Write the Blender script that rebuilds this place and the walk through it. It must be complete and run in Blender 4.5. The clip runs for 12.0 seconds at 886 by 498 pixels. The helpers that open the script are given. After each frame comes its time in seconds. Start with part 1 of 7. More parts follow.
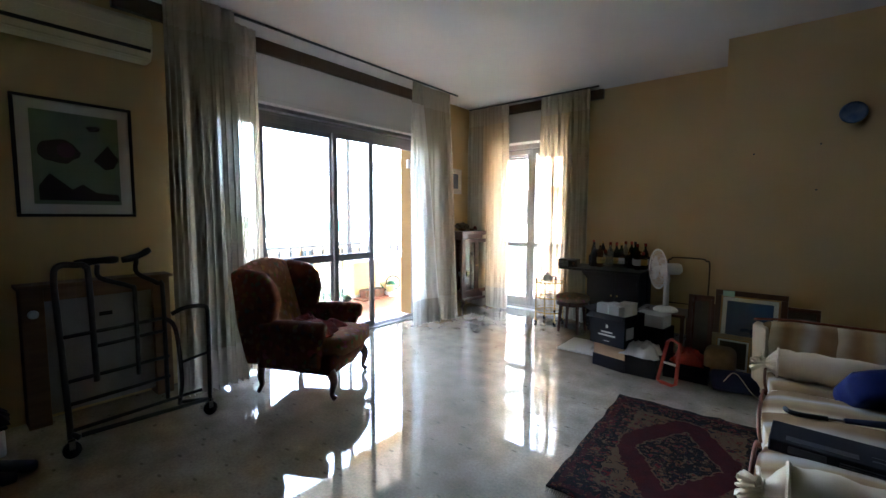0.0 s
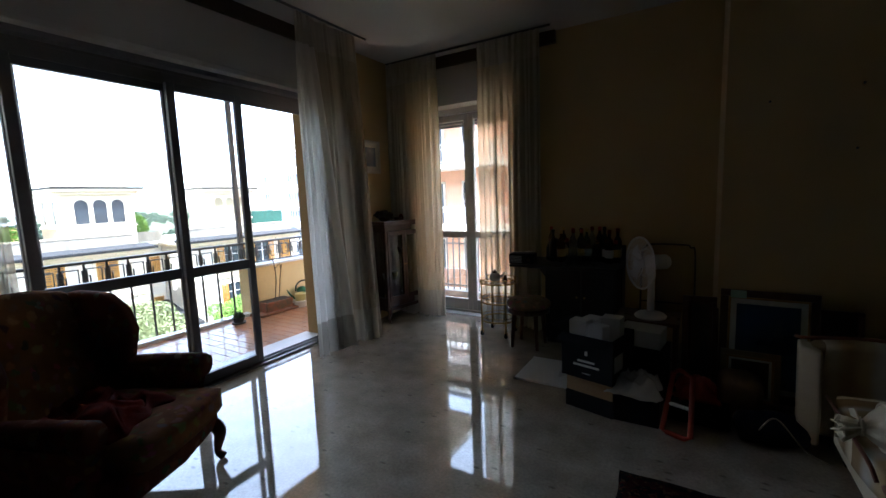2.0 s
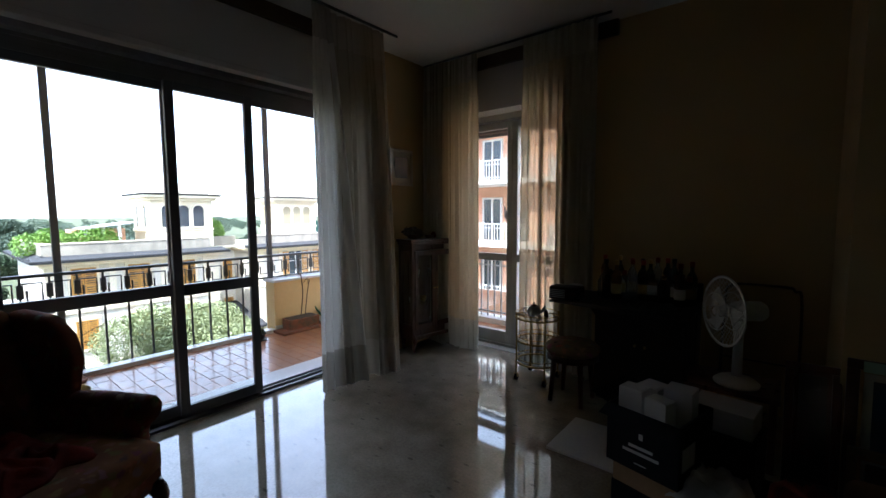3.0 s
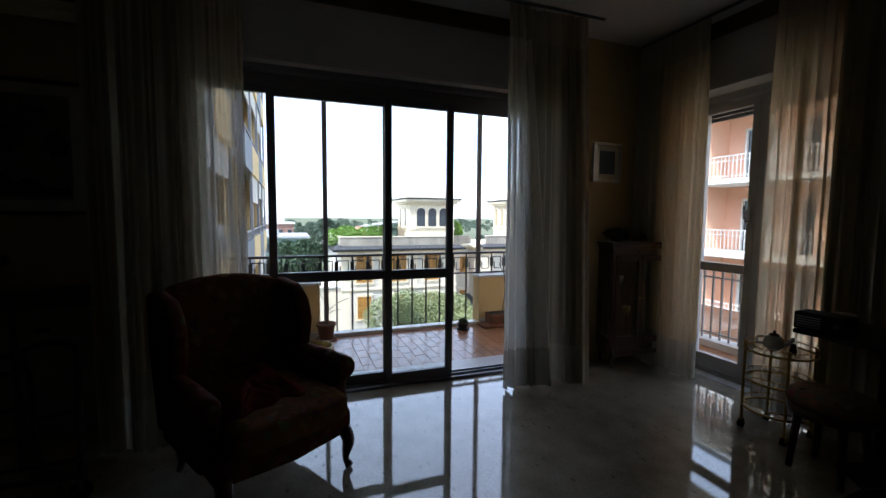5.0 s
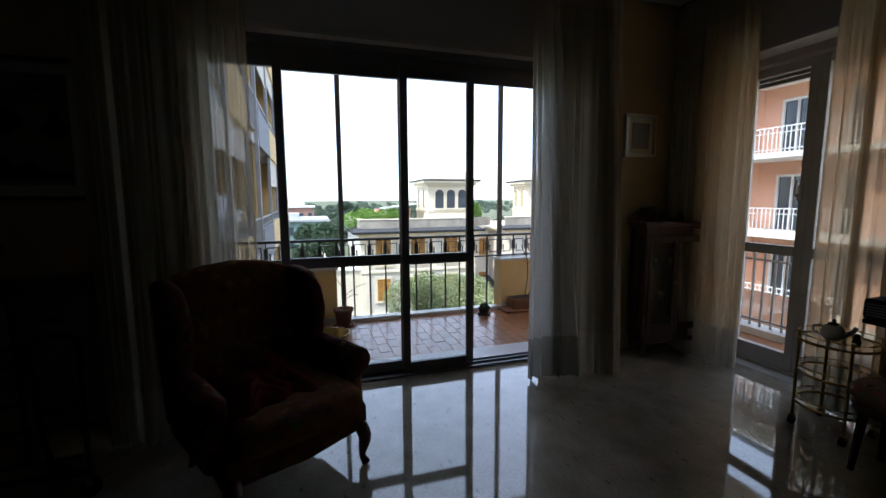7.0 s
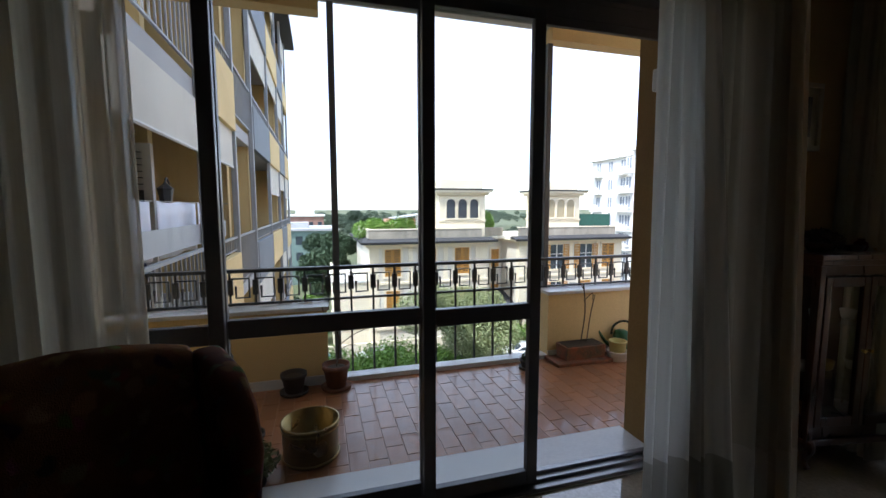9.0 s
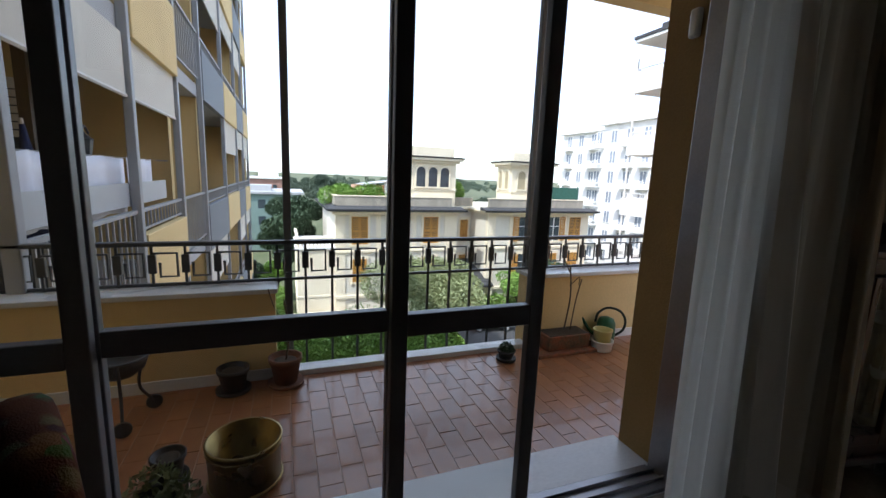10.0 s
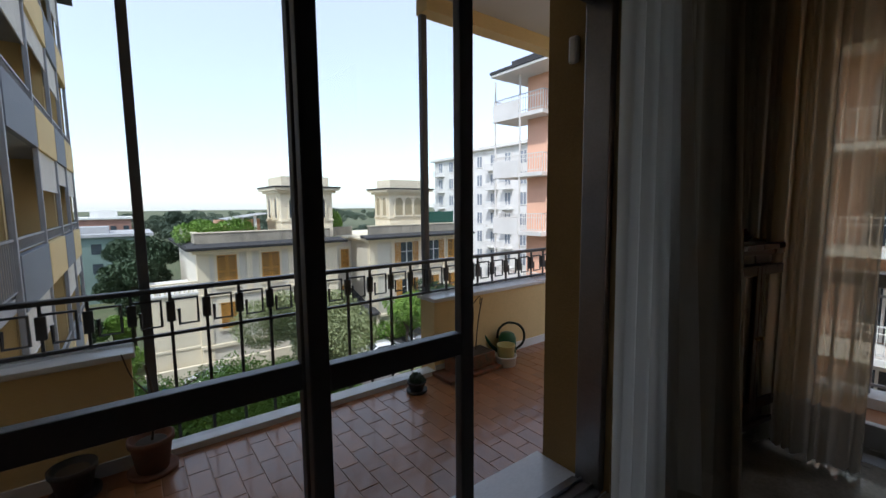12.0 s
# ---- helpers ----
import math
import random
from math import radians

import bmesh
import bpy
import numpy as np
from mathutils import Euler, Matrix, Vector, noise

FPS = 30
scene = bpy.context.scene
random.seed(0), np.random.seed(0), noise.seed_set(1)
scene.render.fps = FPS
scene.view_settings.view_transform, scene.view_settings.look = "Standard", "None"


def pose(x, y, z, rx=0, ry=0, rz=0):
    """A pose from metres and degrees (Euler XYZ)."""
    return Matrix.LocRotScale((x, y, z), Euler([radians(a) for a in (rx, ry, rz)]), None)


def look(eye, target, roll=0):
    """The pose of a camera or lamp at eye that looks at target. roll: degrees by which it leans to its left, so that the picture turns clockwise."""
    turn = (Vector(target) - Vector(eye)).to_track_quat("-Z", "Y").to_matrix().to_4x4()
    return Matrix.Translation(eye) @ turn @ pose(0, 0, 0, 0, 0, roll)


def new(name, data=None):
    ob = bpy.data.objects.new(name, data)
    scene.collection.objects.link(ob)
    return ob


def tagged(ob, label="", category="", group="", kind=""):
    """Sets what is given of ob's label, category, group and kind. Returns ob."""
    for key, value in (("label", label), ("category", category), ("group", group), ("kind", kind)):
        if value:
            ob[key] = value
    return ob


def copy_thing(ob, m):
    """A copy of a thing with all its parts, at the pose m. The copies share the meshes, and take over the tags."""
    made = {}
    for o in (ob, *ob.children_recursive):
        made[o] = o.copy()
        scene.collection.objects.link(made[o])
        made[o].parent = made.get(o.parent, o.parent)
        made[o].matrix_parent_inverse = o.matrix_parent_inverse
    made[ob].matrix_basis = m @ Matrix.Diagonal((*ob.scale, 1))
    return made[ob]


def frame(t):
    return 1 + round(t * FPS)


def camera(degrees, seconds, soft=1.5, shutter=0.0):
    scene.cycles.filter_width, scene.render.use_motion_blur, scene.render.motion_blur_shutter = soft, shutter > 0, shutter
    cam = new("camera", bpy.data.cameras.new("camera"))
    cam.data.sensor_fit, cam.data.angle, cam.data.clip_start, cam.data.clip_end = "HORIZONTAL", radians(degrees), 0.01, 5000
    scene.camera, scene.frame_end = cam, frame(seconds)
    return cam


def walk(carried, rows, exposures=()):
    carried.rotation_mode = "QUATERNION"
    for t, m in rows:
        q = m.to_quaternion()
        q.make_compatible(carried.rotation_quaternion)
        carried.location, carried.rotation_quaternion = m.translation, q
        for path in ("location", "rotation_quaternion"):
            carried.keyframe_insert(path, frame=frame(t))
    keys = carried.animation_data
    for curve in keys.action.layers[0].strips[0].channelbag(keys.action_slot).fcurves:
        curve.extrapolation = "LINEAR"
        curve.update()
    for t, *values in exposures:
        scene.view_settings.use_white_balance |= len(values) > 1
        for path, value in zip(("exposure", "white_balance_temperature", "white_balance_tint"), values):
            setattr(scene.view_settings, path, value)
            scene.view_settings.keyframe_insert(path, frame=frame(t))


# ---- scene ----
cam = camera(93.1, 12.0)
# seconds, place, heading, pitch, roll
ROWS = [
    (0, 0.142, -0.023, 1.484, 39.25, -4.57, -0.22),
    (0.5, -0.047, 0.312, 1.464, 38.59, -5.87, -0.24),
    (1, -0.228, 0.633, 1.481, 37.39, -7.57, -0.15),
    (1.5, -0.418, 0.943, 1.484, 30.21, -3.41, 0.07),
    (2, -0.545, 1.250, 1.500, 30.86, -6.96, 2.04),
    (2.5, -0.568, 1.585, 1.510, 35.02, -5.38, -0.13),
    (3, -0.652, 1.930, 1.518, 39.13, -4.84, 0.24),
    (3.5, -0.681, 2.103, 1.523, 48.52, -5.39, 1.27),
    (5.3, -0.500, 2.268, 1.468, 70.64, -4.52, -0.55),
    (5.5, -0.494, 2.281, 1.508, 70.11, -5.08, -0.45),
    (6, -0.497, 2.289, 1.477, 69.49, -3.80, -1.09),
    (6.5, -0.504, 2.309, 1.495, 71.01, -5.81, -0.85),
    (7, -0.727, 2.314, 1.464, 72.28, -6.92, 0.30),
    (7.2, -0.845, 2.319, 1.485, 72.93, -5.04, 0.15),
    (8.8, -2.042, 2.532, 1.482, 73.81, -5.23, -0.64),
    (9, -2.121, 2.558, 1.495, 73.59, -5.65, 0.05),
    (9.5, -2.419, 2.650, 1.485, 73.80, -8.75, -0.39),
    (10, -2.645, 2.679, 1.493, 69.51, -9.82, -2.24),
    (10.5, -2.809, 2.655, 1.488, 60.39, -9.11, -1.53),
    (11, -2.842, 2.642, 1.478, 53.34, -8.73, -0.98),
    (11.5, -2.838, 2.642, 1.467, 50.14, -9.04, 0.60),
    (12, -2.857, 2.629, 1.471, 52.89, -5.95, 0.56),
]
EXPOSURES = [(t, s, k, 10) for t, s, k in ((0.0, 5.05, 5280), (0.5, 4.42, 5300), (1.0, 3.52, 5350), (1.5, 2.86, 5350), (2.0, 2.4, 5480), (2.5, 2.1, 5500), (3.5, 1.62, 5550), (5.5, 1.0, 5600), (7.0, 0.97, 5650), (9.0, 0.87, 5800), (9.5, 0.85, 5880), (10.5, 0.48, 5850), (12.0, 0.0, 5880))]
walk(cam, [(t, pose(x, y, z, 90 + pitch, roll, heading)) for t, x, y, z, heading, pitch, roll in ROWS], exposures=EXPOSURES)

# ---- sky and sun ----
world = bpy.data.worlds.new("sky")
scene.world = world
world.use_nodes = True
wn = world.node_tree
sky = wn.nodes.new("ShaderNodeTexSky")
sky.sky_type, sky.sun_disc = "NISHITA", False
SUN_EL, SUN_AZ = radians(54), radians(150)
sky.sun_elevation, sky.sun_rotation = SUN_EL, SUN_AZ
sky.dust_density, sky.air_density, sky.ozone_density = 1.0, 1.0, 1.0
haze = wn.nodes.new("ShaderNodeVectorMath")
haze.operation = "ADD"
haze.inputs[1].default_value = (4.3, 4.25, 4.35)
wn.links.new(sky.outputs[0], haze.inputs[0])
wn.links.new(haze.outputs[0], wn.nodes["Background"].inputs[0])
wn.nodes["Background"].inputs[1].default_value = 0.15
sun = new("sun", bpy.data.lights.new("sun", "SUN"))
sun.data.energy, sun.data.angle, sun.data.color = 3.7, radians(0.5), (1.0, 0.94, 0.85)
sun_way = Vector((math.sin(SUN_AZ) * math.cos(SUN_EL), math.cos(SUN_AZ) * math.cos(SUN_EL), math.sin(SUN_EL)))
sun.matrix_world = look(sun_way * 60, (0, 0, 0))

# ---- materials ----
def mat(name, c1, c2=None, scale=6.0, rough=0.6, metal=0.0, bump=0.15, bump_scale=90.0, rvar=0.12, stretch=(1, 1, 1), fine=0.12, coat=0.0, vary=0.0):
    """A procedural surface: two colours in broad blotches, fine grain on colour, roughness and relief."""
    m = bpy.data.materials.new(name)
    m.use_nodes = True
    t = m.node_tree
    p = t.nodes["Principled BSDF"]
    c2 = c2 or tuple(v * 0.78 for v in c1)
    tc = t.nodes.new("ShaderNodeTexCoord")
    mp = t.nodes.new("ShaderNodeMapping")
    mp.inputs["Scale"].default_value = stretch
    t.links.new(tc.outputs["Object"], mp.inputs["Vector"])
    n1, n2 = t.nodes.new("ShaderNodeTexNoise"), t.nodes.new("ShaderNodeTexNoise")
    for n, s, d in ((n1, scale, 6.0), (n2, bump_scale, 3.0)):
        n.inputs["Scale"].default_value, n.inputs["Detail"].default_value = s, d
        t.links.new(mp.outputs[0], n.inputs["Vector"])
    r = t.nodes.new("ShaderNodeValToRGB")
    r.color_ramp.elements[0].position, r.color_ramp.elements[1].position = 0.3, 0.7
    r.color_ramp.elements[0].color, r.color_ramp.elements[1].color = (*c2, 1), (*c1, 1)
    t.links.new(n1.outputs["Fac"], r.inputs[0])
    hs = t.nodes.new("ShaderNodeHueSaturation")
    ma = t.nodes.new("ShaderNodeMath")
    ma.operation = "MULTIPLY_ADD"
    ma.inputs[1].default_value, ma.inputs[2].default_value = fine * 2, 1 - fine
    t.links.new(n2.outputs["Fac"], ma.inputs[0])
    value = ma.outputs[0]
    if vary:
        oi = t.nodes.new("ShaderNodeObjectInfo")
        mv = t.nodes.new("ShaderNodeMath")
        mv.operation = "MULTIPLY_ADD"
        mv.inputs[1].default_value, mv.inputs[2].default_value = vary * 2, 1 - vary
        t.links.new(oi.outputs["Random"], mv.inputs[0])
        mm = t.nodes.new("ShaderNodeMath")
        mm.operation = "MULTIPLY"
        t.links.new(mv.outputs[0], mm.inputs[0]), t.links.new(value, mm.inputs[1])
        value = mm.outputs[0]
    t.links.new(value, hs.inputs["Value"])
    t.links.new(r.outputs[0], hs.inputs["Color"])
    t.links.new(hs.outputs[0], p.inputs["Base Color"])
    mr = t.nodes.new("ShaderNodeMapRange")
    mr.inputs[3].default_value, mr.inputs[4].default_value = max(0.02, rough - rvar), min(1, rough + rvar)
    t.links.new(n1.outputs["Fac"], mr.inputs[0]), t.links.new(mr.outputs[0], p.inputs["Roughness"])
    p.inputs["Metallic"].default_value = metal
    p.inputs["Coat Weight"].default_value = coat
    if bump:
        b = t.nodes.new("ShaderNodeBump")
        b.inputs["Strength"].default_value, b.inputs["Distance"].default_value = bump, 0.01
        t.links.new(n2.outputs["Fac"], b.inputs["Height"]), t.links.new(b.outputs[0], p.inputs["Normal"])
    return m


def glass_mat(name, tint=(0.97, 0.985, 0.98), rough=0.0):
    """Thin glazing: mostly clear, with a Fresnel gloss."""
    m = bpy.data.materials.new(name)
    m.use_nodes = True
    t = m.node_tree
    t.nodes.remove(t.nodes["Principled BSDF"])
    a, g, f, x = (t.nodes.new("ShaderNode" + k) for k in ("BsdfTransparent", "BsdfGlossy", "LayerWeight", "MixShader"))
    a.inputs[0].default_value = (*tint, 1)
    g.inputs["Roughness"].default_value = rough
    f.inputs["Blend"].default_value = 0.5
    pw, sc = t.nodes.new("ShaderNodeMath"), t.nodes.new("ShaderNodeMath")
    pw.operation, sc.operation = "POWER", "MULTIPLY_ADD"
    pw.inputs[1].default_value, sc.inputs[1].default_value, sc.inputs[2].default_value = 5.0, 0.9, 0.035
    t.links.new(f.outputs["Facing"], pw.inputs[0]), t.links.new(pw.outputs[0], sc.inputs[0])
    t.links.new(sc.outputs[0], x.inputs[0]), t.links.new(a.outputs[0], x.inputs[1]), t.links.new(g.outputs[0], x.inputs[2])
    t.links.new(x.outputs[0], t.nodes["Material Output"].inputs[0])
    return m


def cloth_mat(name, col, through_col, clear, share=0.5, veil=(1, 1, 1)):
    """Woven sheer: diffuse, translucent and see-through between the threads."""
    m = bpy.data.materials.new(name)
    m.use_nodes = True
    t = m.node_tree
    t.nodes.remove(t.nodes["Principled BSDF"])
    d, tl, tr, m1, m2 = (t.nodes.new("ShaderNode" + k) for k in ("BsdfDiffuse", "BsdfTranslucent", "BsdfTransparent", "MixShader", "MixShader"))
    tc, n, r = t.nodes.new("ShaderNodeTexCoord"), t.nodes.new("ShaderNodeTexNoise"), t.nodes.new("ShaderNodeMapRange")
    mp = t.nodes.new("ShaderNodeMapping")
    mp.inputs["Scale"].default_value = (40, 40, 2)
    t.links.new(tc.outputs["Object"], mp.inputs[0]), t.links.new(mp.outputs[0], n.inputs["Vector"])
    n.inputs["Scale"].default_value = 3.0
    r.inputs[3].default_value, r.inputs[4].default_value = clear * 0.75, min(1, clear * 1.25)
    t.links.new(n.outputs["Fac"], r.inputs[0])
    d.inputs[0].default_value, tl.inputs[0].default_value = (*col, 1), (*through_col, 1)
    m1.inputs[0].default_value, tr.inputs[0].default_value = share, (*veil, 1)
    t.links.new(d.outputs[0], m1.inputs[1]), t.links.new(tl.outputs[0], m1.inputs[2])
    t.links.new(r.outputs[0], m2.inputs[0]), t.links.new(m1.outputs[0], m2.inputs[1]), t.links.new(tr.outputs[0], m2.inputs[2])
    t.links.new(m2.outputs[0], t.nodes["Material Output"].inputs[0])
    return m


M_WALL = mat("beige wall paint", (0.51, 0.375, 0.190), (0.455, 0.33, 0.162), 1.3, 0.75, bump=0.08, bump_scale=160, fine=0.06)
M_UNSEENWALL = mat("dark brown for unseen walls", (0.13, 0.08, 0.045), (0.09, 0.055, 0.03), 2.0, 0.5, bump=0.05, stretch=(4, 4, 0.4))
M_WHITEWALL = mat("white wall paint", (0.60, 0.59, 0.56), (0.55, 0.54, 0.51), 1.2, 0.7, bump=0.06, bump_scale=150, fine=0.05)
M_CEIL = mat("ceiling paint", (0.54, 0.53, 0.50), (0.49, 0.48, 0.45), 0.9, 0.85, bump=0.05, bump_scale=140, fine=0.04)
M_MARBLE = mat("polished cream marble", (0.42, 0.37, 0.29), (0.27, 0.232, 0.172), 5.0, 0.045, bump=0.0, rvar=0.015, bump_scale=60, fine=0.34, coat=1.0)
# sparse dark fossil flecks in the marble
mt = M_MARBLE.node_tree
mp_, mo_, mv_, ml_, mc_ = mt.nodes["Principled BSDF"], mt.nodes.new("ShaderNodeTexCoord"), mt.nodes.new("ShaderNodeTexVoronoi"), mt.nodes.new("ShaderNodeMapRange"), mt.nodes.new("ShaderNodeMix")
mg_ = mt.nodes.new("ShaderNodeMapping")
mg_.inputs["Scale"].default_value = (1.0, 2.2, 1.0)
mg_.inputs["Rotation"].default_value = (0, 0, 0.6)
mv_.inputs["Scale"].default_value = 6.0
mt.links.new(mo_.outputs["Object"], mg_.inputs[0]), mt.links.new(mg_.outputs[0], mv_.inputs["Vector"])
ml_.inputs[1].default_value, ml_.inputs[2].default_value, ml_.inputs[3].default_value, ml_.inputs[4].default_value = 0.07, 0.16, 0.65, 0.0
mt.links.new(mv_.outputs["Distance"], ml_.inputs[0])
mc_.data_type = "RGBA"
mc_.inputs[7].default_value = (0.10, 0.085, 0.065, 1)
mt.links.new(ml_.outputs[0], mc_.inputs[0]), mt.links.new(mp_.inputs["Base Color"].links[0].from_socket, mc_.inputs[6]), mt.links.new(mc_.outputs[2], mp_.inputs["Base Color"])
M_SILL = mat("white marble sill", (0.70, 0.70, 0.68), (0.56, 0.57, 0.57), 3.0, 0.3, bump=0.03, stretch=(1, 0.4, 1))
M_ALU = mat("dark anodised aluminium", (0.17, 0.17, 0.18), (0.14, 0.14, 0.15), 3.0, 0.4, metal=0.15, bump=0.02)
M_BRONZE = mat("dull aluminium track", (0.30, 0.30, 0.31), None, 3.0, 0.35, metal=0.8, bump=0.02)
M_WHITEFRAME = mat("white lacquered frame", (0.62, 0.62, 0.60), None, 2.0, 0.4, bump=0.02, fine=0.05)
M_SHUTTER = mat("grey roller shutter slats", (0.22, 0.21, 0.20), None, 4.0, 0.6, bump=0.05)
M_BROWNRAIL = mat("brown painted pelmet board", (0.10, 0.065, 0.035), None, 4.0, 0.5, stretch=(4, 0.3, 4))
M_YELLOW = mat("yellow exterior plaster", (0.72, 0.55, 0.27), (0.64, 0.48, 0.23), 1.5, 0.9, bump=0.25, bump_scale=70)
M_GREYPL = mat("grey exterior plaster", (0.42, 0.42, 0.42), (0.34, 0.34, 0.35), 1.2, 0.9, bump=0.2)
M_WHITEPL = mat("white exterior plaster", (0.72, 0.71, 0.68), (0.62, 0.61, 0.58), 0.8, 0.9, bump=0.1)
M_PINK = mat("salmon exterior plaster", (0.78, 0.48, 0.34), (0.72, 0.43, 0.30), 0.7, 0.9, bump=0.1)
M_IRON = mat("black painted iron", (0.06, 0.066, 0.072), (0.035, 0.038, 0.042), 8.0, 0.45, bump=0.1)
M_GREYIRON = mat("grey painted steel", (0.33, 0.34, 0.36), (0.26, 0.27, 0.28), 5.0, 0.5, bump=0.05)
M_TERRA = mat("terracotta balcony tile", (0.34, 0.14, 0.052), (0.24, 0.096, 0.036), 7.0, 0.34, bump=0.14, vary=0.16, coat=0.4, fine=0.2)
M_GROUT = mat("cement joint", (0.36, 0.21, 0.125), (0.29, 0.16, 0.095), 12.0, 0.5)
M_GLASS = glass_mat("window glass")
M_VILLA = mat("pale cream stucco", (0.76, 0.68, 0.52), (0.68, 0.60, 0.45), 0.5, 0.9, bump=0.1)
M_VILLAGREY = mat("pale grey stucco", (0.66, 0.62, 0.53), (0.58, 0.54, 0.46), 0.4, 0.9, bump=0.1)
M_SHUTWOOD = mat("ochre louvred shutter paint", (0.50, 0.26, 0.05), (0.42, 0.20, 0.04), 2.0, 0.6, stretch=(1, 1, 20), bump=0.3)
M_SLATE = mat("dark roof slate", (0.055, 0.056, 0.06), (0.035, 0.035, 0.038), 2.0, 0.95)
M_ASPHALT = mat("asphalt", (0.055, 0.055, 0.058), (0.04, 0.04, 0.042), 0.4, 0.9, bump=0.3)
M_EARTH = mat("dry garden ground", (0.12, 0.125, 0.065), (0.075, 0.095, 0.04), 0.3, 0.95, bump=0.4, bump_scale=6)
M_DARKPANE = mat("dark far window glass", (0.06, 0.075, 0.09), (0.04, 0.05, 0.06), 1.0, 0.12, bump=0.0)
# Warm daylight passing the balcony-door sheers is tinted into their colour.
M_SHEER_WARMLIT = cloth_mat("cream sheer curtain, warm light in its colour", (0.56, 0.49, 0.37), (0.80, 0.68, 0.47), 0.20, 0.6, (1.0, 0.88, 0.70))
M_SHEER = cloth_mat("cream sheer curtain", (0.62, 0.57, 0.46), (0.66, 0.58, 0.44), 0.30)
M_HEM = cloth_mat("cream curtain hem", (0.66, 0.62, 0.53), (0.36, 0.32, 0.25), 0.02)
# Curtain strip that catches the window's light; that brightness is in its colour.
M_LITSTRIP = cloth_mat("cream curtain strip, lit colour", (0.66, 0.64, 0.58), (0.78, 0.76, 0.70), 0.14, 0.6)
M_LITSTRIPHEM = cloth_mat("hem of the lit strip", (0.55, 0.52, 0.45), (0.36, 0.34, 0.29), 0.04)
# Gathered, denser curtain backed by wall; its shade is put into the colour too.
M_DENSE_SHADED = cloth_mat("dense cream curtain, shade in its colour", (0.58, 0.53, 0.43), (0.30, 0.26, 0.19), 0.02)
# Browner copy of the facade's yellow: the jamb's shade is in the colour.
M_JAMBSHADE = mat("yellow plaster, shade in its colour", (0.34, 0.23, 0.09), (0.27, 0.18, 0.07), 2.0, 0.9, bump=0.2)
M_FARPANE = mat("pale far window glass", (0.26, 0.29, 0.33), (0.18, 0.20, 0.24), 1.0, 0.2, bump=0.0)
M_LEAF_HEDGE = mat("hedge leaves", (0.20, 0.33, 0.05), (0.10, 0.20, 0.03), 1.0, 0.6, bump=0.0)
M_LEAF_OLIVE = mat("olive leaves", (0.28, 0.32, 0.15), (0.19, 0.22, 0.10), 1.0, 0.6, bump=0.0)
M_LEAF_DARK = mat("dark pine foliage", (0.05, 0.085, 0.04), (0.03, 0.055, 0.025), 0.6, 0.7, bump=0.0)
# Distance haze is put into this paler, greyer leaf colour.
M_LEAF_FAR = mat("far foliage, haze in its colour", (0.12, 0.155, 0.11), (0.07, 0.10, 0.07), 0.4, 0.8, bump=0.0)
M_BARK = mat("bark", (0.14, 0.11, 0.08), (0.09, 0.07, 0.05), 6.0, 0.9, bump=0.5, stretch=(3, 3, 0.6))
M_DARKWOOD = mat("dark stained mahogany", (0.085, 0.028, 0.012), (0.045, 0.014, 0.007), 4.0, 0.30, bump=0.04, stretch=(6, 6, 0.7), coat=0.15)
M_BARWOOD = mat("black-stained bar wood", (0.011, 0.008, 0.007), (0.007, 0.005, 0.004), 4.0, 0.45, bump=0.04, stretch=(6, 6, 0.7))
M_CHAIR = mat("tapestry upholstery", (0.17, 0.075, 0.04), (0.085, 0.026, 0.018), 14.0, 0.9, bump=0.4, bump_scale=240, fine=0.25)
M_STRIPE = mat("cream sofa fabric", (0.62, 0.53, 0.38), (0.52, 0.43, 0.30), 5.0, 0.9, bump=0.25, bump_scale=300)


# ---- shapes ----
def box(bm, a, b, bev=0.0, seg=2):
    """A box between two corners, its edges rounded by bev."""
    lo, hi = [min(u, v) for u, v in zip(a, b)], [max(u, v) for u, v in zip(a, b)]
    vs = [bm.verts.new((x, y, z)) for x in (lo[0], hi[0]) for y in (lo[1], hi[1]) for z in (lo[2], hi[2])]
    fs = [bm.faces.new([vs[i] for i in q]) for q in ((0, 1, 3, 2), (4, 6, 7, 5), (0, 4, 5, 1), (2, 3, 7, 6), (0, 2, 6, 4), (1, 5, 7, 3))]
    if bev:
        bmesh.ops.bevel(bm, geom=list({e for f in fs for e in f.edges}), offset=min(bev, 0.49 * min(h - l for l, h in zip(lo, hi))), segments=seg, affect="EDGES", profile=0.5)
    return bm


def tube(bm, pts, r, seg=8, closed=False):
    """A round bar along points; r is a number or one per point."""
    pts = [Vector(p) for p in pts]
    n = len(pts)
    rs = [r] * n if isinstance(r, (int, float)) else list(r)
    rings, side = [], None
    for i, p in enumerate(pts):
        way = (pts[(i + 1) % n] - pts[i - 1]) if closed else (pts[min(i + 1, n - 1)] - pts[max(i - 1, 0)])
        way.normalize()
        if side is None:
            side = way.orthogonal().normalized()
        side = (side - way * side.dot(way)).normalized()
        up = way.cross(side)
        rings.append([bm.verts.new(p + rs[i] * (math.cos(a) * side + math.sin(a) * up)) for a in (2 * math.pi * k / seg for k in range(seg))])
    for i in range(n if closed else n - 1):
        a, b = rings[i], rings[(i + 1) % n]
        for k in range(seg):
            bm.faces.new((a[k], a[(k + 1) % seg], b[(k + 1) % seg], b[k]))
    if not closed:
        bm.faces.new(rings[0][::-1]), bm.faces.new(rings[-1])
    return bm


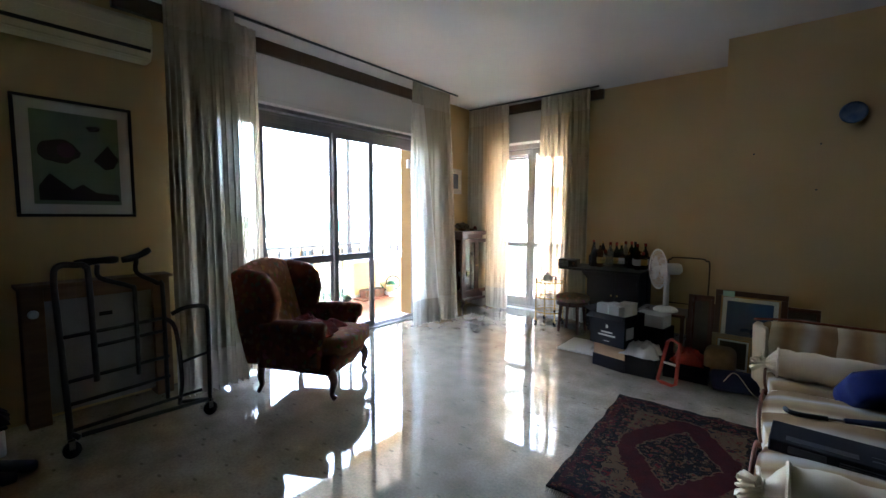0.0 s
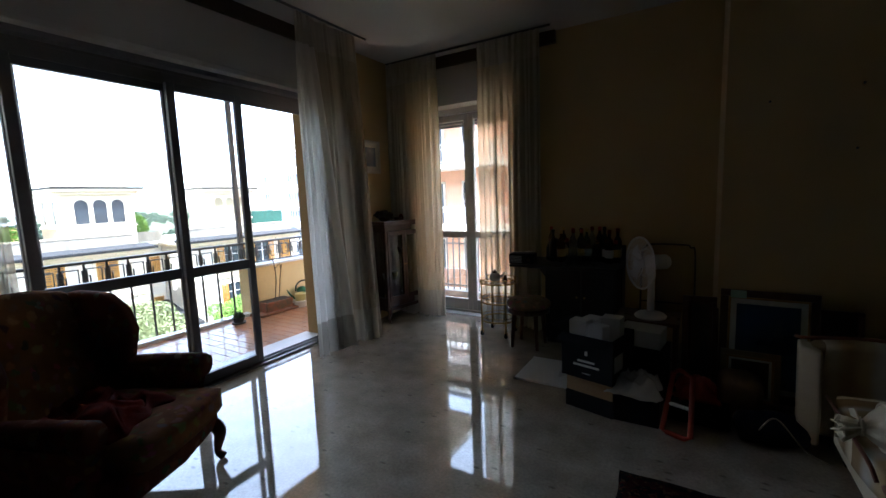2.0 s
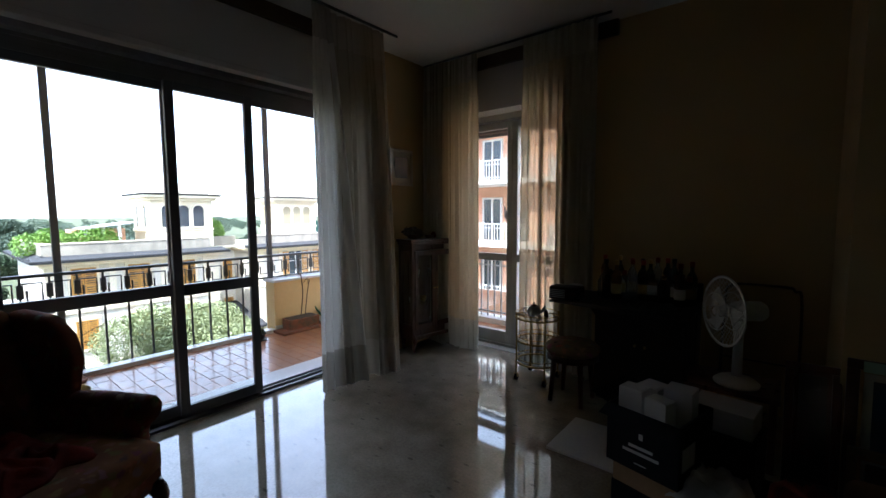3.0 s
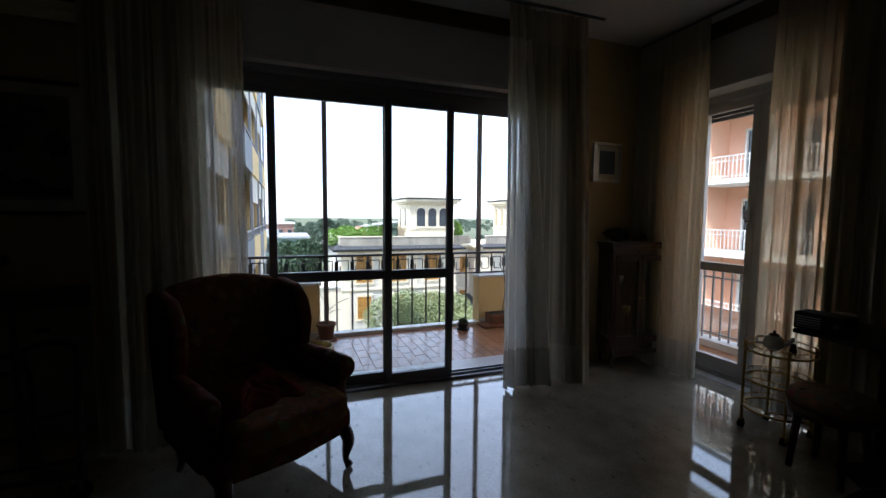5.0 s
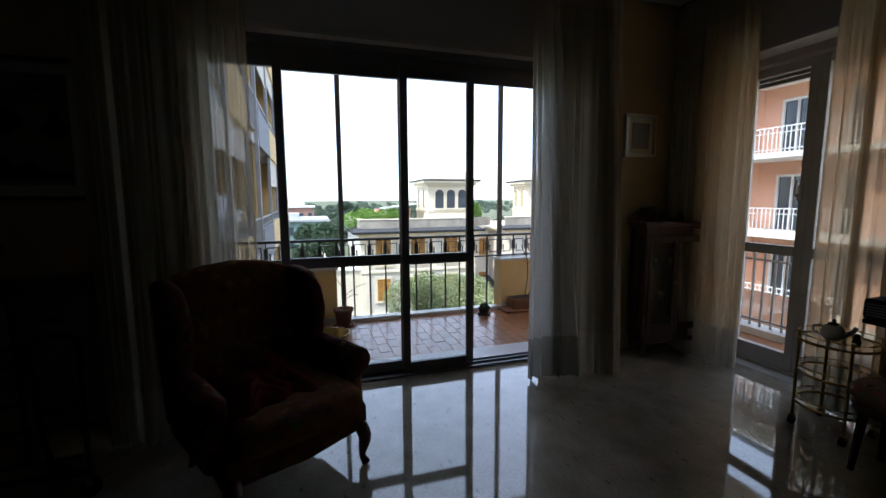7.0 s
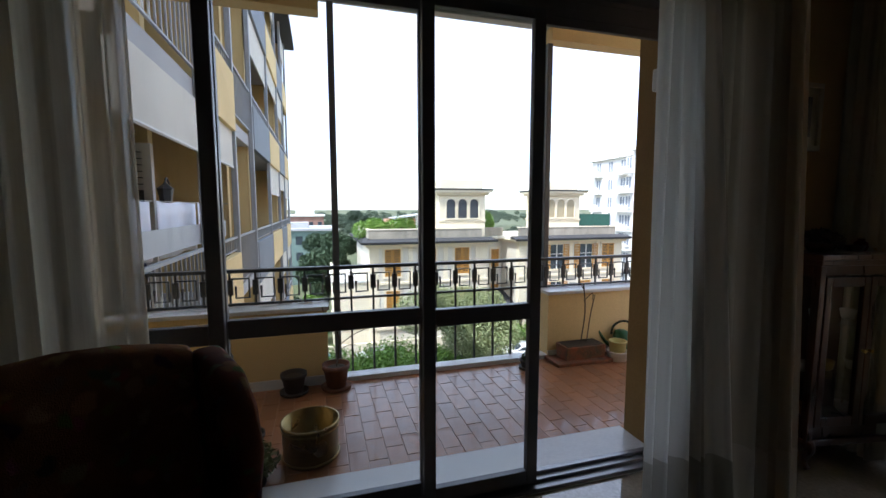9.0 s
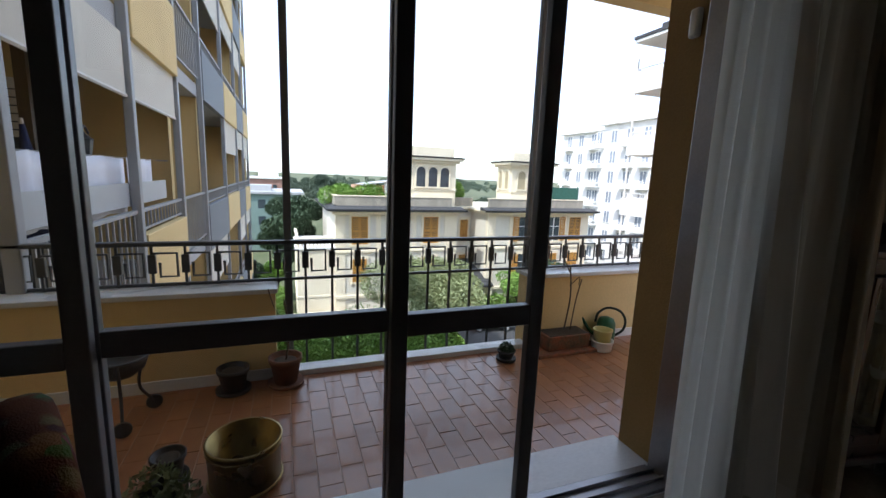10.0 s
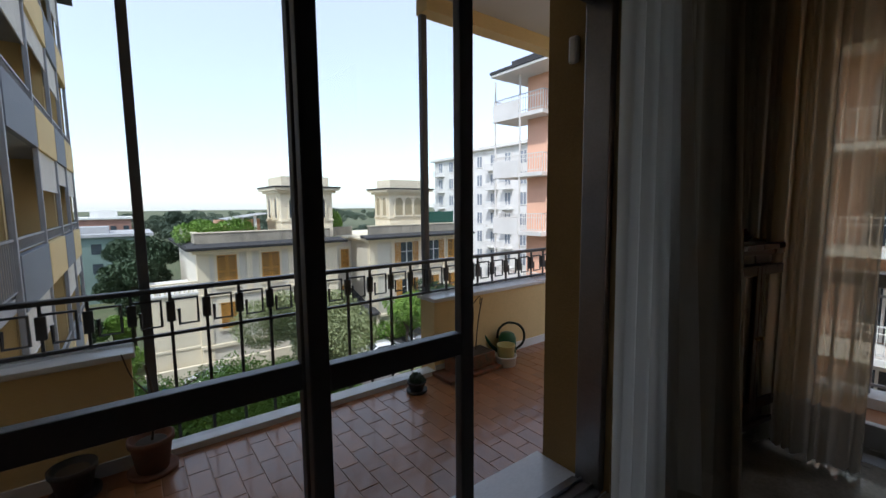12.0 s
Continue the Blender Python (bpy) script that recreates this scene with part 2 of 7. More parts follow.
def lathe(bm, profile, at=(0, 0, 0), seg=20):
    """A turned form from (radius, height) pairs round a vertical axis."""
    rings = []
    for r, z in profile:
        rings.append([bm.verts.new((at[0] + r * math.cos(2 * math.pi * k / seg), at[1] + r * math.sin(2 * math.pi * k / seg), at[2] + z)) for k in range(seg)])
    for a, b in zip(rings, rings[1:]):
        for k in range(seg):
            bm.faces.new((a[k], a[(k + 1) % seg], b[(k + 1) % seg], b[k]))
    bm.faces.new(rings[0][::-1]), bm.faces.new(rings[-1])
    return bm


def extrude_poly(bm, pts, off):
    """A flat outline pushed along off into a solid."""
    a = [bm.verts.new(p) for p in pts]
    b = [bm.verts.new(Vector(p) + Vector(off)) for p in pts]
    bm.faces.new(a[::-1]), bm.faces.new(b)
    for k in range(len(a)):
        j = (k + 1) % len(a)
        bm.faces.new((a[k], a[j], b[j], b[k]))
    return bm


def smooth_pts(ctrl, n=6):
    """Catmull-Rom through the control points."""
    c = [Vector(p) for p in ctrl]
    c = [2 * c[0] - c[1], *c, 2 * c[-1] - c[-2]]
    out = []
    for i in range(1, len(c) - 2):
        for k in range(n):
            t = k / n
            out.append(0.5 * (2 * c[i] + (c[i + 1] - c[i - 1]) * t + (2 * c[i - 1] - 5 * c[i] + 4 * c[i + 1] - c[i + 2]) * t * t + (3 * c[i] - c[i - 1] - 3 * c[i + 1] + c[i + 2]) * t ** 3))
    return [*out, c[-2]]


def link(name, bm, material, shade=False):
    bmesh.ops.recalc_face_normals(bm, faces=bm.faces)
    me = bpy.data.meshes.new(name)
    bm.to_mesh(me)
    bm.free()
    for m in material if isinstance(material, (list, tuple)) else [material]:
        me.materials.append(m)
    if shade:
        for p in me.polygons:
            p.use_smooth = True
    return new(name, me)


def part(name, bm, material, parent, label="", shade=False):
    """One mesh under a thing or a part."""
    ob = link(name, bm, material, shade)
    ob.parent = parent
    return tagged(ob, label)


def solid(name, bm, material, label="", category="", group="", kind="", shade=False):
    """One mesh as a top-level thing."""
    return tagged(link(name, bm, material, shade), label, category, group, kind)


def thing(name, at, rz=0.0, label="", category="", group="", kind=""):
    """An empty at the base of a thing that carries its parts."""
    ob = new(name)
    ob.empty_display_size = 0.1
    ob.matrix_world = pose(*at, 0, 0, rz)
    return tagged(ob, label, category, group, kind)


def B():
    return bmesh.new()


def boxes(*bs, bev=0.0):
    bm = B()
    for a, b in bs:
        box(bm, a, b, bev)
    return bm

# ---- the room ----
CEIL, XW, XO, YF, YB, XE = 3.19, -3.95, -4.36, 5.85, -4.4, 4.4
W1A, W1B, W2A, W2B, HEAD, HEAD2 = 1.6, 4.50, -3.60, -2.36, 2.62, 2.635
GX_LINE = -4.145
solid("floor", boxes(((XW - 0.02, YB - 0.2, -0.2), (XE + 0.2, YF + 0.02, 0.0))), M_MARBLE, "polished cream marble floor with grey veins", "floor", kind="structure")
solid("ceiling", boxes(((XO + 0.02, YB - 0.2, CEIL), (XE + 0.2, YF + 0.3, CEIL + 0.25))), M_CEIL, "plain white painted ceiling", "ceiling", kind="structure")
solid("wall_west", boxes(((XO, YB, -0.2), (XW, W1A, CEIL)), ((XO, W1B, -0.2), (XW, YF, CEIL)), ((XO, W1A, HEAD + 0.02), (XW, W1B, CEIL))), [M_WALL], "beige painted wall around the wide balcony window", "wall", kind="structure")
solid("wall_north", boxes(((XO, YF, -0.2), (W2A, YF + 0.3, CEIL)), ((W2B, YF, -0.2), (XE, YF + 0.3, CEIL)), ((W2A, YF, HEAD2), (W2B, YF + 0.3, CEIL))), M_WALL, "beige painted wall around the narrow balcony door", "wall", kind="structure")
solid("wall_chimney_breast", boxes(((-0.38, 4.97, 0.0), (XE, YF, CEIL))), M_WALL, "beige painted projecting wall", "wall", kind="structure")
# Unseen walls that close the room; dark colour added to cut bounced light.
solid("wall_east", boxes(((XE, YB, -0.2), (XE + 0.2, YF, CEIL))), M_UNSEENWALL, "plain unseen wall, coloured dark to cut bounced light", "wall", kind="structure")
solid("wall_south", boxes(((XO, YB - 0.2, -0.2), (XE + 0.2, YB, CEIL))), M_UNSEENWALL, "plain unseen wall, coloured dark to cut bounced light", "wall", kind="structure")
# outer skin of plaster beside the window, and the storeys above
solid("facade_pier", boxes(((XO - 0.012, W1B, -0.3), (XO, YF + 0.3, CEIL + 0.4)), ((XO - 0.012, -8, -0.3), (XO, W1A, CEIL + 0.4))), M_YELLOW, "yellow plaster outer wall beside the window", "wall", kind="structure")
solid("jamb_lining", boxes(((XO - 0.012, W1B - 0.006, 0.004), (GX_LINE, W1B, HEAD - 0.035))), M_JAMBSHADE, "yellow plastered window jamb, its shade put into the colour", "jamb", kind="structure")
solid("facade_above", boxes(((XO, -8, CEIL + 0.25), (XE, YF + 0.3, 6.6))), M_YELLOW, "yellow plaster storeys above the balcony", "wall", kind="structure")
# shutter boxes and pelmet boards
solid("shutter_box_west", boxes(((XW, W1A - 0.1, HEAD), (XW + 0.05, W1B + 0.1, 3.05)), ((XW - 0.2, W1A, HEAD - 0.03), (XW + 0.055, W1B, HEAD + 0.018)), bev=0.006), M_WHITEWALL, "white painted shutter box over the window", "shutter box", kind="structure")
solid("shutter_box_north", boxes(((W2A - 0.08, YF - 0.04, HEAD2), (W2B + 0.08, YF, 3.05)), ((W2A, YF - 0.06, HEAD2 - 0.03), (W2B, YF + 0.15, HEAD2 - 0.002)), bev=0.006), M_WHITEWALL, "white painted shutter box over the balcony door", "shutter box", kind="structure")
solid("trim_pelmet_west", boxes(((XW, 0.95, 3.06), (XW + 0.06, 4.85, CEIL - 0.002)), bev=0.005), M_BROWNRAIL, "dark brown pelmet board under the ceiling", "trim", kind="structure")
solid("trim_pelmet_north", boxes(((-3.9, YF - 0.05, 3.06), (-1.85, YF, CEIL - 0.002)), bev=0.005), M_BROWNRAIL, "dark brown pelmet board under the ceiling", "trim", kind="structure")


def curtain_track(name, a, b):
    t = thing(name, a, 0, "thin dark curtain track fixed to the ceiling", "curtain track")
    d = Vector(b) - Vector(a)
    part("rail", tube(B(), [(0, 0, 0), d], 0.012, 8), M_IRON, t)


curtain_track("curtain_track", (-3.58, 0.9, CEIL - 0.012), (-3.58, 4.85, CEIL - 0.012))
curtain_track("curtain_track", (-3.93, 5.63, CEIL - 0.012), (-1.85, 5.63, CEIL - 0.012))

# wide sliding window
GX = -4.05
win = thing("window_1", (GX, 0, 0), 0, "wide dark aluminium sliding window, one leaf slid open", "window", kind="structure")
part("window_frame", boxes(((-0.07, W1A, 0.0), (0.07, W1A + 0.05, HEAD - 0.03)), ((-0.07, W1B - 0.05, 0.0), (0.07, W1B, HEAD - 0.03)), ((-0.07, W1A + 0.05, 2.55), (0.07, W1B - 0.05, HEAD - 0.03)), ((-0.085, W1A + 0.05, -0.02), (0.085, W1B - 0.05, 0.022)), bev=0.004), M_BRONZE, win)
part("track_rail", boxes(((0.028, W1A + 0.05, 0.02), (0.036, W1B - 0.05, 0.04)), ((-0.036, W1A + 0.05, 0.02), (-0.028, W1B - 0.05, 0.04))), M_BRONZE, win)
bm = B()
for k in range(4):
    box(bm, (-0.045 + 0.004 * (k % 2), W1A + 0.05, 2.40 + k * 0.042), (-0.02 + 0.003 * (k % 2), W1B - 0.05, 2.444 + k * 0.042), 0.003)
part("roller_shutter", bm, M_SHUTTER, win, "raised grey roller shutter slats")


def leaf(x, a, b, bar=True, post=0.06):
    g = part("sash", boxes(((x - 0.02, a, 0.04), (x + 0.02, a + post, 2.44)), ((x - 0.02, b - post, 0.04), (x + 0.02, b, 2.44)), ((x - 0.019, a + post, 0.04), (x + 0.019, b - post, 0.11)), ((x - 0.019, a + post, 2.385), (x + 0.019, b - post, 2.44)), ((x - 0.021, a + post, 0.93), (x + 0.021, b - post, 1.012)), bev=0.004), M_ALU, win)
    for z0, z1 in ((0.11, 0.93), (1.012, 2.385)):
        p = part("pane", boxes(((x - 0.003, a + post - 0.002, z0), (x + 0.003, b - post + 0.002, z1))), M_GLASS, g)
        p.visible_shadow = False
    return g


leaf(0.032, W1A + 0.05, 2.17)
leaf(-0.032, 2.11, 3.075)
leaf(0.032, 3.015, 3.63)
solid("threshold", boxes(((XO - 0.06, W1A, -0.03), (GX - 0.087, W1B, 0.004)), ((GX + 0.087, W1A, -0.03), (XW - 0.021, W1B, 0.004)), bev=0.003), M_SILL, "white marble door sill", "sill", kind="structure")
solid("threshold_north", boxes(((W2A, YF + 0.021, -0.03), (W2B, 5.993, 0.004)), ((W2A, 6.097, -0.03), (W2B, YF + 0.29, 0.004)), bev=0.003), M_SILL, "white marble sill under the balcony door", "sill", kind="structure")

# narrow balcony door
GY = 6.045
win = thing("window_2", (0, GY, 0), 0, "white two-leaf glazed balcony door", "window", kind="structure")
part("window_frame", boxes(((W2A, -0.05, 0), (W2A + 0.05, 0.05, HEAD2 - 0.03)), ((W2B - 0.05, -0.05, 0), (W2B, 0.05, HEAD2 - 0.03)), ((W2A + 0.05, -0.05, 2.54), (W2B - 0.05, 0.05, HEAD2 - 0.03)), ((W2A + 0.05, -0.05, 0.0), (W2B - 0.05, 0.05, 0.03)), bev=0.004), M_WHITEFRAME, win)
bm = B()
for k in range(4):
    box(bm, (W2A + 0.05, 0.06, 2.39 + k * 0.042), (W2B - 0.05, 0.08, 2.428 + k * 0.042), 0.006)
part("roller_shutter", bm, M_SHUTTER, win, "raised grey roller shutter slats")
mid = -2.995
for a, b in ((W2A + 0.052, mid - 0.001), (mid + 0.001, W2B - 0.052)):
    g = part("sash", boxes(((a, -0.03, 0.03), (a + 0.065, 0.03, 2.52)), ((b - 0.065, -0.03, 0.03), (b, 0.03, 2.52)), ((a + 0.065, -0.029, 0.03), (b - 0.065, 0.029, 0.17)), ((a + 0.065, -0.029, 2.45), (b - 0.065, 0.029, 2.52)), ((a + 0.065, -0.031, 0.98), (b - 0.065, 0.031, 1.06)), bev=0.005), M_WHITEFRAME, win)
    for z0, z1 in ((0.17, 0.98), (1.06, 2.45)):
        p = part("pane", boxes(((a + 0.063, -0.003, z0), (b - 0.063, 0.003, z1))), M_GLASS, g)
        p.visible_shadow = False
h = part("door_handle", boxes(((mid - 0.075, -0.04, 1.43), (mid - 0.035, -0.03, 1.55)), bev=0.003), M_WHITEFRAME, win, "white lever handle")
part("lever", tube(B(), smooth_pts([(mid - 0.055, -0.04, 1.47), (mid - 0.055, -0.075, 1.47), (mid - 0.06, -0.08, 1.49), (mid - 0.06, -0.08, 1.59)], 4), 0.009, 8), M_WHITEFRAME, h)


def curtain(name, a, b, way, folds, seed, zt=3.17, zb=0.03, amp=0.045, gather=0.12, flare=0.0, lean=0.0, mats=None, label=""):
    """A hanging curtain from a to b along one wall (way: unit normal into the room) with pleated head, folds and a hem."""
    rnd = random.Random(seed)
    a, b, way = Vector((*a, 0)), Vector((*b, 0)), Vector((*way, 0))
    n, rows = folds * 8, 26
    ph = [rnd.uniform(-0.6, 0.6) for _ in range(folds + 1)]
    am = [rnd.uniform(0.6, 1.25) for _ in range(folds + 1)]
    t = thing(name, (a + b) / 2 + Vector((0, 0, 0)), 0, label, "curtain", "curtains")
    org = (a + b) / 2
    cut = {"heading": (0.915, 1.0, mats[1]), "cloth": (0.105, 0.915, mats[0]), "hem": (0.0, 0.105, mats[1])}
    for pn, (f0, f1, m) in cut.items():
        bm, grid = B(), []
        k_rows = max(3, int(rows * (f1 - f0)) + 1)
        for j in range(k_rows + 1):
            f = f0 + (f1 - f0) * j / k_rows
            row = []
            for i in range(n + 1):
                u = i / n
                c = min(folds, max(0.0, u * folds + (0.34 * math.sin(2.3 * u * folds + seed) + 0.3 * math.sin(1.1 * u * folds + 2 * seed)) * math.sin(math.pi * u)))
                k = min(int(c), folds - 1)
                w = c - k
                p0, a0 = ph[k] * (1 - w) + ph[k + 1] * w, am[k] * (1 - w) + am[k + 1] * w
                tight = 0.35 + 0.65 * min(1, (1 - f) * 4)
                off = amp * tight * a0 * (math.sin(2 * math.pi * c + p0 * (1 - f)) + 0.3 * math.sin(4.3 * math.pi * c + 3 * p0 + f))
                spread = 1 + gather * (1 - f) ** 1.5 * 0.5
                pos = org + (a - org) * (1 - 2 * u) * spread + (b - a).normalized() * lean * (1 - f) * u + way * (off + flare * (1 - f) * u)
                sag = 0.012 * math.sin(5 * u + seed) + 0.012 * math.sin(2 * math.pi * c + 1)
                z = zb + (zt - zb) * f + (sag * (1 - f) if f < 0.2 else 0)
                row.append(bm.verts.new((pos.x - org.x, pos.y - org.y, z)))
            grid.append(row)
        for r0, r1 in zip(grid, grid[1:]):
            for i in range(n):
                bm.faces.new((r0[i], r0[i + 1], r1[i + 1], r1[i]))
        part(pn, bm, m, t, "", True)
    return t


CL = "cream sheer floor-length curtain with a denser hem, drawn aside"
curtain("curtain", (-3.53, 1.17), (-3.53, 1.70), (1, 0), 11, 3, amp=0.05, mats=(M_DENSE_SHADED, M_HEM), label="gathered cream curtain beside the window, shade in its colour", gather=0.05, flare=0.06)
curtain("curtain", (-3.68, 1.62), (-3.74, 1.985), (1, 0), 7, 4, amp=0.04, mats=(M_SHEER, M_HEM), label=CL, gather=0.04)
curtain("curtain", (-3.59, 3.93), (-3.60, 4.12), (1, 0), 6, 5, amp=0.045, mats=(M_LITSTRIP, M_LITSTRIPHEM), label="window-side strip of the cream curtain, coloured as lit, hanging to the floor", flare=0.14, lean=0.24, gather=0.06)
curtain("curtain", (-3.64, 4.10), (-3.60, 4.69), (1, 0), 8, 6, amp=0.055, mats=(M_DENSE_SHADED, M_HEM), label="gathered cream curtain beside the window, shade in its colour", gather=0.04, flare=0.16)
curtain("curtain", (-3.93, 5.63), (-3.62, 5.63), (0, -1), 6, 7, amp=0.045, mats=(M_DENSE_SHADED, M_HEM), label="dense cream curtain, shade in its colour gathered in the room's corner", gather=0.02)
curtain("curtain", (-3.65, 5.64), (-3.20, 5.64), (0, -1), 8, 8, amp=0.045, mats=(M_SHEER_WARMLIT, M_HEM), label=CL, gather=0.05)
curtain("curtain", (-2.67, 5.64), (-2.20, 5.64), (0, -1), 8, 11, amp=0.045, mats=(M_SHEER_WARMLIT, M_HEM), label=CL, gather=0.05)
curtain("curtain", (-2.24, 5.63), (-1.96, 5.63), (0, -1), 5, 13, amp=0.05, mats=(M_DENSE_SHADED, M_HEM), label="dense cream curtain, shade in its colour gathered beside the balcony door", gather=0.08)

# ---- balcony ----
BX, BZ, BY0, BY1 = -5.79, -0.03, 0.92, 9.0
solid("balcony_slab", boxes(((BX - 0.12, BY0 - 0.2, -0.36), (XO - 0.06, BY1, BZ - 0.0025))), M_GROUT, "cement balcony bed under the tiles", "balcony floor", kind="structure")
for name, y0, y1 in (("parapet_south", BY0, 2.6), ("parapet_north", 4.74, BY1)):
    solid(name, boxes(((BX - 0.21, y0, -0.35), (BX, y1, 0.625))), M_YELLOW, "low yellow plaster balcony parapet", "parapet", kind="structure")
    solid("coping", boxes(((BX - 0.25, y0 - (0.02 if y0 > 1 else 0), 0.625), (BX + 0.035, y1 + (0.02 if y0 < 1 else 0), 0.66)), bev=0.006), M_SILL, "white marble coping on the parapet", "coping", kind="structure")
    solid("skirting", boxes(((BX, y0, BZ), (BX + 0.012, y1, BZ + 0.08))), M_SILL, "white marble skirting along the parapet", "skirting", kind="structure")
solid("curb", boxes(((BX - 0.115, 2.602, -0.35), (BX + 0.015, 4.738, 0.012)), bev=0.005), M_SILL, "white marble kerb under the railing", "curb", kind="structure")
solid("soffit", boxes(((BX - 0.28, BY0, 3.26), (XO - 0.013, BY1, 3.42))), M_WHITEWALL, "plain painted balcony soffit", "soffit", kind="structure")
solid("fascia", boxes(((BX - 0.30, 4.8, 3.13), (BX - 0.14, BY1, 3.26)), ((BX - 0.30, 4.8, 3.42), (BX - 0.282, BY1, 4.2)), ((BX - 0.30, BY0, 3.13), (BX - 0.14, 2.6, 3.26))), M_YELLOW, "yellow plaster beam at the soffit edge", "beam", kind="structure")
solid("party_wall", boxes(((-5.15, BY0 - 0.16, -0.35), (XO - 0.013, BY0 - 0.002, 3.3))), M_YELLOW, "yellow plaster wall between two balconies", "wall", kind="structure")
rail = thing("balcony_railing", (BX - 0.19, 0, 0), 0, "black iron balcony railing with square key motifs", "railing", kind="structure")
part("handrail", boxes(((-0.03, BY0, 0.945), (0.03, BY1, 0.975)), bev=0.006), M_IRON, rail)
part("lower_rail", boxes(((-0.012, BY0, 0.665), (0.012, BY1, 0.685))), M_IRON, rail)
part("foot_rail", boxes(((-0.012, 2.6, -0.27), (0.012, 4.76, -0.25)), ((0.012, 2.9, -0.27), (0.08, 2.93, -0.25)), ((0.012, 4.4, -0.27), (0.08, 4.43, -0.25))), M_IRON, rail)
part("middle_rail", boxes(((-0.010, BY0, 0.700), (0.010, BY1, 0.714))), M_IRON, rail)
me_long = part("upright", boxes(((-0.009, -0.009, -0.26), (0.009, 0.009, 0.945))), M_IRON, rail).data
me_short = part("upright", boxes(((-0.008, -0.008, 0.61), (0.008, 0.008, 0.945))), M_IRON, rail).data
bm = B()
tube(bm, [(0, 0.0, 0.895), (0, 0.15, 0.895), (0, 0.15, 0.73), (0, 0.045, 0.73), (0, 0.045, 0.83)], 0.010, 4)
box(bm, (-0.014, -0.024, 0.755), (0.014, 0.024, 0.885), 0.003, 1)
me_key = part("key_motif", bm, M_IRON, rail).data
for o in list(rail.children)[4:]:
    bpy.data.objects.remove(o)
for k in range(40):
    y = BY0 + 0.1 + 0.2 * k
    for n, me in (("upright", me_long if 2.62 < y < 4.74 else me_short), ("key_motif", me_key)):
        o = new(n, me)
        o.parent, o.location = rail, (0, y, 0)
M_POST = mat("dark grey painted steel", (0.13, 0.14, 0.155), (0.10, 0.105, 0.115), 5.0, 0.5, bump=0.05)
post = thing("balcony_post", (BX - 0.26, 2.695, 0), 0, "dark grey steel post from slab edge to soffit", "post", "balcony posts")
part("shaft", boxes(((-0.028, -0.028, -0.33), (0.028, 0.028, 3.26)), bev=0.003), M_POST, post)
part("fixing_bracket", boxes(((0.028, -0.025, -0.32), (0.15, 0.025, -0.22)), bev=0.002), M_POST, post)
copy_thing(post, pose(BX - 0.26, 4.835, 0))

# small balcony outside the narrow door
solid("balcony_slab_north", boxes(((-4.28, YF + 0.3, -0.35), (-1.4, 7.05, -0.02))), M_TERRA, "tiled floor of the small balcony", "balcony floor", kind="structure")
solid("curb_north", boxes(((-4.28, 6.82, -0.02), (-1.4, 7.05, 0.06)), bev=0.005), M_SILL, "white marble kerb of the small balcony", "curb", kind="structure")
rail2 = thing("balcony_railing", (0, 6.92, 0), 0, "plain grey iron balcony railing with upright bars", "railing", kind="structure")
part("handrail", boxes(((-4.28, -0.025, 0.93), (-1.4, 0.025, 0.96)), bev=0.006), M_GREYIRON, rail2)
part("upper_rail", boxes(((-4.28, -0.01, 0.78), (-1.4, 0.01, 0.80))), M_GREYIRON, rail2)
part("foot_rail", boxes(((-4.28, -0.01, 0.12), (-1.4, 0.01, 0.14))), M_GREYIRON, rail2)
me_bar = None
for k in range(26):
    if me_bar is None:
        o = part("bar", boxes(((-0.009, -0.009, 0.06), (0.009, 0.009, 0.93))), M_GREYIRON, rail2)
        me_bar = o.data
    else:
        o = new("bar", me_bar)
        o.parent = rail2
    o.location = (-4.22 + 0.11 * k, 0, 0)

# ---- ground ----
GZ = -12.5
solid("ground", boxes(((-2500, -2000, GZ - 0.5), (600, 2500, GZ))), M_EARTH, "dry garden ground with grass", "ground", kind="structure")
solid("road", boxes(((-40.2, -60, GZ), (-32.5, 60, GZ + 0.03))), M_ASPHALT, "grey asphalt street with parked cars", "road", kind="structure")
solid("pavement_north", boxes(((-32.4, 13.4, GZ), (60, 20.0, GZ + 0.05)), bev=0.01), mat("pale paving", (0.42, 0.36, 0.30), (0.34, 0.29, 0.24), 1.5, 0.85, bump=0.15), "pale paved forecourt between the houses", "pavement", kind="structure")
solid("garden_wall", boxes(((-41.2, 3, GZ), (-40.9, 36, GZ + 1.3)), ((-32.3, -8, GZ), (-32.0, 14, GZ + 0.9))), M_VILLA, "pale plaster garden wall along the street", "wall", kind="structure")
solid("own_building_base", boxes(((XO + 0.3, -8, GZ), (XE, YF + 0.1, -0.36))), M_YELLOW, "yellow plaster storeys below", "wall", kind="structure")


# ---- neighbouring wing with stacked balconies ----
M_BLIND = mat("cream canvas blind", (0.66, 0.63, 0.55), (0.56, 0.53, 0.46), 1.5, 0.9, bump=0.1)
M_GREYPANEL = mat("blue-grey cladding panel", (0.20, 0.22, 0.25), (0.16, 0.175, 0.20), 1.0, 0.7)
M_LAUNDRY = mat("white laundry", (0.76, 0.77, 0.82), (0.66, 0.68, 0.76), 3.0, 0.9)
M_DARKROOM = mat("loggia paint", (0.62, 0.47, 0.22), (0.55, 0.41, 0.19), 1.0, 0.9)
WY = 1.06
wing = thing("apartment_wing", (0, 0, 0), 0, "yellow and grey apartment wing with stacked balconies and posts", "building", kind="structure")
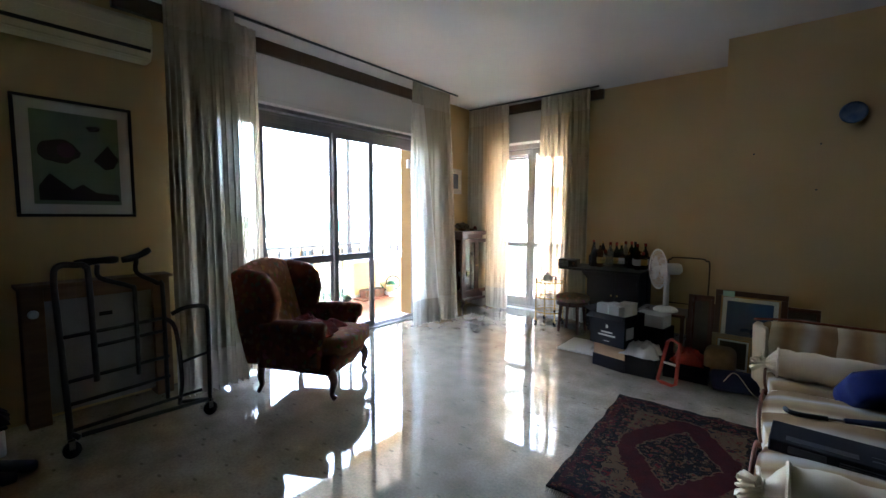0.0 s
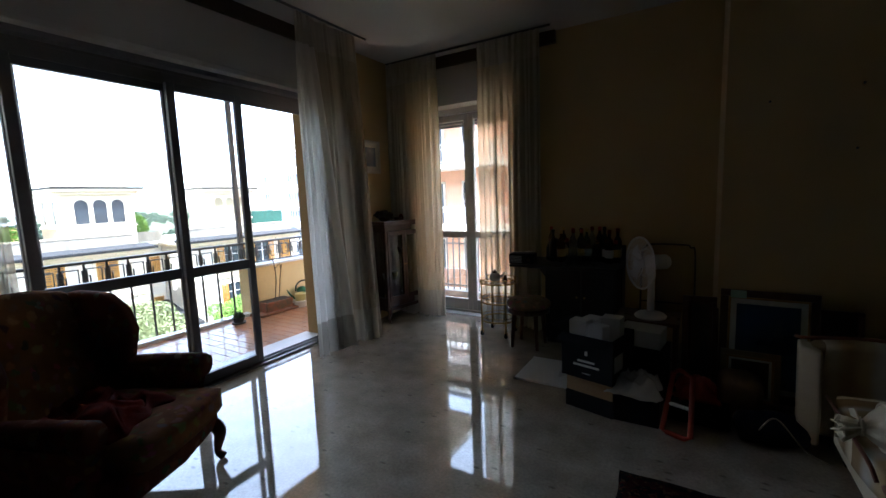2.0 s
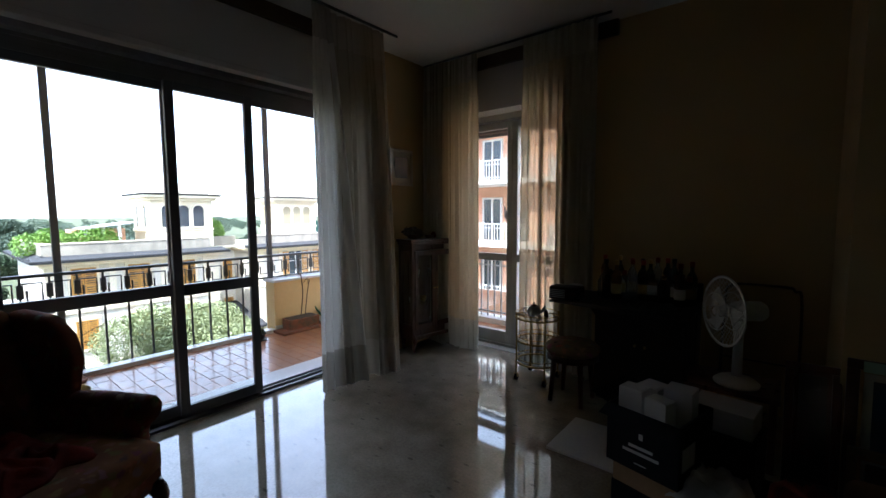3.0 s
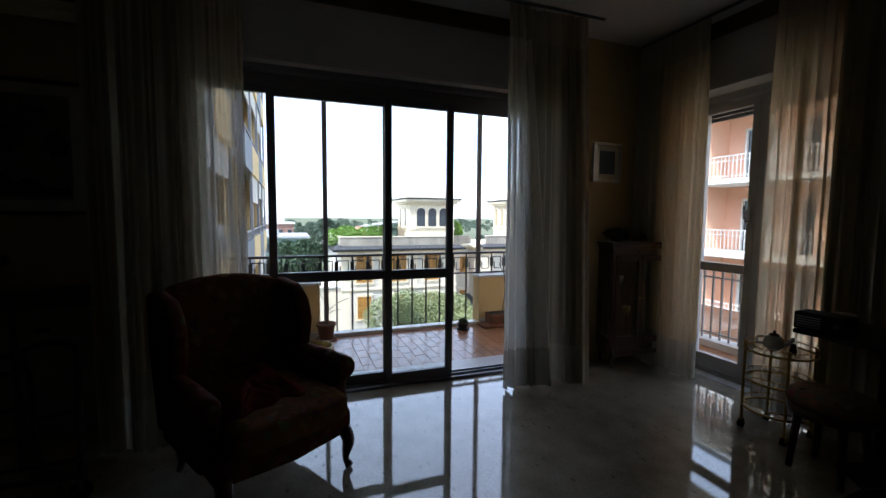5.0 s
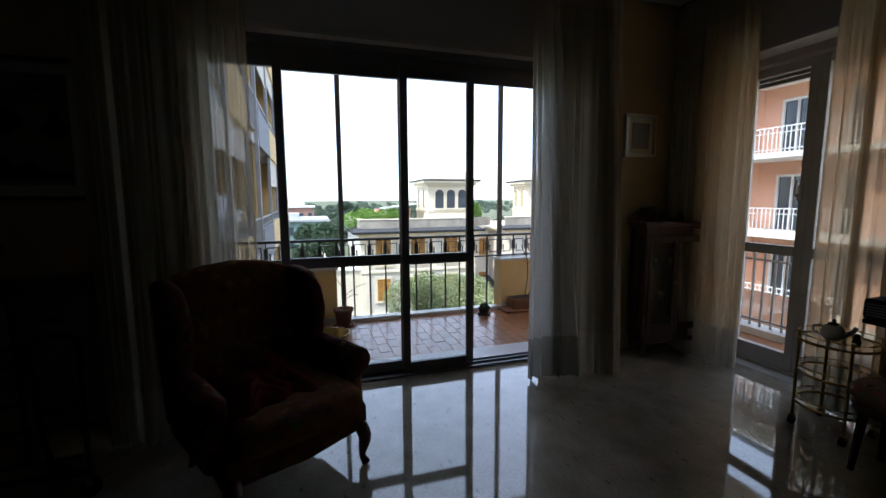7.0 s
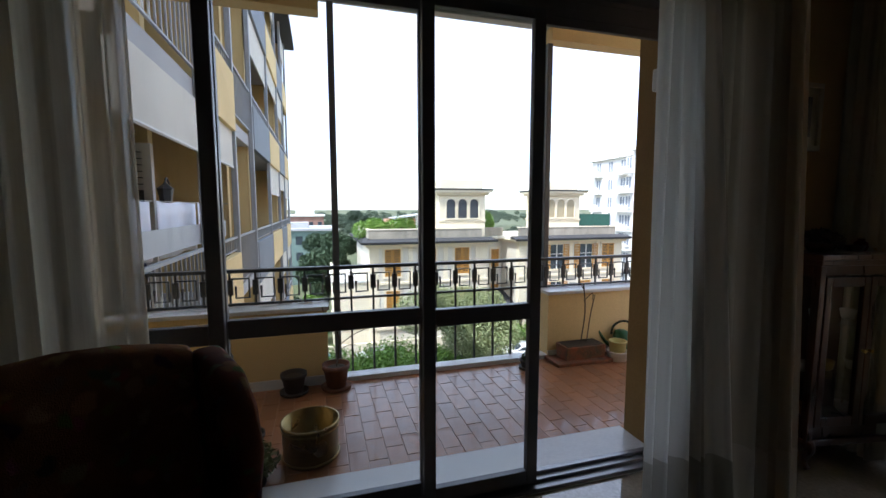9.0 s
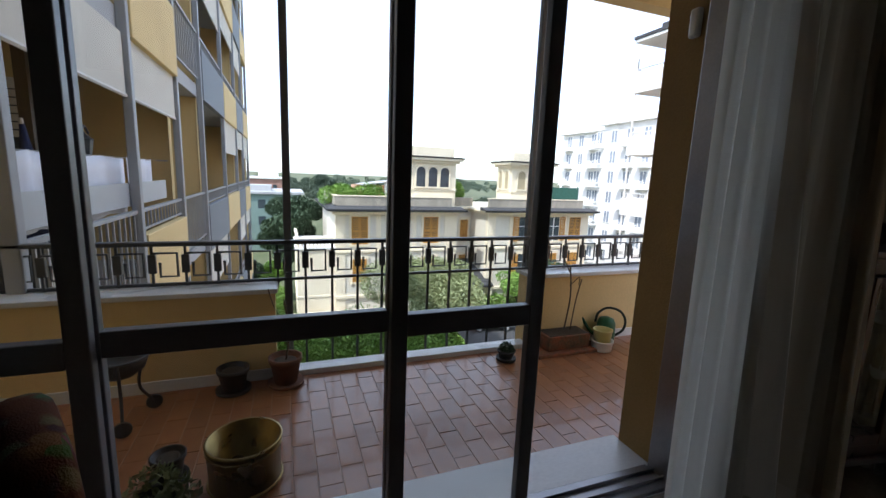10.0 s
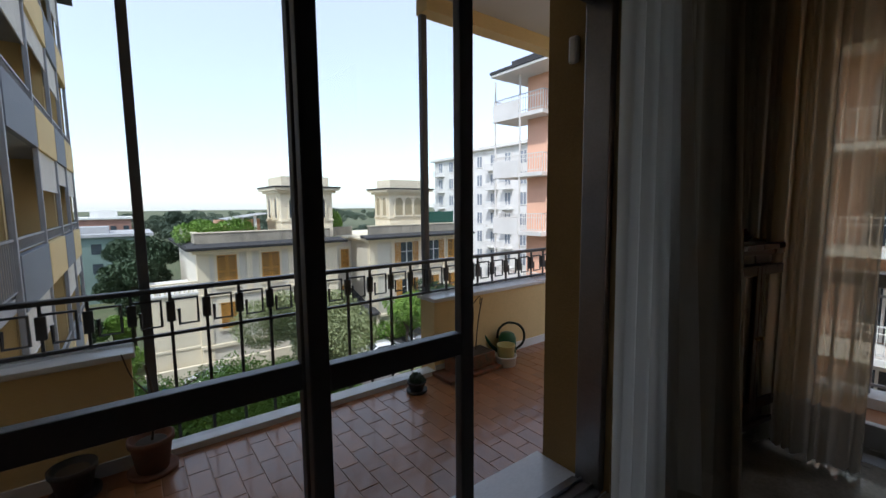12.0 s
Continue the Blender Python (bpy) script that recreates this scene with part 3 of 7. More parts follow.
part("wall", boxes(((-25.1, -9, GZ), (-5.9, -0.75, 9.5)), ((-10.95, -0.75, GZ), (-10.77, 0.95, 9.5)), ((-8.54, -0.75, GZ), (-8.39, 0.5, 9.5)), ((-13.1, -0.75, GZ), (-12.97, 1.0, 9.5)), ((-19.95, -0.75, GZ), (-19.8, 1.0, 9.5)), ((-25.1, -0.75, GZ), (-25.0, 1.0, 9.5))), M_DARKROOM, wing, "yellow plaster back wall of the loggias")
part("roof", boxes(((-25.8, -9.5, 9.5), (-5.0, WY + 0.5, 9.75))), M_SLATE, wing, "flat dark roof edge")
bays = ((-8.44, -6.0, "rail"), (-10.7, -8.44, "yellow"), (-12.95, -10.7, "open"), (-16.4, -12.95, "grey"), (-19.8, -16.4, "yellow"), (-22.4, -19.8, "grey"), (-25.0, -22.4, "yellow"))
for st in range(-4, 3):
    z = 3.2 * st - 0.05
    part("slab", boxes(((-25.1, -0.75, z - 0.25), (-5.9, WY - 0.02, z)), bev=0.01), M_GREYPL, wing)
    for n, (x0, x1, kind_) in enumerate(bays):
        if kind_ in ("yellow", "grey"):
            part("parapet_panel", boxes(((x0 + 0.06, WY - 0.02, z - 0.28), (x1 - 0.06, WY + 0.10, z + 0.72)), bev=0.01), M_YELLOW if kind_ == "yellow" else M_GREYPANEL, wing)
        bm = B()
        box(bm, (x0, WY - 0.01, z + 0.98), (x1, WY + 0.04, z + 1.02))
        box(bm, (x0, WY - 0.005, z + (0.76 if kind_ in ("yellow", "grey") else 0.1)), (x1, WY + 0.025, z + (0.785 if kind_ in ("yellow", "grey") else 0.125)))
        k = x0 + 0.1
        while k < x1:
            box(bm, (k - 0.01, WY, z + (0.76 if kind_ in ("yellow", "grey") else 0.1)), (k + 0.01, WY + 0.02, z + 0.98))
            k += 0.16
        part("railing", bm, M_GREYIRON, wing)
        if ((n + st) % 4 != 3 or n < 2) and kind_ != "open":
            low = 2.28 if n < 2 or (n * 3 + st) % 2 else 2.0
            part("blind", boxes(((x0 + 0.08, WY + 0.0, z + low), (x1 - 0.08, WY + 0.03, z + 2.93)), bev=0.006), M_BLIND, wing, "half-lowered cream canvas blind")
            part("blind_bar", tube(B(), [(x0 + 0.06, WY + 0.02, z + low), (x1 - 0.06, WY + 0.02, z + low)], 0.022, 6), M_WHITEPL, wing)
        part("balcony_door", boxes((((x0 + x1) / 2 - 0.6, -0.75, z), ((x0 + x1) / 2 + 0.6, -0.70, z + 2.3))), M_DARKPANE, wing)
        part("door_frame", boxes((((x0 + x1) / 2 - 0.68, -0.75, z), ((x0 + x1) / 2 - 0.6, -0.67, z + 2.38)), (((x0 + x1) / 2 + 0.6, -0.75, z), ((x0 + x1) / 2 + 0.68, -0.67, z + 2.38)), (((x0 + x1) / 2 - 0.6, -0.75, z + 2.3), ((x0 + x1) / 2 + 0.6, -0.67, z + 2.38)), (((x0 + x1) / 2 - 0.03, -0.75, z), ((x0 + x1) / 2 + 0.03, -0.67, z + 2.3))), M_WHITEPL, wing)
for x in (-6.0, -8.44, -10.7, -12.95, -16.4, -19.8, -22.4, -25.0):
    part("post", boxes(((x - 0.05, WY - 0.02, GZ), (x + 0.05, WY + 0.08, 9.5)), bev=0.01), M_GREYIRON, wing)
def laundry(x, w, h, seed):
    bm, n = B(), 10
    rows = [[bm.verts.new((x + w * i / n, WY - 0.14 + 0.02 * math.sin(i * 1.3 + seed), 1.56 - h * j / 4 - 0.01 * math.sin(i + seed))) for i in range(n + 1)] for j in range(5)]
    for a, b in zip(rows, rows[1:]):
        for i in range(n):
            bm.faces.new((a[i], a[i + 1], b[i + 1], b[i]))
    o = solid("laundry_sheet", bm, M_LAUNDRY, "white sheet hung to dry on a line", "laundry", "laundry", shade=True)
    o.modifiers.new("thick", "SOLIDIFY").thickness = 0.006
part("awning_arm", boxes(((-8.1, 0.30, 1.2), (-8.02, 0.40, 2.9))), M_BROWNRAIL, wing, "brown painted bar")
# door, lamp and folded parasol in the nearest loggia
ld = part("balcony_door", boxes(((-8.39, -0.55, -0.05), (-8.36, 0.45, 2.2))), M_DARKPANE, wing)
part("door_frame", boxes(((-8.39, -0.65, -0.05), (-8.30, -0.55, 2.3)), ((-8.39, 0.45, -0.05), (-8.30, 0.55, 2.3)), ((-8.39, -0.55, 2.2), (-8.30, 0.45, 2.3)), ((-8.38, -0.09, -0.05), (-8.31, -0.01, 2.2)), ((-8.38, -0.55, 0.75), (-8.32, 0.45, 0.85))), M_WHITEPL, ld)
part("shutter_slats", boxes(*[((-8.36, -0.55, 1.72 + 0.08 * j), (-8.33, 0.45, 1.785 + 0.08 * j)) for j in range(6)]), M_WHITEPL, ld)
lan = thing("wall_lantern", (-8.36, 0.72, 1.55), 0, "black iron wall lantern beside the balcony door", "lantern")
part("bracket", tube(B(), smooth_pts([(0, 0, 0.25), (0.10, 0, 0.32), (0.16, 0, 0.26)], 4), 0.012, 6), M_IRON, lan)
part("cage", lathe(B(), [(0.03, 0), (0.07, 0.03), (0.09, 0.17), (0.10, 0.18), (0.03, 0.24), (0.01, 0.27)], (0.16, 0, 0), 6), M_IRON, lan)
para = thing("parasol", (-7.5, 0.55, -0.05), 0, "folded dark blue parasol leaning in the loggia", "parasol")
part("pole", tube(B(), [(0, 0.1, 0), (0.02, 0.0, 1.9)], 0.018, 8), M_WHITEPL, para)
part("canopy", tube(B(), [(0.005, 0.06, 0.75), (0.01, 0.05, 0.85), (0.015, 0.03, 1.3), (0.02, 0.005, 1.85)], [0.06, 0.11, 0.08, 0.02], 9), mat("navy parasol cloth", (0.02, 0.03, 0.09), None, 6.0, 0.9), para, "", True)
line = solid("clothes_line", boxes(((-10.1, WY - 0.143, 1.56), (-6.0, WY - 0.137, 1.566)), ((-6.03, WY - 0.15, 1.55), (-6.01, WY + 0.0, 1.57)), ((-10.11, WY - 0.15, 1.55), (-10.09, WY + 0.0, 1.57))), M_GREYIRON, "thin clothes line across the balcony", "clothes line")
laundry(-8.62, 1.45, 0.62, 1), laundry(-9.22, 0.5, 0.58, 2), laundry(-9.85, 0.55, 0.56, 4), laundry(-7.05, 0.7, 0.6, 6)
solid("wind_screen", boxes(((-10.0, WY - 0.03, 1.02), (-6.1, WY - 0.024, 1.28))), mat("frosted plastic sheet", (0.42, 0.44, 0.47), (0.36, 0.38, 0.42), 2.0, 0.35, bump=0.02), "pale frosted sheet fixed along the balcony railing", "screen")


# ---- villa ----
villa = thing("villa", (0, 0, 0), 0, "pale stucco villa with two towers and ochre shutters", "house", kind="structure")
VX = -41.5
part("wall", boxes(((VX - 14, 7.0, GZ), (VX, 18.8, -2.2)), ((VX - 13, 18.8, GZ), (VX - 4.5, 22.4, -2.2)), ((VX - 14, 22.4, GZ), (VX, 35.0, -2.2))), M_VILLAGREY, villa, "pale blue-grey stucco wall")
part("quoin", boxes(*[((VX - 0.5, y - 0.45, GZ), (VX + 0.08, y + 0.45, -2.2)) for y in (7.4, 18.4, 22.8, 34.6)], bev=0.02), M_VILLA, villa, "cream corner pilasters")
part("string_course", boxes(((VX - 0.2, 6.9, -5.85), (VX + 0.16, 18.9, -5.6)), ((VX - 0.2, 22.3, -5.85), (VX + 0.16, 35.1, -5.6)), ((VX - 0.2, 6.9, -10.2), (VX + 0.2, 18.9, -9.9)), ((VX - 0.2, 22.3, -10.2), (VX + 0.2, 35.1, -9.9)), bev=0.03), M_VILLA, villa)
part("cornice", boxes(((VX - 14.5, 6.4, -2.0), (VX + 0.8, 19.4, -1.8)), ((VX - 14.2, 6.65, -2.25), (VX + 0.5, 19.1, -2.0)), ((VX - 14.5, 19.4, -2.0), (VX - 3.8, 21.8, -1.8)), ((VX - 14.5, 21.8, -2.0), (VX + 0.8, 35.6, -1.8)), ((VX - 14.2, 22.1, -2.25), (VX + 0.5, 35.3, -2.0)), bev=0.04), M_VILLA, villa)
for y0, y1 in ((6.3, 19.5), (21.7, 35.7)):
    part("eave_slate", extrude_poly(B(), [(VX + 0.95, y0, -1.8), (VX + 0.95, y0, -1.75), (VX - 0.65, y0, -1.50), (VX - 0.65, y0, -1.8)], (0, y1 - y0, 0)), M_SLATE, villa, "dark sloping eave slates")
part("eave_slate", extrude_poly(B(), [(VX - 14.5, 6.25, -1.8), (VX - 14.5, 6.25, -1.74), (VX - 14.5, 7.05, -1.4), (VX - 14.5, 7.05, -1.8)], (14, 0, 0)), M_SLATE, villa, "dark sloping eave slates")
M_WEATHERED = mat("weathered grey-beige stucco", (0.40, 0.36, 0.29), (0.24, 0.22, 0.18), 1.2, 0.95, bump=0.3, bump_scale=12, stretch=(1, 1, 0.35))
M_GUTTER = mat("black lead gutter", (0.018, 0.018, 0.02), None, 3.0, 0.8)
for y0, y1 in ((6.2, 19.6), (21.6, 35.8)):
    part("gutter", boxes(((VX + 0.80, y0, -1.92), (VX + 1.02, y1, -1.70)), bev=0.03), M_GUTTER, villa)
part("gutter", boxes(((VX - 14.5, 6.15, -1.92), (VX + 0.8, 6.35, -1.70)), bev=0.03), M_GUTTER, villa)
part("parapet", boxes(((VX - 1.0, 6.95, -1.7), (VX - 0.66, 18.5, -0.65)), ((VX - 14, 6.95, -1.7), (VX - 1.0, 7.25, -0.65)), ((VX - 1.0, 22.7, -1.7), (VX - 0.66, 34.7, -0.65)), ((VX - 5, 18.5, -1.7), (VX - 4.7, 22.7, -0.75)), bev=0.03), M_WEATHERED, villa, "weathered grey parapet")
part("parapet_cap", boxes(((VX - 1.06, 6.89, -0.65), (VX - 0.60, 18.56, -0.57)), ((VX - 14, 6.89, -0.65), (VX - 1.06, 7.31, -0.57)), ((VX - 1.06, 22.64, -0.65), (VX - 0.60, 34.76, -0.57))), M_VILLA, villa)
for y in (7.35, 10.9, 14.4, 17.75, 18.35, 22.75, 25.1, 28.6, 31.9, 34.6):
    part("pilaster", boxes(((VX, y - 0.22, -5.6), (VX + 0.07, y + 0.22, -2.25)), bev=0.01), M_VILLA, villa, "cream stucco pilaster")


def arch_window(bm_frame, bm_pane, y, x, z0, w, h, way=1):
    """An arched opening: a raised surround and a dark pane, on a face looking along +x."""
    n, r = 10, w / 2
    arc = [(y - r, z0), (y + r, z0)] + [(y + r * math.cos(math.pi * k / n), z0 + h - r + r * math.sin(math.pi * k / n)) for k in range(n + 1)]
    extrude_poly(bm_pane, [(x + 0.02, a, b) for a, b in arc], (0.03, 0, 0))
    path = [(x + 0.06, *arc[0])] + [(x + 0.06, a, b) for a, b in arc[2:][::-1]] + [(x + 0.06, *arc[1])]
    tube(bm_frame, path, 0.09, 5)
    box(bm_frame, (x, y - r - 0.12, z0 - 0.15), (x + 0.16, y + r + 0.12, z0))


M_LOGGIA = mat("shaded beige loggia wall", (0.40, 0.34, 0.22), (0.32, 0.27, 0.17), 1.0, 0.9, bump=0.1)


def tower(y0, y1, x0, x1, top, arches, pane):
    part("tower_wall", boxes(((x0, y0, -1.7), (x1, y1, top - 1.3)), bev=0.02), M_VILLA, villa, "cream tower wall")
    part("tower_cornice", boxes(((x0 - 0.6, y0 - 0.6, top - 1.3), (x1 + 0.6, y1 + 0.6, top - 1.05)), ((x0 - 0.3, y0 - 0.3, top - 1.55), (x1 + 0.3, y1 + 0.3, top - 1.3)), bev=0.03), M_VILLA, villa)
    part("tower_slate", boxes(((x0 - 0.68, y0 - 0.68, top - 1.07), (x1 + 0.68, y1 + 0.68, top - 0.93))), M_GUTTER, villa)
    part("tower_parapet", boxes(((x0 + 0.2, y0 + 0.2, top - 0.97), (x1 - 0.2, y1 - 0.2, top)), bev=0.02), M_VILLA, villa)
    part("tower_band", boxes(((x0 - 0.08, y0 - 0.08, 0.05), (x1 + 0.08, y1 + 0.08, 0.25)), bev=0.02), M_VILLA, villa)
    for k in range(arches):
        f, p = B(), B()
        yc = (y0 + y1) / 2 + (k - (arches - 1) / 2) * (y1 - y0 - 1.2) / arches
        arch_window(f, p, yc, x1, 0.42, 1.08, 2.0)
        w = part("window", p, pane, villa, "arched tower window")
        part("frame", f, M_VILLA, w)
    for k in range(2):
        f, p = B(), B()
        arch_window(f, p, 0.0, 0.0, 0.42, 0.95, 2.0)
        xc = x1 - 0.25 - (x1 - x0 - 0.5) * (0.5 + k) / 2
        w = part("window", p, pane, villa, "arched tower window")
        w.matrix_local = pose(xc, y0, 0, 0, 0, -90)
        part("frame", f, M_VILLA, w)


tower(14.1, 19.05, VX - 6.0, VX - 1.2, 4.3, 3, M_DARKPANE)
tower(25.5, 30.3, VX - 4.5, VX - 1.2, 4.3, 3, M_LOGGIA)


def villa_window(y, z, x=VX, w=1.3, h=2.4, opened=False):
    o = part("window", boxes(((x, y - w / 2, z), (x + 0.03, y + w / 2, z + h))), M_DARKPANE, villa)
    part("frame", boxes(((x, y - w / 2 - 0.2, z - 0.2), (x + 0.14, y + w / 2 + 0.2, z)), ((x, y - w / 2 - 0.2, z + h), (x + 0.14, y + w / 2 + 0.2, z + h + 0.25)), ((x, y - w / 2 - 0.2, z), (x + 0.08, y - w / 2, z + h)), ((x, y + w / 2, z), (x + 0.08, y + w / 2 + 0.2, z + h))), M_VILLA, o)
    for s in (-1, 1):
        bm = B()
        a, b = (y + s * (w / 2 + 0.72), y + s * (w / 2 + 0.05)) if opened else (y + s * 0.02, y + s * w / 2)
        lo, hi = min(a, b), max(a, b)
        for q in (((lo, z), (lo + 0.08, z + h)), ((hi - 0.08, z), (hi, z + h)), ((lo + 0.08, z), (hi - 0.08, z + 0.1)), ((lo + 0.08, z + h - 0.1), (hi - 0.08, z + h)), ((lo + 0.08, z + h * 0.45), (hi - 0.08, z + h * 0.45 + 0.09))):
            box(bm, (x + 0.09, *q[0]), (x + 0.14, *q[1]))
        for k in range(14):
            zz = z + 0.12 + k * (h - 0.25) / 14
            box(bm, (x + 0.095, lo + 0.08, zz), (x + 0.125, hi - 0.08, zz + 0.09))
        part("shutter", bm, M_SHUTWOOD, o, "ochre louvred shutter")
    if opened:
        part("mullion", boxes(((x + 0.03, y - 0.05, z), (x + 0.09, y + 0.05, z + h)), ((x + 0.03, y - w / 2, z + h * 0.6), (x + 0.09, y + w / 2, z + h * 0.6 + 0.07))), M_WHITEPL, o)


for y, op in ((9.15, False), (12.65, False), (16.1, False), (26.8, True), (30.4, True), (33.2, False)):
    villa_window(y, -5.05, opened=op, w=1.5, h=2.6)
    villa_window(y, -8.65, opened=(y == 26.8), h=2.2)
for y in (20.0, 21.6):
    villa_window(y, -5.2, x=VX - 4.5, w=0.9, h=2.0)
    villa_window(y, -9.2, x=VX - 4.5, w=0.9, h=2.0)
# lower south wing with a balustraded terrace on its roof
part("annex_wall", boxes(((VX - 7.5, 3.6, GZ), (VX - 0.06, 7.0, -5.5)), bev=0.02), M_VILLA, villa, "cream wall of the lower wing")
part("annex_cornice", boxes(((VX - 7.6, 3.45, -5.5), (VX + 0.08, 6.98, -5.3)), bev=0.03), M_WHITEPL, villa)
part("annex_string", boxes(((VX - 7.55, 3.52, -9.95), (VX, 6.98, -9.75)), bev=0.02), M_VILLA, villa)
part("balustrade_rail", boxes(((VX - 0.25, 3.55, -4.55), (VX, 6.95, -4.42)), ((VX - 7.5, 3.55, -4.55), (VX - 0.25, 3.80, -4.42)), bev=0.02), M_VILLA, villa, "cream balustrade rail")
for x, y in [(VX - 0.125, 3.75 + 0.32 * k) for k in range(10)] + [(VX - 0.5 - 0.4 * k, 3.675) for k in range(17)]:
    part("baluster", lathe(B(), [(0.05, -5.3), (0.04, -5.2), (0.075, -5.02), (0.04, -4.75), (0.05, -4.55)], (x, y, 0), 8), M_VILLA, villa, "", True)
# slate-roofed garage in the recess between the two houses
gar = thing("garage", (VX, 20.6, GZ), 0, "open garage with a sloping dark slate roof between the villas", "garage", kind="structure")
part("roof", extrude_poly(B(), [(-4.4, -2.0, 4.85), (1.3, -2.0, 3.15), (1.3, -2.0, 2.99), (-4.4, -2.0, 4.69)], (0, 4.1, 0)), M_SLATE, gar, "dark slate lean-to roof")
for k in range(9):
    c = -4.3 + k * 0.62
    part("slate_course", extrude_poly(B(), [(c, -2.02, 4.86 - (c + 4.4) * 0.298), (c + 0.60, -2.02, 4.70 - (c + 4.4) * 0.298), (c + 0.60, -2.02, 4.66 - (c + 4.4) * 0.298), (c, -2.02, 4.82 - (c + 4.4) * 0.298)], (0, 4.14, 0)), M_SLATE, gar)
part("gutter", boxes(((1.26, -2.05, 2.95), (1.40, 2.15, 3.07)), bev=0.02), M_GUTTER, gar)
for y in (-1.9, 0.0, 1.9):
    part("pillar", boxes(((0.95, y - 0.14, 0), (1.23, y + 0.14, 3.0)), bev=0.015), M_VILLA, gar, "cream stucco pillar")
perg = thing("roof_pergola", (VX - 4, 10.8, -1.7), 0, "white terrace shelter with a sloped roof beside the tower", "shelter")
part("roof", extrude_poly(B(), [(-2.5, -1.0, 2.05), (-2.5, 2.7, 2.55), (-2.5, 2.7, 2.62), (-2.5, -1.0, 2.12)], (4, 0, 0)), M_GREYPL, perg)
part("back_wall", boxes(((-2.4, -1.5, 0), (-2.1, 2.6, 2.0))), M_PINK, perg)
for y in (-0.8, 0.3, 1.4):
    part("pillar", boxes(((1.0, y - 0.12, 0), (1.25, y + 0.12, 2.08 + (y + 1.0) * 0.19))), M_WHITEPL, perg)
scr = solid("terrace_screen", boxes(((VX - 1.5, 30.2, -0.75), (VX - 1.44, 34.5, 0.75)), *[((VX - 1.6, y, -1.7), (VX - 1.5, y + 0.08, 0.9)) for y in (30.2, 32.3, 34.4)]), mat("dark green shade net", (0.03, 0.10, 0.075), None, 3.0, 0.9), "dark green net screen on the roof terrace", "screen")


# ---- salmon and white blocks across the street ----
pink = thing("apartment_block", (0, 0, 0), 0, "salmon apartment block with white balconies", "building", kind="structure")
PY, EAVE = 21.0, 8.45
part("wall", boxes(((-19.2, PY + 1.2, GZ), (16, PY + 14, EAVE)), ((-19.2, PY, GZ), (-15.0, PY + 1.2, EAVE)), ((-10.6, PY, GZ), (-9.2, PY + 1.2, EAVE)), ((-4.3, PY, GZ), (-2.6, PY + 1.2, EAVE)), ((6, PY, GZ), (16, PY + 1.2, EAVE))), M_PINK, pink, "salmon plaster wall")
part("eave", boxes(((-20.5, PY - 1.6, EAVE), (17, PY + 15, EAVE + 0.16)), bev=0.03), M_WHITEPL, pink, "white overhanging eave")
part("roof", boxes(((-20.55, PY - 1.65, EAVE + 0.16), (17.05, PY + 15.05, EAVE + 0.30)), ((-19.6, PY - 0.9, EAVE + 0.30), (16.3, PY + 14.3, EAVE + 0.8))), M_SLATE, pink, "dark overhanging roof")
for st in range(-3, 3):
    z = 3.2 * st
    for x0, x1, y0 in ((-21.0, -17.4, PY - 0.9), (-15.0, -9.2, PY - 0.9), (-9.2, -2.6, PY - 0.9), (-2.6, 6.0, PY - 0.9)):
        s = part("balcony", boxes(((x0, y0, z - 0.22), (x1, PY + 1.2, z)), bev=0.01), M_WHITEPL, pink, "white balcony slab")
        bm = boxes(((x0, y0 + 0.02, z + 0.96), (x1, y0 + 0.07, z + 1.0)), ((x0, y0 + 0.03, z + 0.1), (x1, y0 + 0.06, z + 0.14)), ((x0, y0 + 0.02, z + 0.75), (x1, y0 + 0.06, z + 0.78)))
        k = x0
        while k < x1:
            box(bm, (k, y0 + 0.03, z), (k + 0.025, y0 + 0.055, z + 0.98))
            k += 0.17
        for x in (x0, x1 - 0.03):
            box(bm, (x, y0 + 0.05, z + 0.96), (x + 0.04, PY, z + 1.0))
            for k in range(5):
                box(bm, (x, y0 + 0.05 + 0.17 * k, z), (x + 0.025, y0 + 0.075 + 0.17 * k, z + 0.98))
        part("balustrade", bm, M_WHITEPL, s)
        if x0 < -20:
            part("balcony_panel", boxes(((x0, y0 - 0.03, z - 0.22), (-19.05, y0 + 0.02, z + 0.72)), ((x0 - 0.03, y0 - 0.03, z - 0.22), (x0, PY + 1.2, z + 0.72)), bev=0.008), M_WHITEPL, s, "solid white balcony front")
        xc = (x0 + x1) / 2
        if x0 > -16:
            for dx in (-1.4, 1.0):
                w = part("window", boxes(((xc + dx - 0.55, PY + 1.16, z + 0.02), (xc + dx + 0.55, PY + 1.2, z + 2.3))), M_DARKPANE, pink)
                part("frame", boxes(((xc + dx - 0.65, PY + 1.08, z + 0.02), (xc + dx - 0.55, PY + 1.2, z + 2.4)), ((xc + dx + 0.55, PY + 1.08, z + 0.02), (xc + dx + 0.65, PY + 1.2, z + 2.4)), ((xc + dx - 0.55, PY + 1.08, z + 2.3), (xc + dx + 0.55, PY + 1.2, z + 2.4)), ((xc + dx - 0.04, PY + 1.08, z + 0.02), (xc + dx + 0.04, PY + 1.2, z + 2.3))), M_WHITEPL, w)
for x in (-20.9, -19.0, -15.0):
    part("downpipe", tube(B(), [(x, PY - 0.85, GZ), (x, PY - 0.85, EAVE)], 0.05, 6), M_WHITEPL, pink)

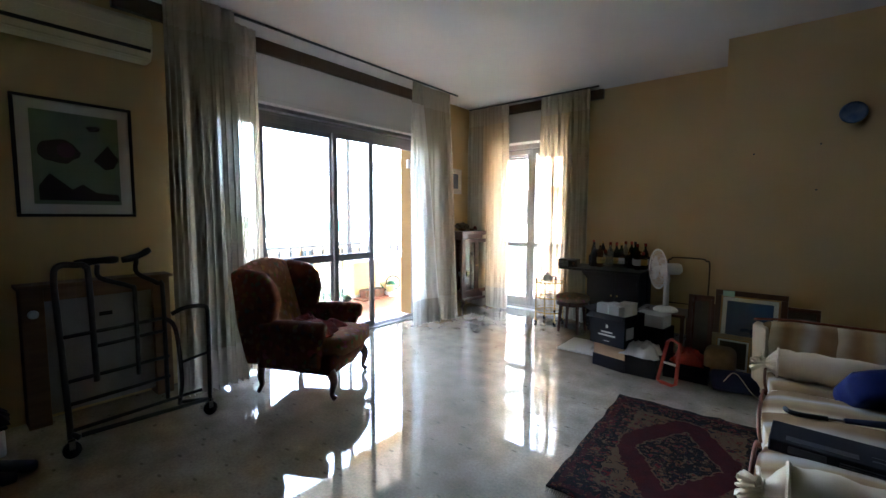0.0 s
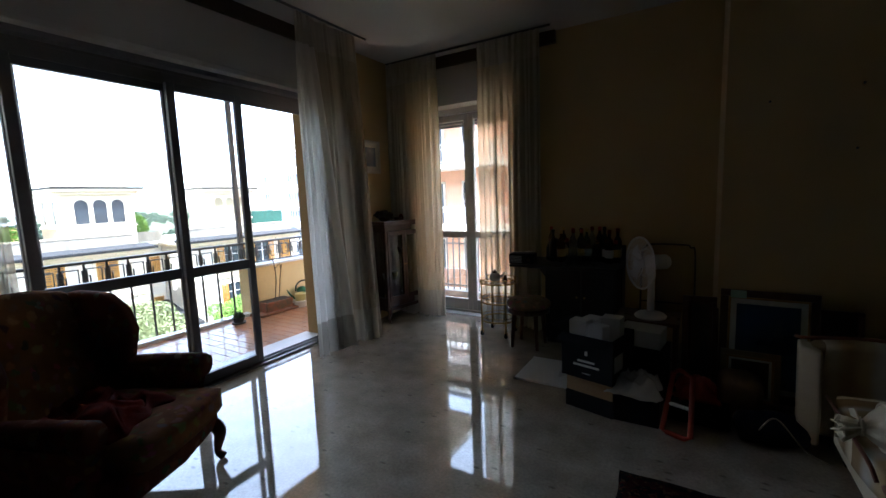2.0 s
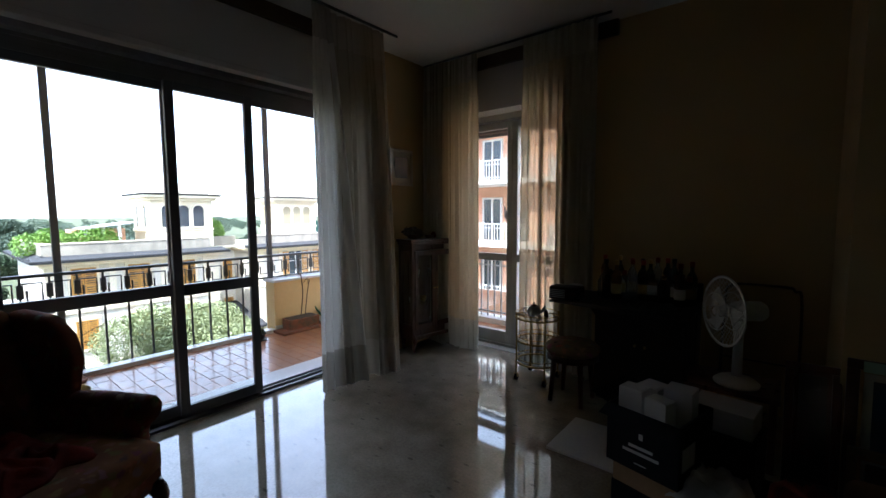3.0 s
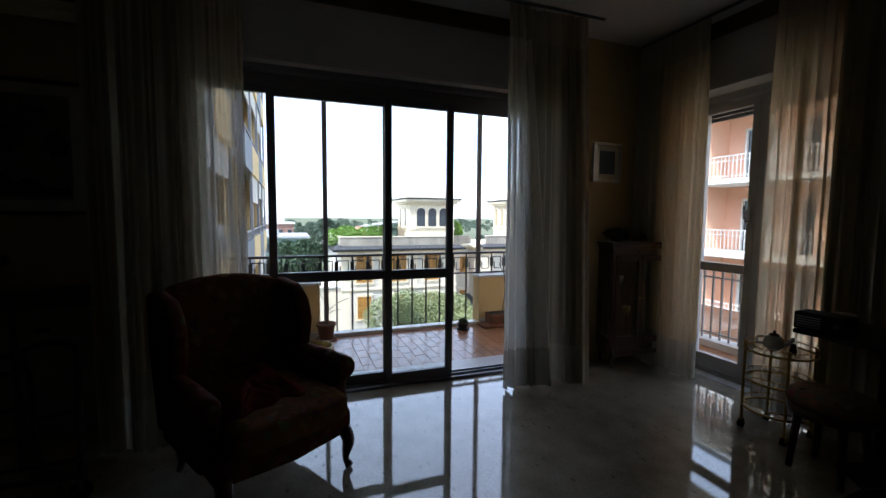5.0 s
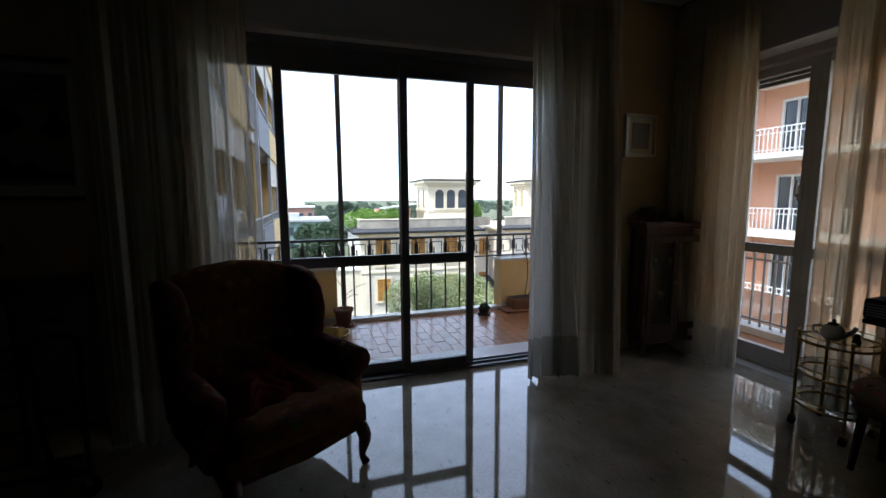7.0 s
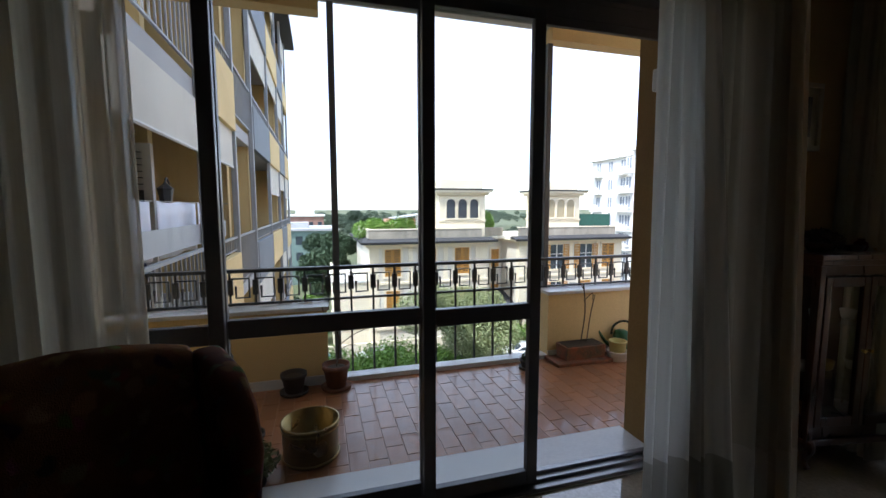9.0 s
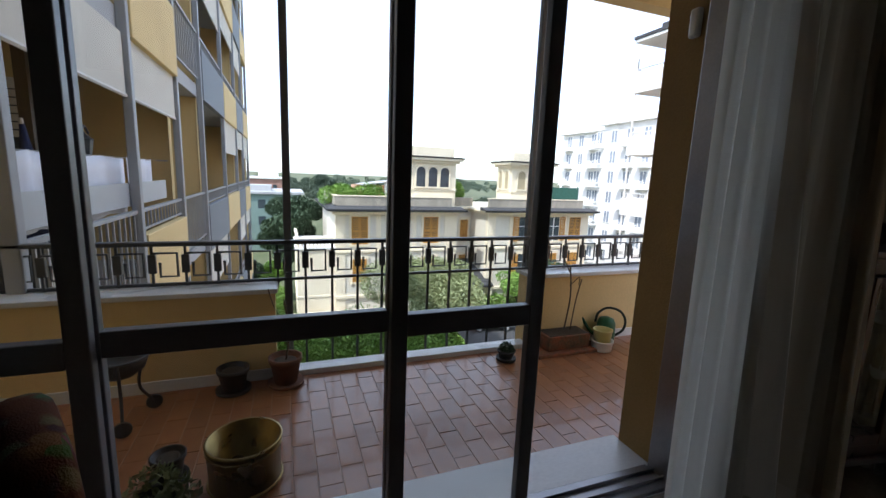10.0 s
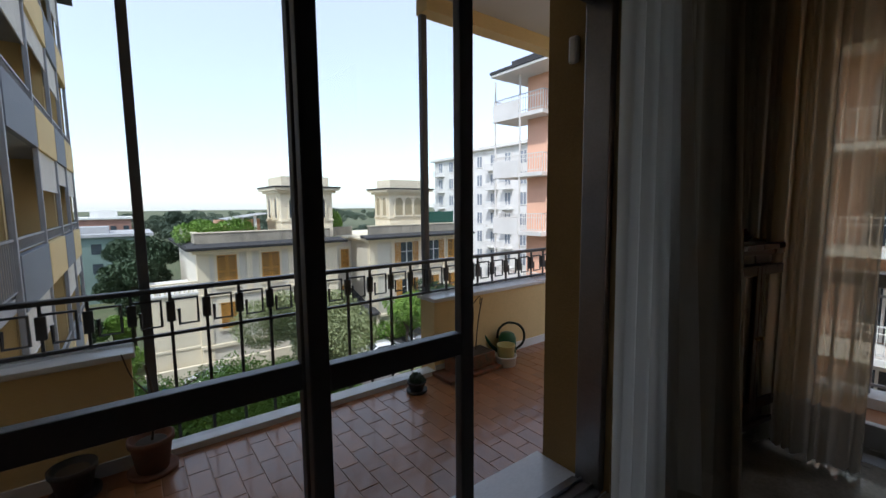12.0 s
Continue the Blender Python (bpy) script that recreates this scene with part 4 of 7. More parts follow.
white = thing("apartment_block", (0, 0, 0), 0, "white apartment block with many small balconies", "building", kind="structure")
part("wall", boxes(((-68, 50, GZ), (-56, 66, 9.5)), ((-56, 48.5, GZ), (-30, 66, 10.0))), M_WHITEPL, white, "white plaster wall")
part("roof", boxes(((-68.6, 49.4, 9.5), (-56, 66.6, 9.9)), ((-56.6, 47.9, 10.0), (-29.4, 66.6, 10.5)), bev=0.05), M_WHITEPL, white)
part("roof_tiles", extrude_poly(B(), [(-50, 52, 10.5), (-36, 52, 10.5), (-38, 56, 11.9), (-48, 56, 11.9)], (0, 6, 0)), M_PINK, white)
for st in range(7):
    z = GZ + 2.2 + 2.95 * st
    for k in range(11):
        x = -66 + 3.1 * k
        y = 50 if x < -57 else 48.5
        w = part("window", boxes(((x - 0.55, y - 0.05, z), (x + 0.55, y + 0.02, z + 1.7))), M_FARPANE, white)
        part("frame", boxes(((x - 0.7, y - 0.09, z - 0.12), (x + 0.7, y - 0.0, z)), ((x - 0.7, y - 0.09, z), (x - 0.55, y, z + 1.8)), ((x + 0.55, y - 0.09, z), (x + 0.7, y, z + 1.8)), ((x - 0.55, y - 0.09, z + 1.7), (x + 0.55, y, z + 1.8)), ((x - 0.05, y - 0.08, z), (x + 0.05, y, z + 1.7))), M_WHITEPL, w)
        if k % 3 != 1:
            bm = boxes(((x - 1.1, y - 1.1, z - 0.75), (x + 1.1, y, z - 0.6)), ((x - 1.1, y - 1.1, z + 0.3), (x + 1.1, y - 1.05, z + 0.36)), *[((x - 1.1 + 0.2 * j, y - 1.09, z - 0.6), (x - 1.06 + 0.2 * j, y - 1.05, z + 0.3)) for j in range(12)])
            part("balcony", bm, M_WHITEPL, white, "small white balcony")

green = thing("low_block", (-82, -2.5, GZ), 0, "low grey-green apartment block among trees", "building", kind="structure")
M_GREENPL = mat("grey-green plaster", (0.20, 0.27, 0.24), (0.16, 0.22, 0.20), 0.4, 0.9)
part("wall", boxes(((-14, -5, 0), (0, 8, 9.8))), M_GREENPL, green)
part("roof", boxes(((-14.5, -5.5, 9.8), (0.5, 8.5, 10.2)), ((-8, -1, 10.2), (-3, 3, 11.2))), M_GREYPL, green)
for st in range(3):
    for k in range(5):
        part("window", boxes(((0.0, -3.9 + 2.4 * k, 1.5 + 2.9 * st), (0.05, -2.7 + 2.4 * k, 3.0 + 2.9 * st)), bev=0.01), M_DARKPANE, green)
brick = thing("far_house", (-150, -4, GZ), 0, "far brick-red house with a pale roof", "building", kind="structure")
part("wall", boxes(((-14, -3.5, 0), (0, 8, 11.0))), mat("faded brick", (0.34, 0.19, 0.15), None, 0.5, 0.9), brick)
part("roof", boxes(((-14.5, -4, 11.0), (0.5, 8.5, 11.6)), ((-8, -1, 11.6), (-3, 5, 13.4)), bev=0.05), M_WHITEPL, brick)
for k in range(4):
    part("window", boxes(((0.0, -2.3 + 2.8 * k, 7.2), (0.06, -1.0 + 2.8 * k, 9.2)), bev=0.01), M_DARKPANE, brick)


# ---- trees and hedges ----
def leaves(blobs, count, size, seed, flat=0.75):
    """Many small leaf faces scattered through uneven clumps: (x, y, z, radius)."""
    rnd = random.Random(seed)
    v, f = [], []
    tot = sum(b[3] ** 2 for b in blobs)
    for bx, by, bz, r in blobs:
        for _ in range(int(count * r * r / tot)):
            d = Vector((rnd.gauss(0, 1), rnd.gauss(0, 1), rnd.gauss(0, 1))).normalized() * r * rnd.uniform(0.72, 1.08)
            c = Vector((bx + d.x, by + d.y, bz + d.z * flat))
            a = Vector((rnd.gauss(0, 1), rnd.gauss(0, 1), rnd.gauss(0, 0.7))).normalized()
            b = a.orthogonal().normalized()
            s = size * rnd.uniform(0.6, 1.3)
            i = len(v)
            v += [c - a * s, c + b * s * 0.5, c + a * s, c - b * s * 0.5]
            f.append((i, i + 1, i + 2, i + 3))
    me = bpy.data.meshes.new("crown")
    me.from_pydata(v, [], f)
    return me


def tree(name, x, y, z, h, r, seed, leafmat, count, size, label, trunk_r=0.18):
    rnd = random.Random(seed)
    t = thing(name, (x, y, z), 0, label, "tree")
    bm = B()
    tube(bm, [(0, 0, -0.2), (0.06 * h * 0.3, 0, h * 0.25), (0.02 * h, 0.03 * h, h * 0.5), (0, 0, h * 0.8)], [trunk_r, trunk_r * 0.8, trunk_r * 0.6, trunk_r * 0.2], 8)
    blobs = []
    for k in range(9):
        a, rr = 2.4 * k + rnd.uniform(-0.4, 0.4), r * rnd.uniform(0.35, 0.8)
        zz = h * rnd.uniform(0.5, 0.9)
        p = (rr * math.cos(a), rr * math.sin(a), zz)
        tube(bm, [(0, 0, h * 0.3 + 0.03 * k), (p[0] * 0.5, p[1] * 0.5, zz * 0.8), p], [trunk_r * 0.4, trunk_r * 0.25, trunk_r * 0.08], 5)
        blobs.append((*p, r * rnd.uniform(0.3, 0.5)))
    blobs.append((0, 0, h * 0.85, r * 0.45))
    part("trunk", bm, M_BARK, t, "", True)
    me = leaves(blobs, count, size, seed)
    me.materials.append(leafmat)
    new("crown", me).parent = t
    return t


tree("olive_tree", -32.0, 13.0, GZ, 7.6, 4.4, 3, M_LEAF_OLIVE, 60000, 0.075, "grey-green olive tree beside the street")
tree("garden_tree", -38.0, 24.5, GZ, 5.0, 2.6, 4, M_LEAF_HEDGE, 9000, 0.10, "small green garden tree by the villa")
tree("garden_tree", -50.0, 1.2, GZ, 4.6, 1.5, 6, M_LEAF_HEDGE, 9000, 0.10, "round yellow-green garden tree behind the annex")
tree("garden_tree", -40.0, 29.5, GZ, 5.5, 2.8, 5, M_LEAF_DARK, 9000, 0.11, "dark green garden tree by the villa")
for k, (x, y, h, r) in enumerate(((-52, 2.6, 9.8, 3.0), (-57, 4.2, 10.8, 3.4), (-64, -8, 8, 4), (-47, -1.5, 5, 2.6), (-72, 3.4, 10.2, 3.2))):
    tree("pine_tree", x, y, GZ, h, r, 20 + k, M_LEAF_DARK, 14000, 0.15, "dark green pine tree beside the villa")
tree("shrub_tree", -3.6, 14.2, GZ, 8.4, 2.6, 31, M_LEAF_HEDGE, 10000, 0.085, "leafy green tree under the small balcony")


def hedge(name, x0, y0, x1, y1, h, seed, count, label, leafmat=M_LEAF_HEDGE, z=GZ):
    rnd = random.Random(seed)
    n = max(3, int(max(x1 - x0, y1 - y0) / 0.9))
    bl = [(x0 + (x1 - x0) * (k % n + rnd.uniform(0, 1)) / n if x1 - x0 > y1 - y0 else rnd.uniform(x0, x1), y0 + (y1 - y0) * (k % n + rnd.uniform(0, 1)) / n if y1 - y0 >= x1 - x0 else rnd.uniform(y0, y1), z + h * rnd.uniform(0.4, 0.75), h * rnd.uniform(0.4, 0.6)) for k in range(n * (2 if x1 - x0 < 3 else 4) if y1 - y0 > x1 - x0 else n * 2)]
    me = leaves(bl, count, 0.10, seed, 1.0)
    me.materials.append(leafmat)
    return tagged(new(name, me), label, "hedge", kind="stuff")


hedge("hedge", -29.8, -5, -26.6, 7.6, 4.3, 41, 110000, "bright green clipped hedge in the garden below")
hedge("hedge", -29.8, 9.2, -27.0, 12.6, 4.0, 45, 34000, "bright green clipped hedge in the garden below")
hedge("shrubs", -47.0, -8, -43.5, 2.4, 2.2, 46, 26000, "mixed green garden shrubs beside the villa")
hedge("hedge", -40.6, 20, -40.3, 34, 1.9, 42, 12000, "green hedge along the villa's wall")
hedge("terrace_plants", VX - 4, 6, VX - 2, 11.5, 1.9, 43, 9000, "potted green plants on the villa's roof terrace", z=-1.7)
hedge("terrace_plants", VX - 8, 19.2, VX - 5, 22.0, 2.2, 44, 8000, "bushy green plants between the two towers", z=-1.7)
for k, (x0, x1, y0, y1, h) in enumerate(((-190, -150, 10, 60, 10.8), (-105, -72, 34, 70, 9.6), (-100, -66, -30, -9, 8.0), (-230, -180, -30, 20, 11.6), (-300, -240, 30, 170, 12.6), (-120, -100, 14, 40, 9.6), (-110, -95, -24, -12, 10.2))):
    rnd = random.Random(60 + k)
    me = leaves([(rnd.uniform(x0, x1), rnd.uniform(y0, y1), GZ + h * rnd.uniform(0.45, 0.88), h * rnd.uniform(0.10, 0.22)) for _ in range(130)], 50000, 0.27, 60 + k)
    me.materials.append(M_LEAF_FAR)
    tagged(new("far_woods", me), "far dark green tree tops", "trees", kind="stuff")
tree("cypress_tree", -140, 14, GZ, 13.8, 4.2, 71, M_LEAF_FAR, 9000, 0.3, "tall far green tree, paled by haze in its colour")

# flowering shrubs under the railing
M_FLOWER = mat("red flower petals", (0.55, 0.05, 0.03), (0.5, 0.2, 0.12), 4.0, 0.7)
me = leaves([(-25.6, 4.0 + k * 0.8, GZ + 1.9, 0.9) for k in range(9)], 260, 0.09, 77)
me.materials.append(M_FLOWER)
tagged(new("flowers", me), "red flowers on the hedge", "flowers", kind="stuff")


# ---- parked cars ----
def car(x, y, rz, paint, label):
    t = thing("car", (x, y, GZ + 0.03), rz, label, "car", "parked cars")
    side = [(-2.1, 0.35), (-2.15, 0.75), (-1.95, 0.98), (-1.2, 1.05), (-0.55, 1.46), (0.75, 1.48), (1.55, 1.0), (2.1, 0.9), (2.15, 0.4)]
    bm = extrude_poly(B(), [(a, -0.82, b) for a, b in side], (0, 1.64, 0))
    bmesh.ops.bevel(bm, geom=list(bm.edges), offset=0.06, segments=2, affect="EDGES")
    part("body", bm, paint, t, "", True)
    for s in (-1, 1):
        part("side_window", extrude_poly(B(), [(-1.05, s * 0.823, 1.06), (-0.5, s * 0.823, 1.38), (0.7, s * 0.823, 1.40), (1.3, s * 0.823, 1.06)], (0, s * 0.006, 0)), M_DARKPANE, t)
        for wx in (-1.3, 1.3):
            w = part("wheel", tube(B(), [(wx, s * 0.66, 0.31), (wx, s * 0.86, 0.31)], 0.31, 16), M_IRON, t)
            part("rim", tube(B(), [(wx, s * 0.855, 0.31), (wx, s * 0.868, 0.31)], 0.19, 14), M_GREYIRON, w)
    part("windscreen", extrude_poly(B(), [(0.80, -0.7, 1.45), (0.80, 0.7, 1.45), (1.50, 0.72, 1.04), (1.50, -0.72, 1.04)], (0.02, 0, 0.03)), M_DARKPANE, t)
    part("rear_window", extrude_poly(B(), [(-0.62, -0.7, 1.42), (-0.62, 0.7, 1.42), (-1.15, 0.72, 1.07), (-1.15, -0.72, 1.07)], (-0.02, 0, 0.03)), M_DARKPANE, t)


P_WHITE = mat("white car paint", (0.75, 0.75, 0.76), (0.7, 0.7, 0.71), 1.0, 0.2, bump=0.0, coat=0.6)
P_SILVER = mat("silver car paint", (0.42, 0.43, 0.45), (0.4, 0.41, 0.42), 1.0, 0.25, metal=0.6, bump=0.0, coat=0.6)
P_BLUE = mat("blue car paint", (0.05, 0.20, 0.42), (0.04, 0.17, 0.38), 1.0, 0.2, bump=0.0, coat=0.6)
car(-36.2, 20.6, 80, P_WHITE, "white parked hatchback car")
car(-38.6, 7.4, 85, P_WHITE, "white parked van-like car beside the wall")
car(-35.6, 13.2, 95, P_SILVER, "silver parked car under the olive tree")
car(-37.6, 2.4, 90, P_BLUE, "blue parked car by the hedge")
car(-37.5, 26.5, 88, P_SILVER, "silver parked car by the villa")

# ---- furniture materials ----
M_BRASS = mat("aged brass", (0.55, 0.38, 0.14), (0.42, 0.27, 0.09), 7.0, 0.3, metal=1.0, bump=0.06)
M_CHROME = mat("chrome", (0.6, 0.6, 0.6), None, 5.0, 0.15, metal=1.0, bump=0.0)
M_BLACKPL = mat("black plastic", (0.010, 0.010, 0.011), None, 8.0, 0.5, bump=0.05)
M_WHITEPLASTIC = mat("off-white plastic", (0.70, 0.69, 0.65), (0.62, 0.61, 0.56), 4.0, 0.4, bump=0.02)
M_ACPL = mat("yellowed appliance plastic", (0.70, 0.62, 0.40), (0.64, 0.56, 0.35), 3.0, 0.45, bump=0.02)
M_REDCLOTH = mat("dark red woven throw", (0.15, 0.012, 0.004), (0.06, 0.006, 0.003), 12.0, 0.9, bump=0.4, bump_scale=200)
M_BLUE = mat("deep blue cotton", (0.005, 0.009, 0.055), (0.004, 0.006, 0.035), 6.0, 0.85, bump=0.2, bump_scale=200)
M_NAVY = mat("navy nylon", (0.012, 0.016, 0.04), None, 6.0, 0.6, bump=0.2)
M_GOLDFRAME = mat("gilded wood", (0.085, 0.042, 0.018), (0.045, 0.02, 0.01), 10.0, 0.4, metal=0.1, bump=0.2)
M_MAT = mat("cream picture mount", (0.66, 0.63, 0.55), None, 2.0, 0.9, bump=0.02, fine=0.03)
M_BLUEART = mat("dark blue painting", (0.03, 0.07, 0.15), (0.015, 0.03, 0.07), 4.0, 0.3, bump=0.05)
M_DARKART = mat("dark brown painting", (0.07, 0.05, 0.03), (0.03, 0.02, 0.015), 8.0, 0.35, bump=0.05)
M_CARTON = mat("brown cardboard", (0.38, 0.25, 0.13), (0.32, 0.20, 0.10), 5.0, 0.85, bump=0.1)
M_BLACKBOX = mat("black printed carton", (0.007, 0.007, 0.010), (0.004, 0.004, 0.006), 4.0, 0.75, bump=0.03)
for m_ in (M_BLACKPL, M_BLACKBOX):
    m_.node_tree.nodes["Principled BSDF"].inputs["Specular IOR Level"].default_value = 0.22
M_PAPER = mat("white paper", (0.52, 0.51, 0.48), (0.44, 0.43, 0.40), 4.0, 0.85, bump=0.03, fine=0.04)
M_TRIM = mat("rust-red woven cord", (0.20, 0.055, 0.025), (0.13, 0.035, 0.016), 30.0, 0.9, bump=0.4)
M_ORANGE = mat("orange plastic", (0.42, 0.038, 0.010), (0.26, 0.022, 0.006), 5.0, 0.55, bump=0.05)
M_FADEDINK = mat("faded grey print", (0.035, 0.035, 0.037), (0.012, 0.012, 0.014), 20.0, 0.6)
M_TIE = mat("dark piping cord", (0.16, 0.06, 0.03), None, 20.0, 0.9)
M_TUBE = mat("dark grey enamelled tube", (0.016, 0.015, 0.016), (0.010, 0.010, 0.011), 8.0, 0.45, metal=0.0, bump=0.03)


def striped(name, cols, width, axis=1):
    """Woven stripes across one axis of the object."""
    m = mat(name, cols[0], cols[1], 6.0, 0.9, bump=0.3, bump_scale=260)
    t = m.node_tree
    p = t.nodes["Principled BSDF"]
    old = p.inputs["Base Color"].links[0].from_socket
    tc, sx, mu, fr, rp, mx = (t.nodes.new("ShaderNode" + k) for k in ("TexCoord", "SeparateXYZ", "Math", "Math", "ValToRGB", "Mix"))
    t.links.new(tc.outputs["Object"], sx.inputs[0])
    mu.operation, fr.operation = "MULTIPLY", "FRACT"
    mu.inputs[1].default_value = 1 / width
    wz, wa = t.nodes.new("ShaderNodeTexNoise"), t.nodes.new("ShaderNodeMath")
    wz.inputs["Scale"].default_value = 4.0
    wa.operation = "MULTIPLY_ADD"
    wa.inputs[1].default_value = 0.08
    t.links.new(tc.outputs["Object"], wz.inputs["Vector"]), t.links.new(wz.outputs["Fac"], wa.inputs[0]), t.links.new(sx.outputs[axis], wa.inputs[2])
    t.links.new(wa.outputs[0], mu.inputs[0]), t.links.new(mu.outputs[0], fr.inputs[0]), t.links.new(fr.outputs[0], rp.inputs[0])
    rp.color_ramp.interpolation = "EASE"
    e = rp.color_ramp.elements
    e[0].position, e[0].color = 0.0, (*cols[0], 1)
    e[1].position, e[1].color = 0.30, (*cols[2], 1)
    for pos, c in ((0.45, cols[1]), (0.62, cols[3]), (0.80, cols[2])):
        n = e.new(pos)
        n.color = (*c, 1)
    mx.data_type, mx.blend_type = "RGBA", "MULTIPLY"
    mx.inputs[0].default_value = 1.0
    gain = t.nodes.new("ShaderNodeBrightContrast")
    gain.inputs["Bright"].default_value = 0.45
    t.links.new(old, gain.inputs[0])
    t.links.new(gain.outputs[0], mx.inputs[6]), t.links.new(rp.outputs[0], mx.inputs[7]), t.links.new(mx.outputs[2], p.inputs["Base Color"])
    return m


SOFA_WEAVE = ((0.66, 0.60, 0.48), (0.36, 0.28, 0.17), (0.26, 0.18, 0.10), (0.44, 0.42, 0.40))
M_SOFA = striped("striped sofa weave", SOFA_WEAVE, 0.40)
M_SOFAARM = striped("striped sofa arm weave", SOFA_WEAVE, 0.40, 0)


def floral(name, c1=(0.26, 0.17, 0.09), c2=(0.16, 0.09, 0.05), bloom=0.4):
    """Tapestry: small blossoms and leaves on a brown ground."""
    m = mat(name, c1, c2, 9.0, 0.95, bump=0.45, bump_scale=260, fine=0.25)
    t = m.node_tree
    p = t.nodes["Principled BSDF"]
    old = p.inputs["Base Color"].links[0].from_socket
    tc, vo, rp, mx = (t.nodes.new("ShaderNode" + k) for k in ("TexCoord", "TexVoronoi", "ValToRGB", "Mix"))
    wn_, wm = t.nodes.new("ShaderNodeTexNoise"), t.nodes.new("ShaderNodeVectorMath")
    wn_.inputs["Scale"].default_value = 16.0
    wm.operation = "MULTIPLY_ADD"
    wm.inputs[1].default_value = (0.09, 0.09, 0.09)
    t.links.new(tc.outputs["Object"], wn_.inputs["Vector"]), t.links.new(wn_.outputs["Color"], wm.inputs[0]), t.links.new(tc.outputs["Object"], wm.inputs[2])
    vo.inputs["Scale"].default_value = 17.0
    t.links.new(wm.outputs[0], vo.inputs["Vector"]), t.links.new(vo.outputs["Distance"], rp.inputs[0])
    rp.color_ramp.elements[0].position, rp.color_ramp.elements[1].position = 0.30, 0.50
    rp.color_ramp.elements[0].color, rp.color_ramp.elements[1].color = (0.85, 0.85, 0.85, 1), (0, 0, 0, 1)
    hs = t.nodes.new("ShaderNodeHueSaturation")
    hs.inputs["Saturation"].default_value, hs.inputs["Value"].default_value = 0.7, bloom
    t.links.new(vo.outputs["Color"], hs.inputs["Color"])
    warm = t.nodes.new("ShaderNodeMix")
    warm.data_type, warm.blend_type = "RGBA", "MULTIPLY"
    warm.inputs[0].default_value = 1.0
    warm.inputs[7].default_value = (1.0, 0.62, 0.36, 1)
    t.links.new(hs.outputs[0], warm.inputs[6])
    mx.data_type = "RGBA"
    t.links.new(rp.outputs[0], mx.inputs[0]), t.links.new(old, mx.inputs[6]), t.links.new(warm.outputs[2], mx.inputs[7]), t.links.new(mx.outputs[2], p.inputs["Base Color"])
    return m


M_FLORAL = floral("floral tapestry", (0.14, 0.048, 0.021), (0.07, 0.02, 0.011), 0.22)
M_FLORAL2 = floral("pale worn floral tapestry", (0.22, 0.11, 0.045), (0.13, 0.055, 0.024), 0.34)


def cushion(bm, a, b, puff=0.03, cuts=8):
    """A stuffed block: a rounded box bulging on its broad faces."""
    a, b = Vector(a), Vector(b)
    c, h = (a + b) / 2, (b - a) / 2
    n = cuts
    grid = {}
    def vert(i, j, k):
        if (i, j, k) not in grid:
            u, v, w = 2 * i / n - 1, 2 * j / n - 1, 2 * k / 4 - 1
            r = (1 - 0.10 * (u * u * v * v))
            q = Vector((u * h.x * r, v * h.y * r, w * (h.z - 0.25 * h.z * max(u * u, v * v) ** 3 + puff * (1 - u * u) * (1 - v * v))))
            grid[(i, j, k)] = bm.verts.new(c + q)
        return grid[(i, j, k)]
    for i in range(n):
        for j in range(n):
            for k in (0, 4):
                bm.faces.new([vert(i, j, k), vert(i + 1, j, k), vert(i + 1, j + 1, k), vert(i, j + 1, k)])
    for i in range(n):
        for k in range(4):
            for j in (0, n):
                bm.faces.new([vert(i, j, k), vert(i + 1, j, k), vert(i + 1, j, k + 1), vert(i, j, k + 1)])
                bm.faces.new([vert(j, i, k), vert(j, i + 1, k), vert(j, i + 1, k + 1), vert(j, i, k + 1)])
    return bm


def rounded(bm, off=0.02, seg=2):
    bmesh.ops.recalc_face_normals(bm, faces=bm.faces)
    sharp = [e for e in bm.edges if len(e.link_faces) == 2 and e.calc_face_angle() > 0.6]
    bmesh.ops.bevel(bm, geom=sharp, offset=off, segments=seg, affect="EDGES", profile=0.5)
    return bm


for m_ in (M_FLORAL, M_FLORAL2, M_REDCLOTH, M_BLUE, M_STRIPE, M_SOFA, M_NAVY):
    m_.node_tree.nodes["Principled BSDF"].inputs["Specular IOR Level"].default_value = 0.12

# ---- wing armchair ----
chair = thing("armchair", (-3.05, 2.095, 0), 29, "wing armchair in worn floral tapestry with a red throw", "armchair")
chair.scale = (0.96, 0.96, 1.0)
part("seat_frame", rounded(extrude_poly(B(), [(-0.36, -0.37, 0.22), (0.33, -0.40, 0.20), (0.38, 0, 0.20), (0.33, 0.40, 0.20), (-0.36, 0.37, 0.22)], (0, 0, 0.15)), 0.03), M_FLORAL, chair, "", True)
part("seat", cushion(B(), (-0.30, -0.34, 0.34), (0.45, 0.34, 0.48), 0.02), M_FLORAL2, chair, "", True)
back = [(-0.28, 0.36), (-0.34, 0.60), (-0.43, 0.92), (-0.47, 1.04), (-0.53, 1.05), (-0.56, 1.00), (-0.50, 0.60), (-0.44, 0.24), (-0.34, 0.24)]
bm = B()
cols = [-0.34, -0.26, -0.15, 0, 0.15, 0.26, 0.34]
rows_ = []
for y in cols:
    lift = 0.055 * (1 - (y / 0.34) ** 2)
    rows_.append([bm.verts.new((x + (0.03 * (1 - (y / 0.34) ** 2) if k < 3 else 0), y, z + (lift if z > 0.9 else 0))) for k, (x, z) in enumerate(back)])
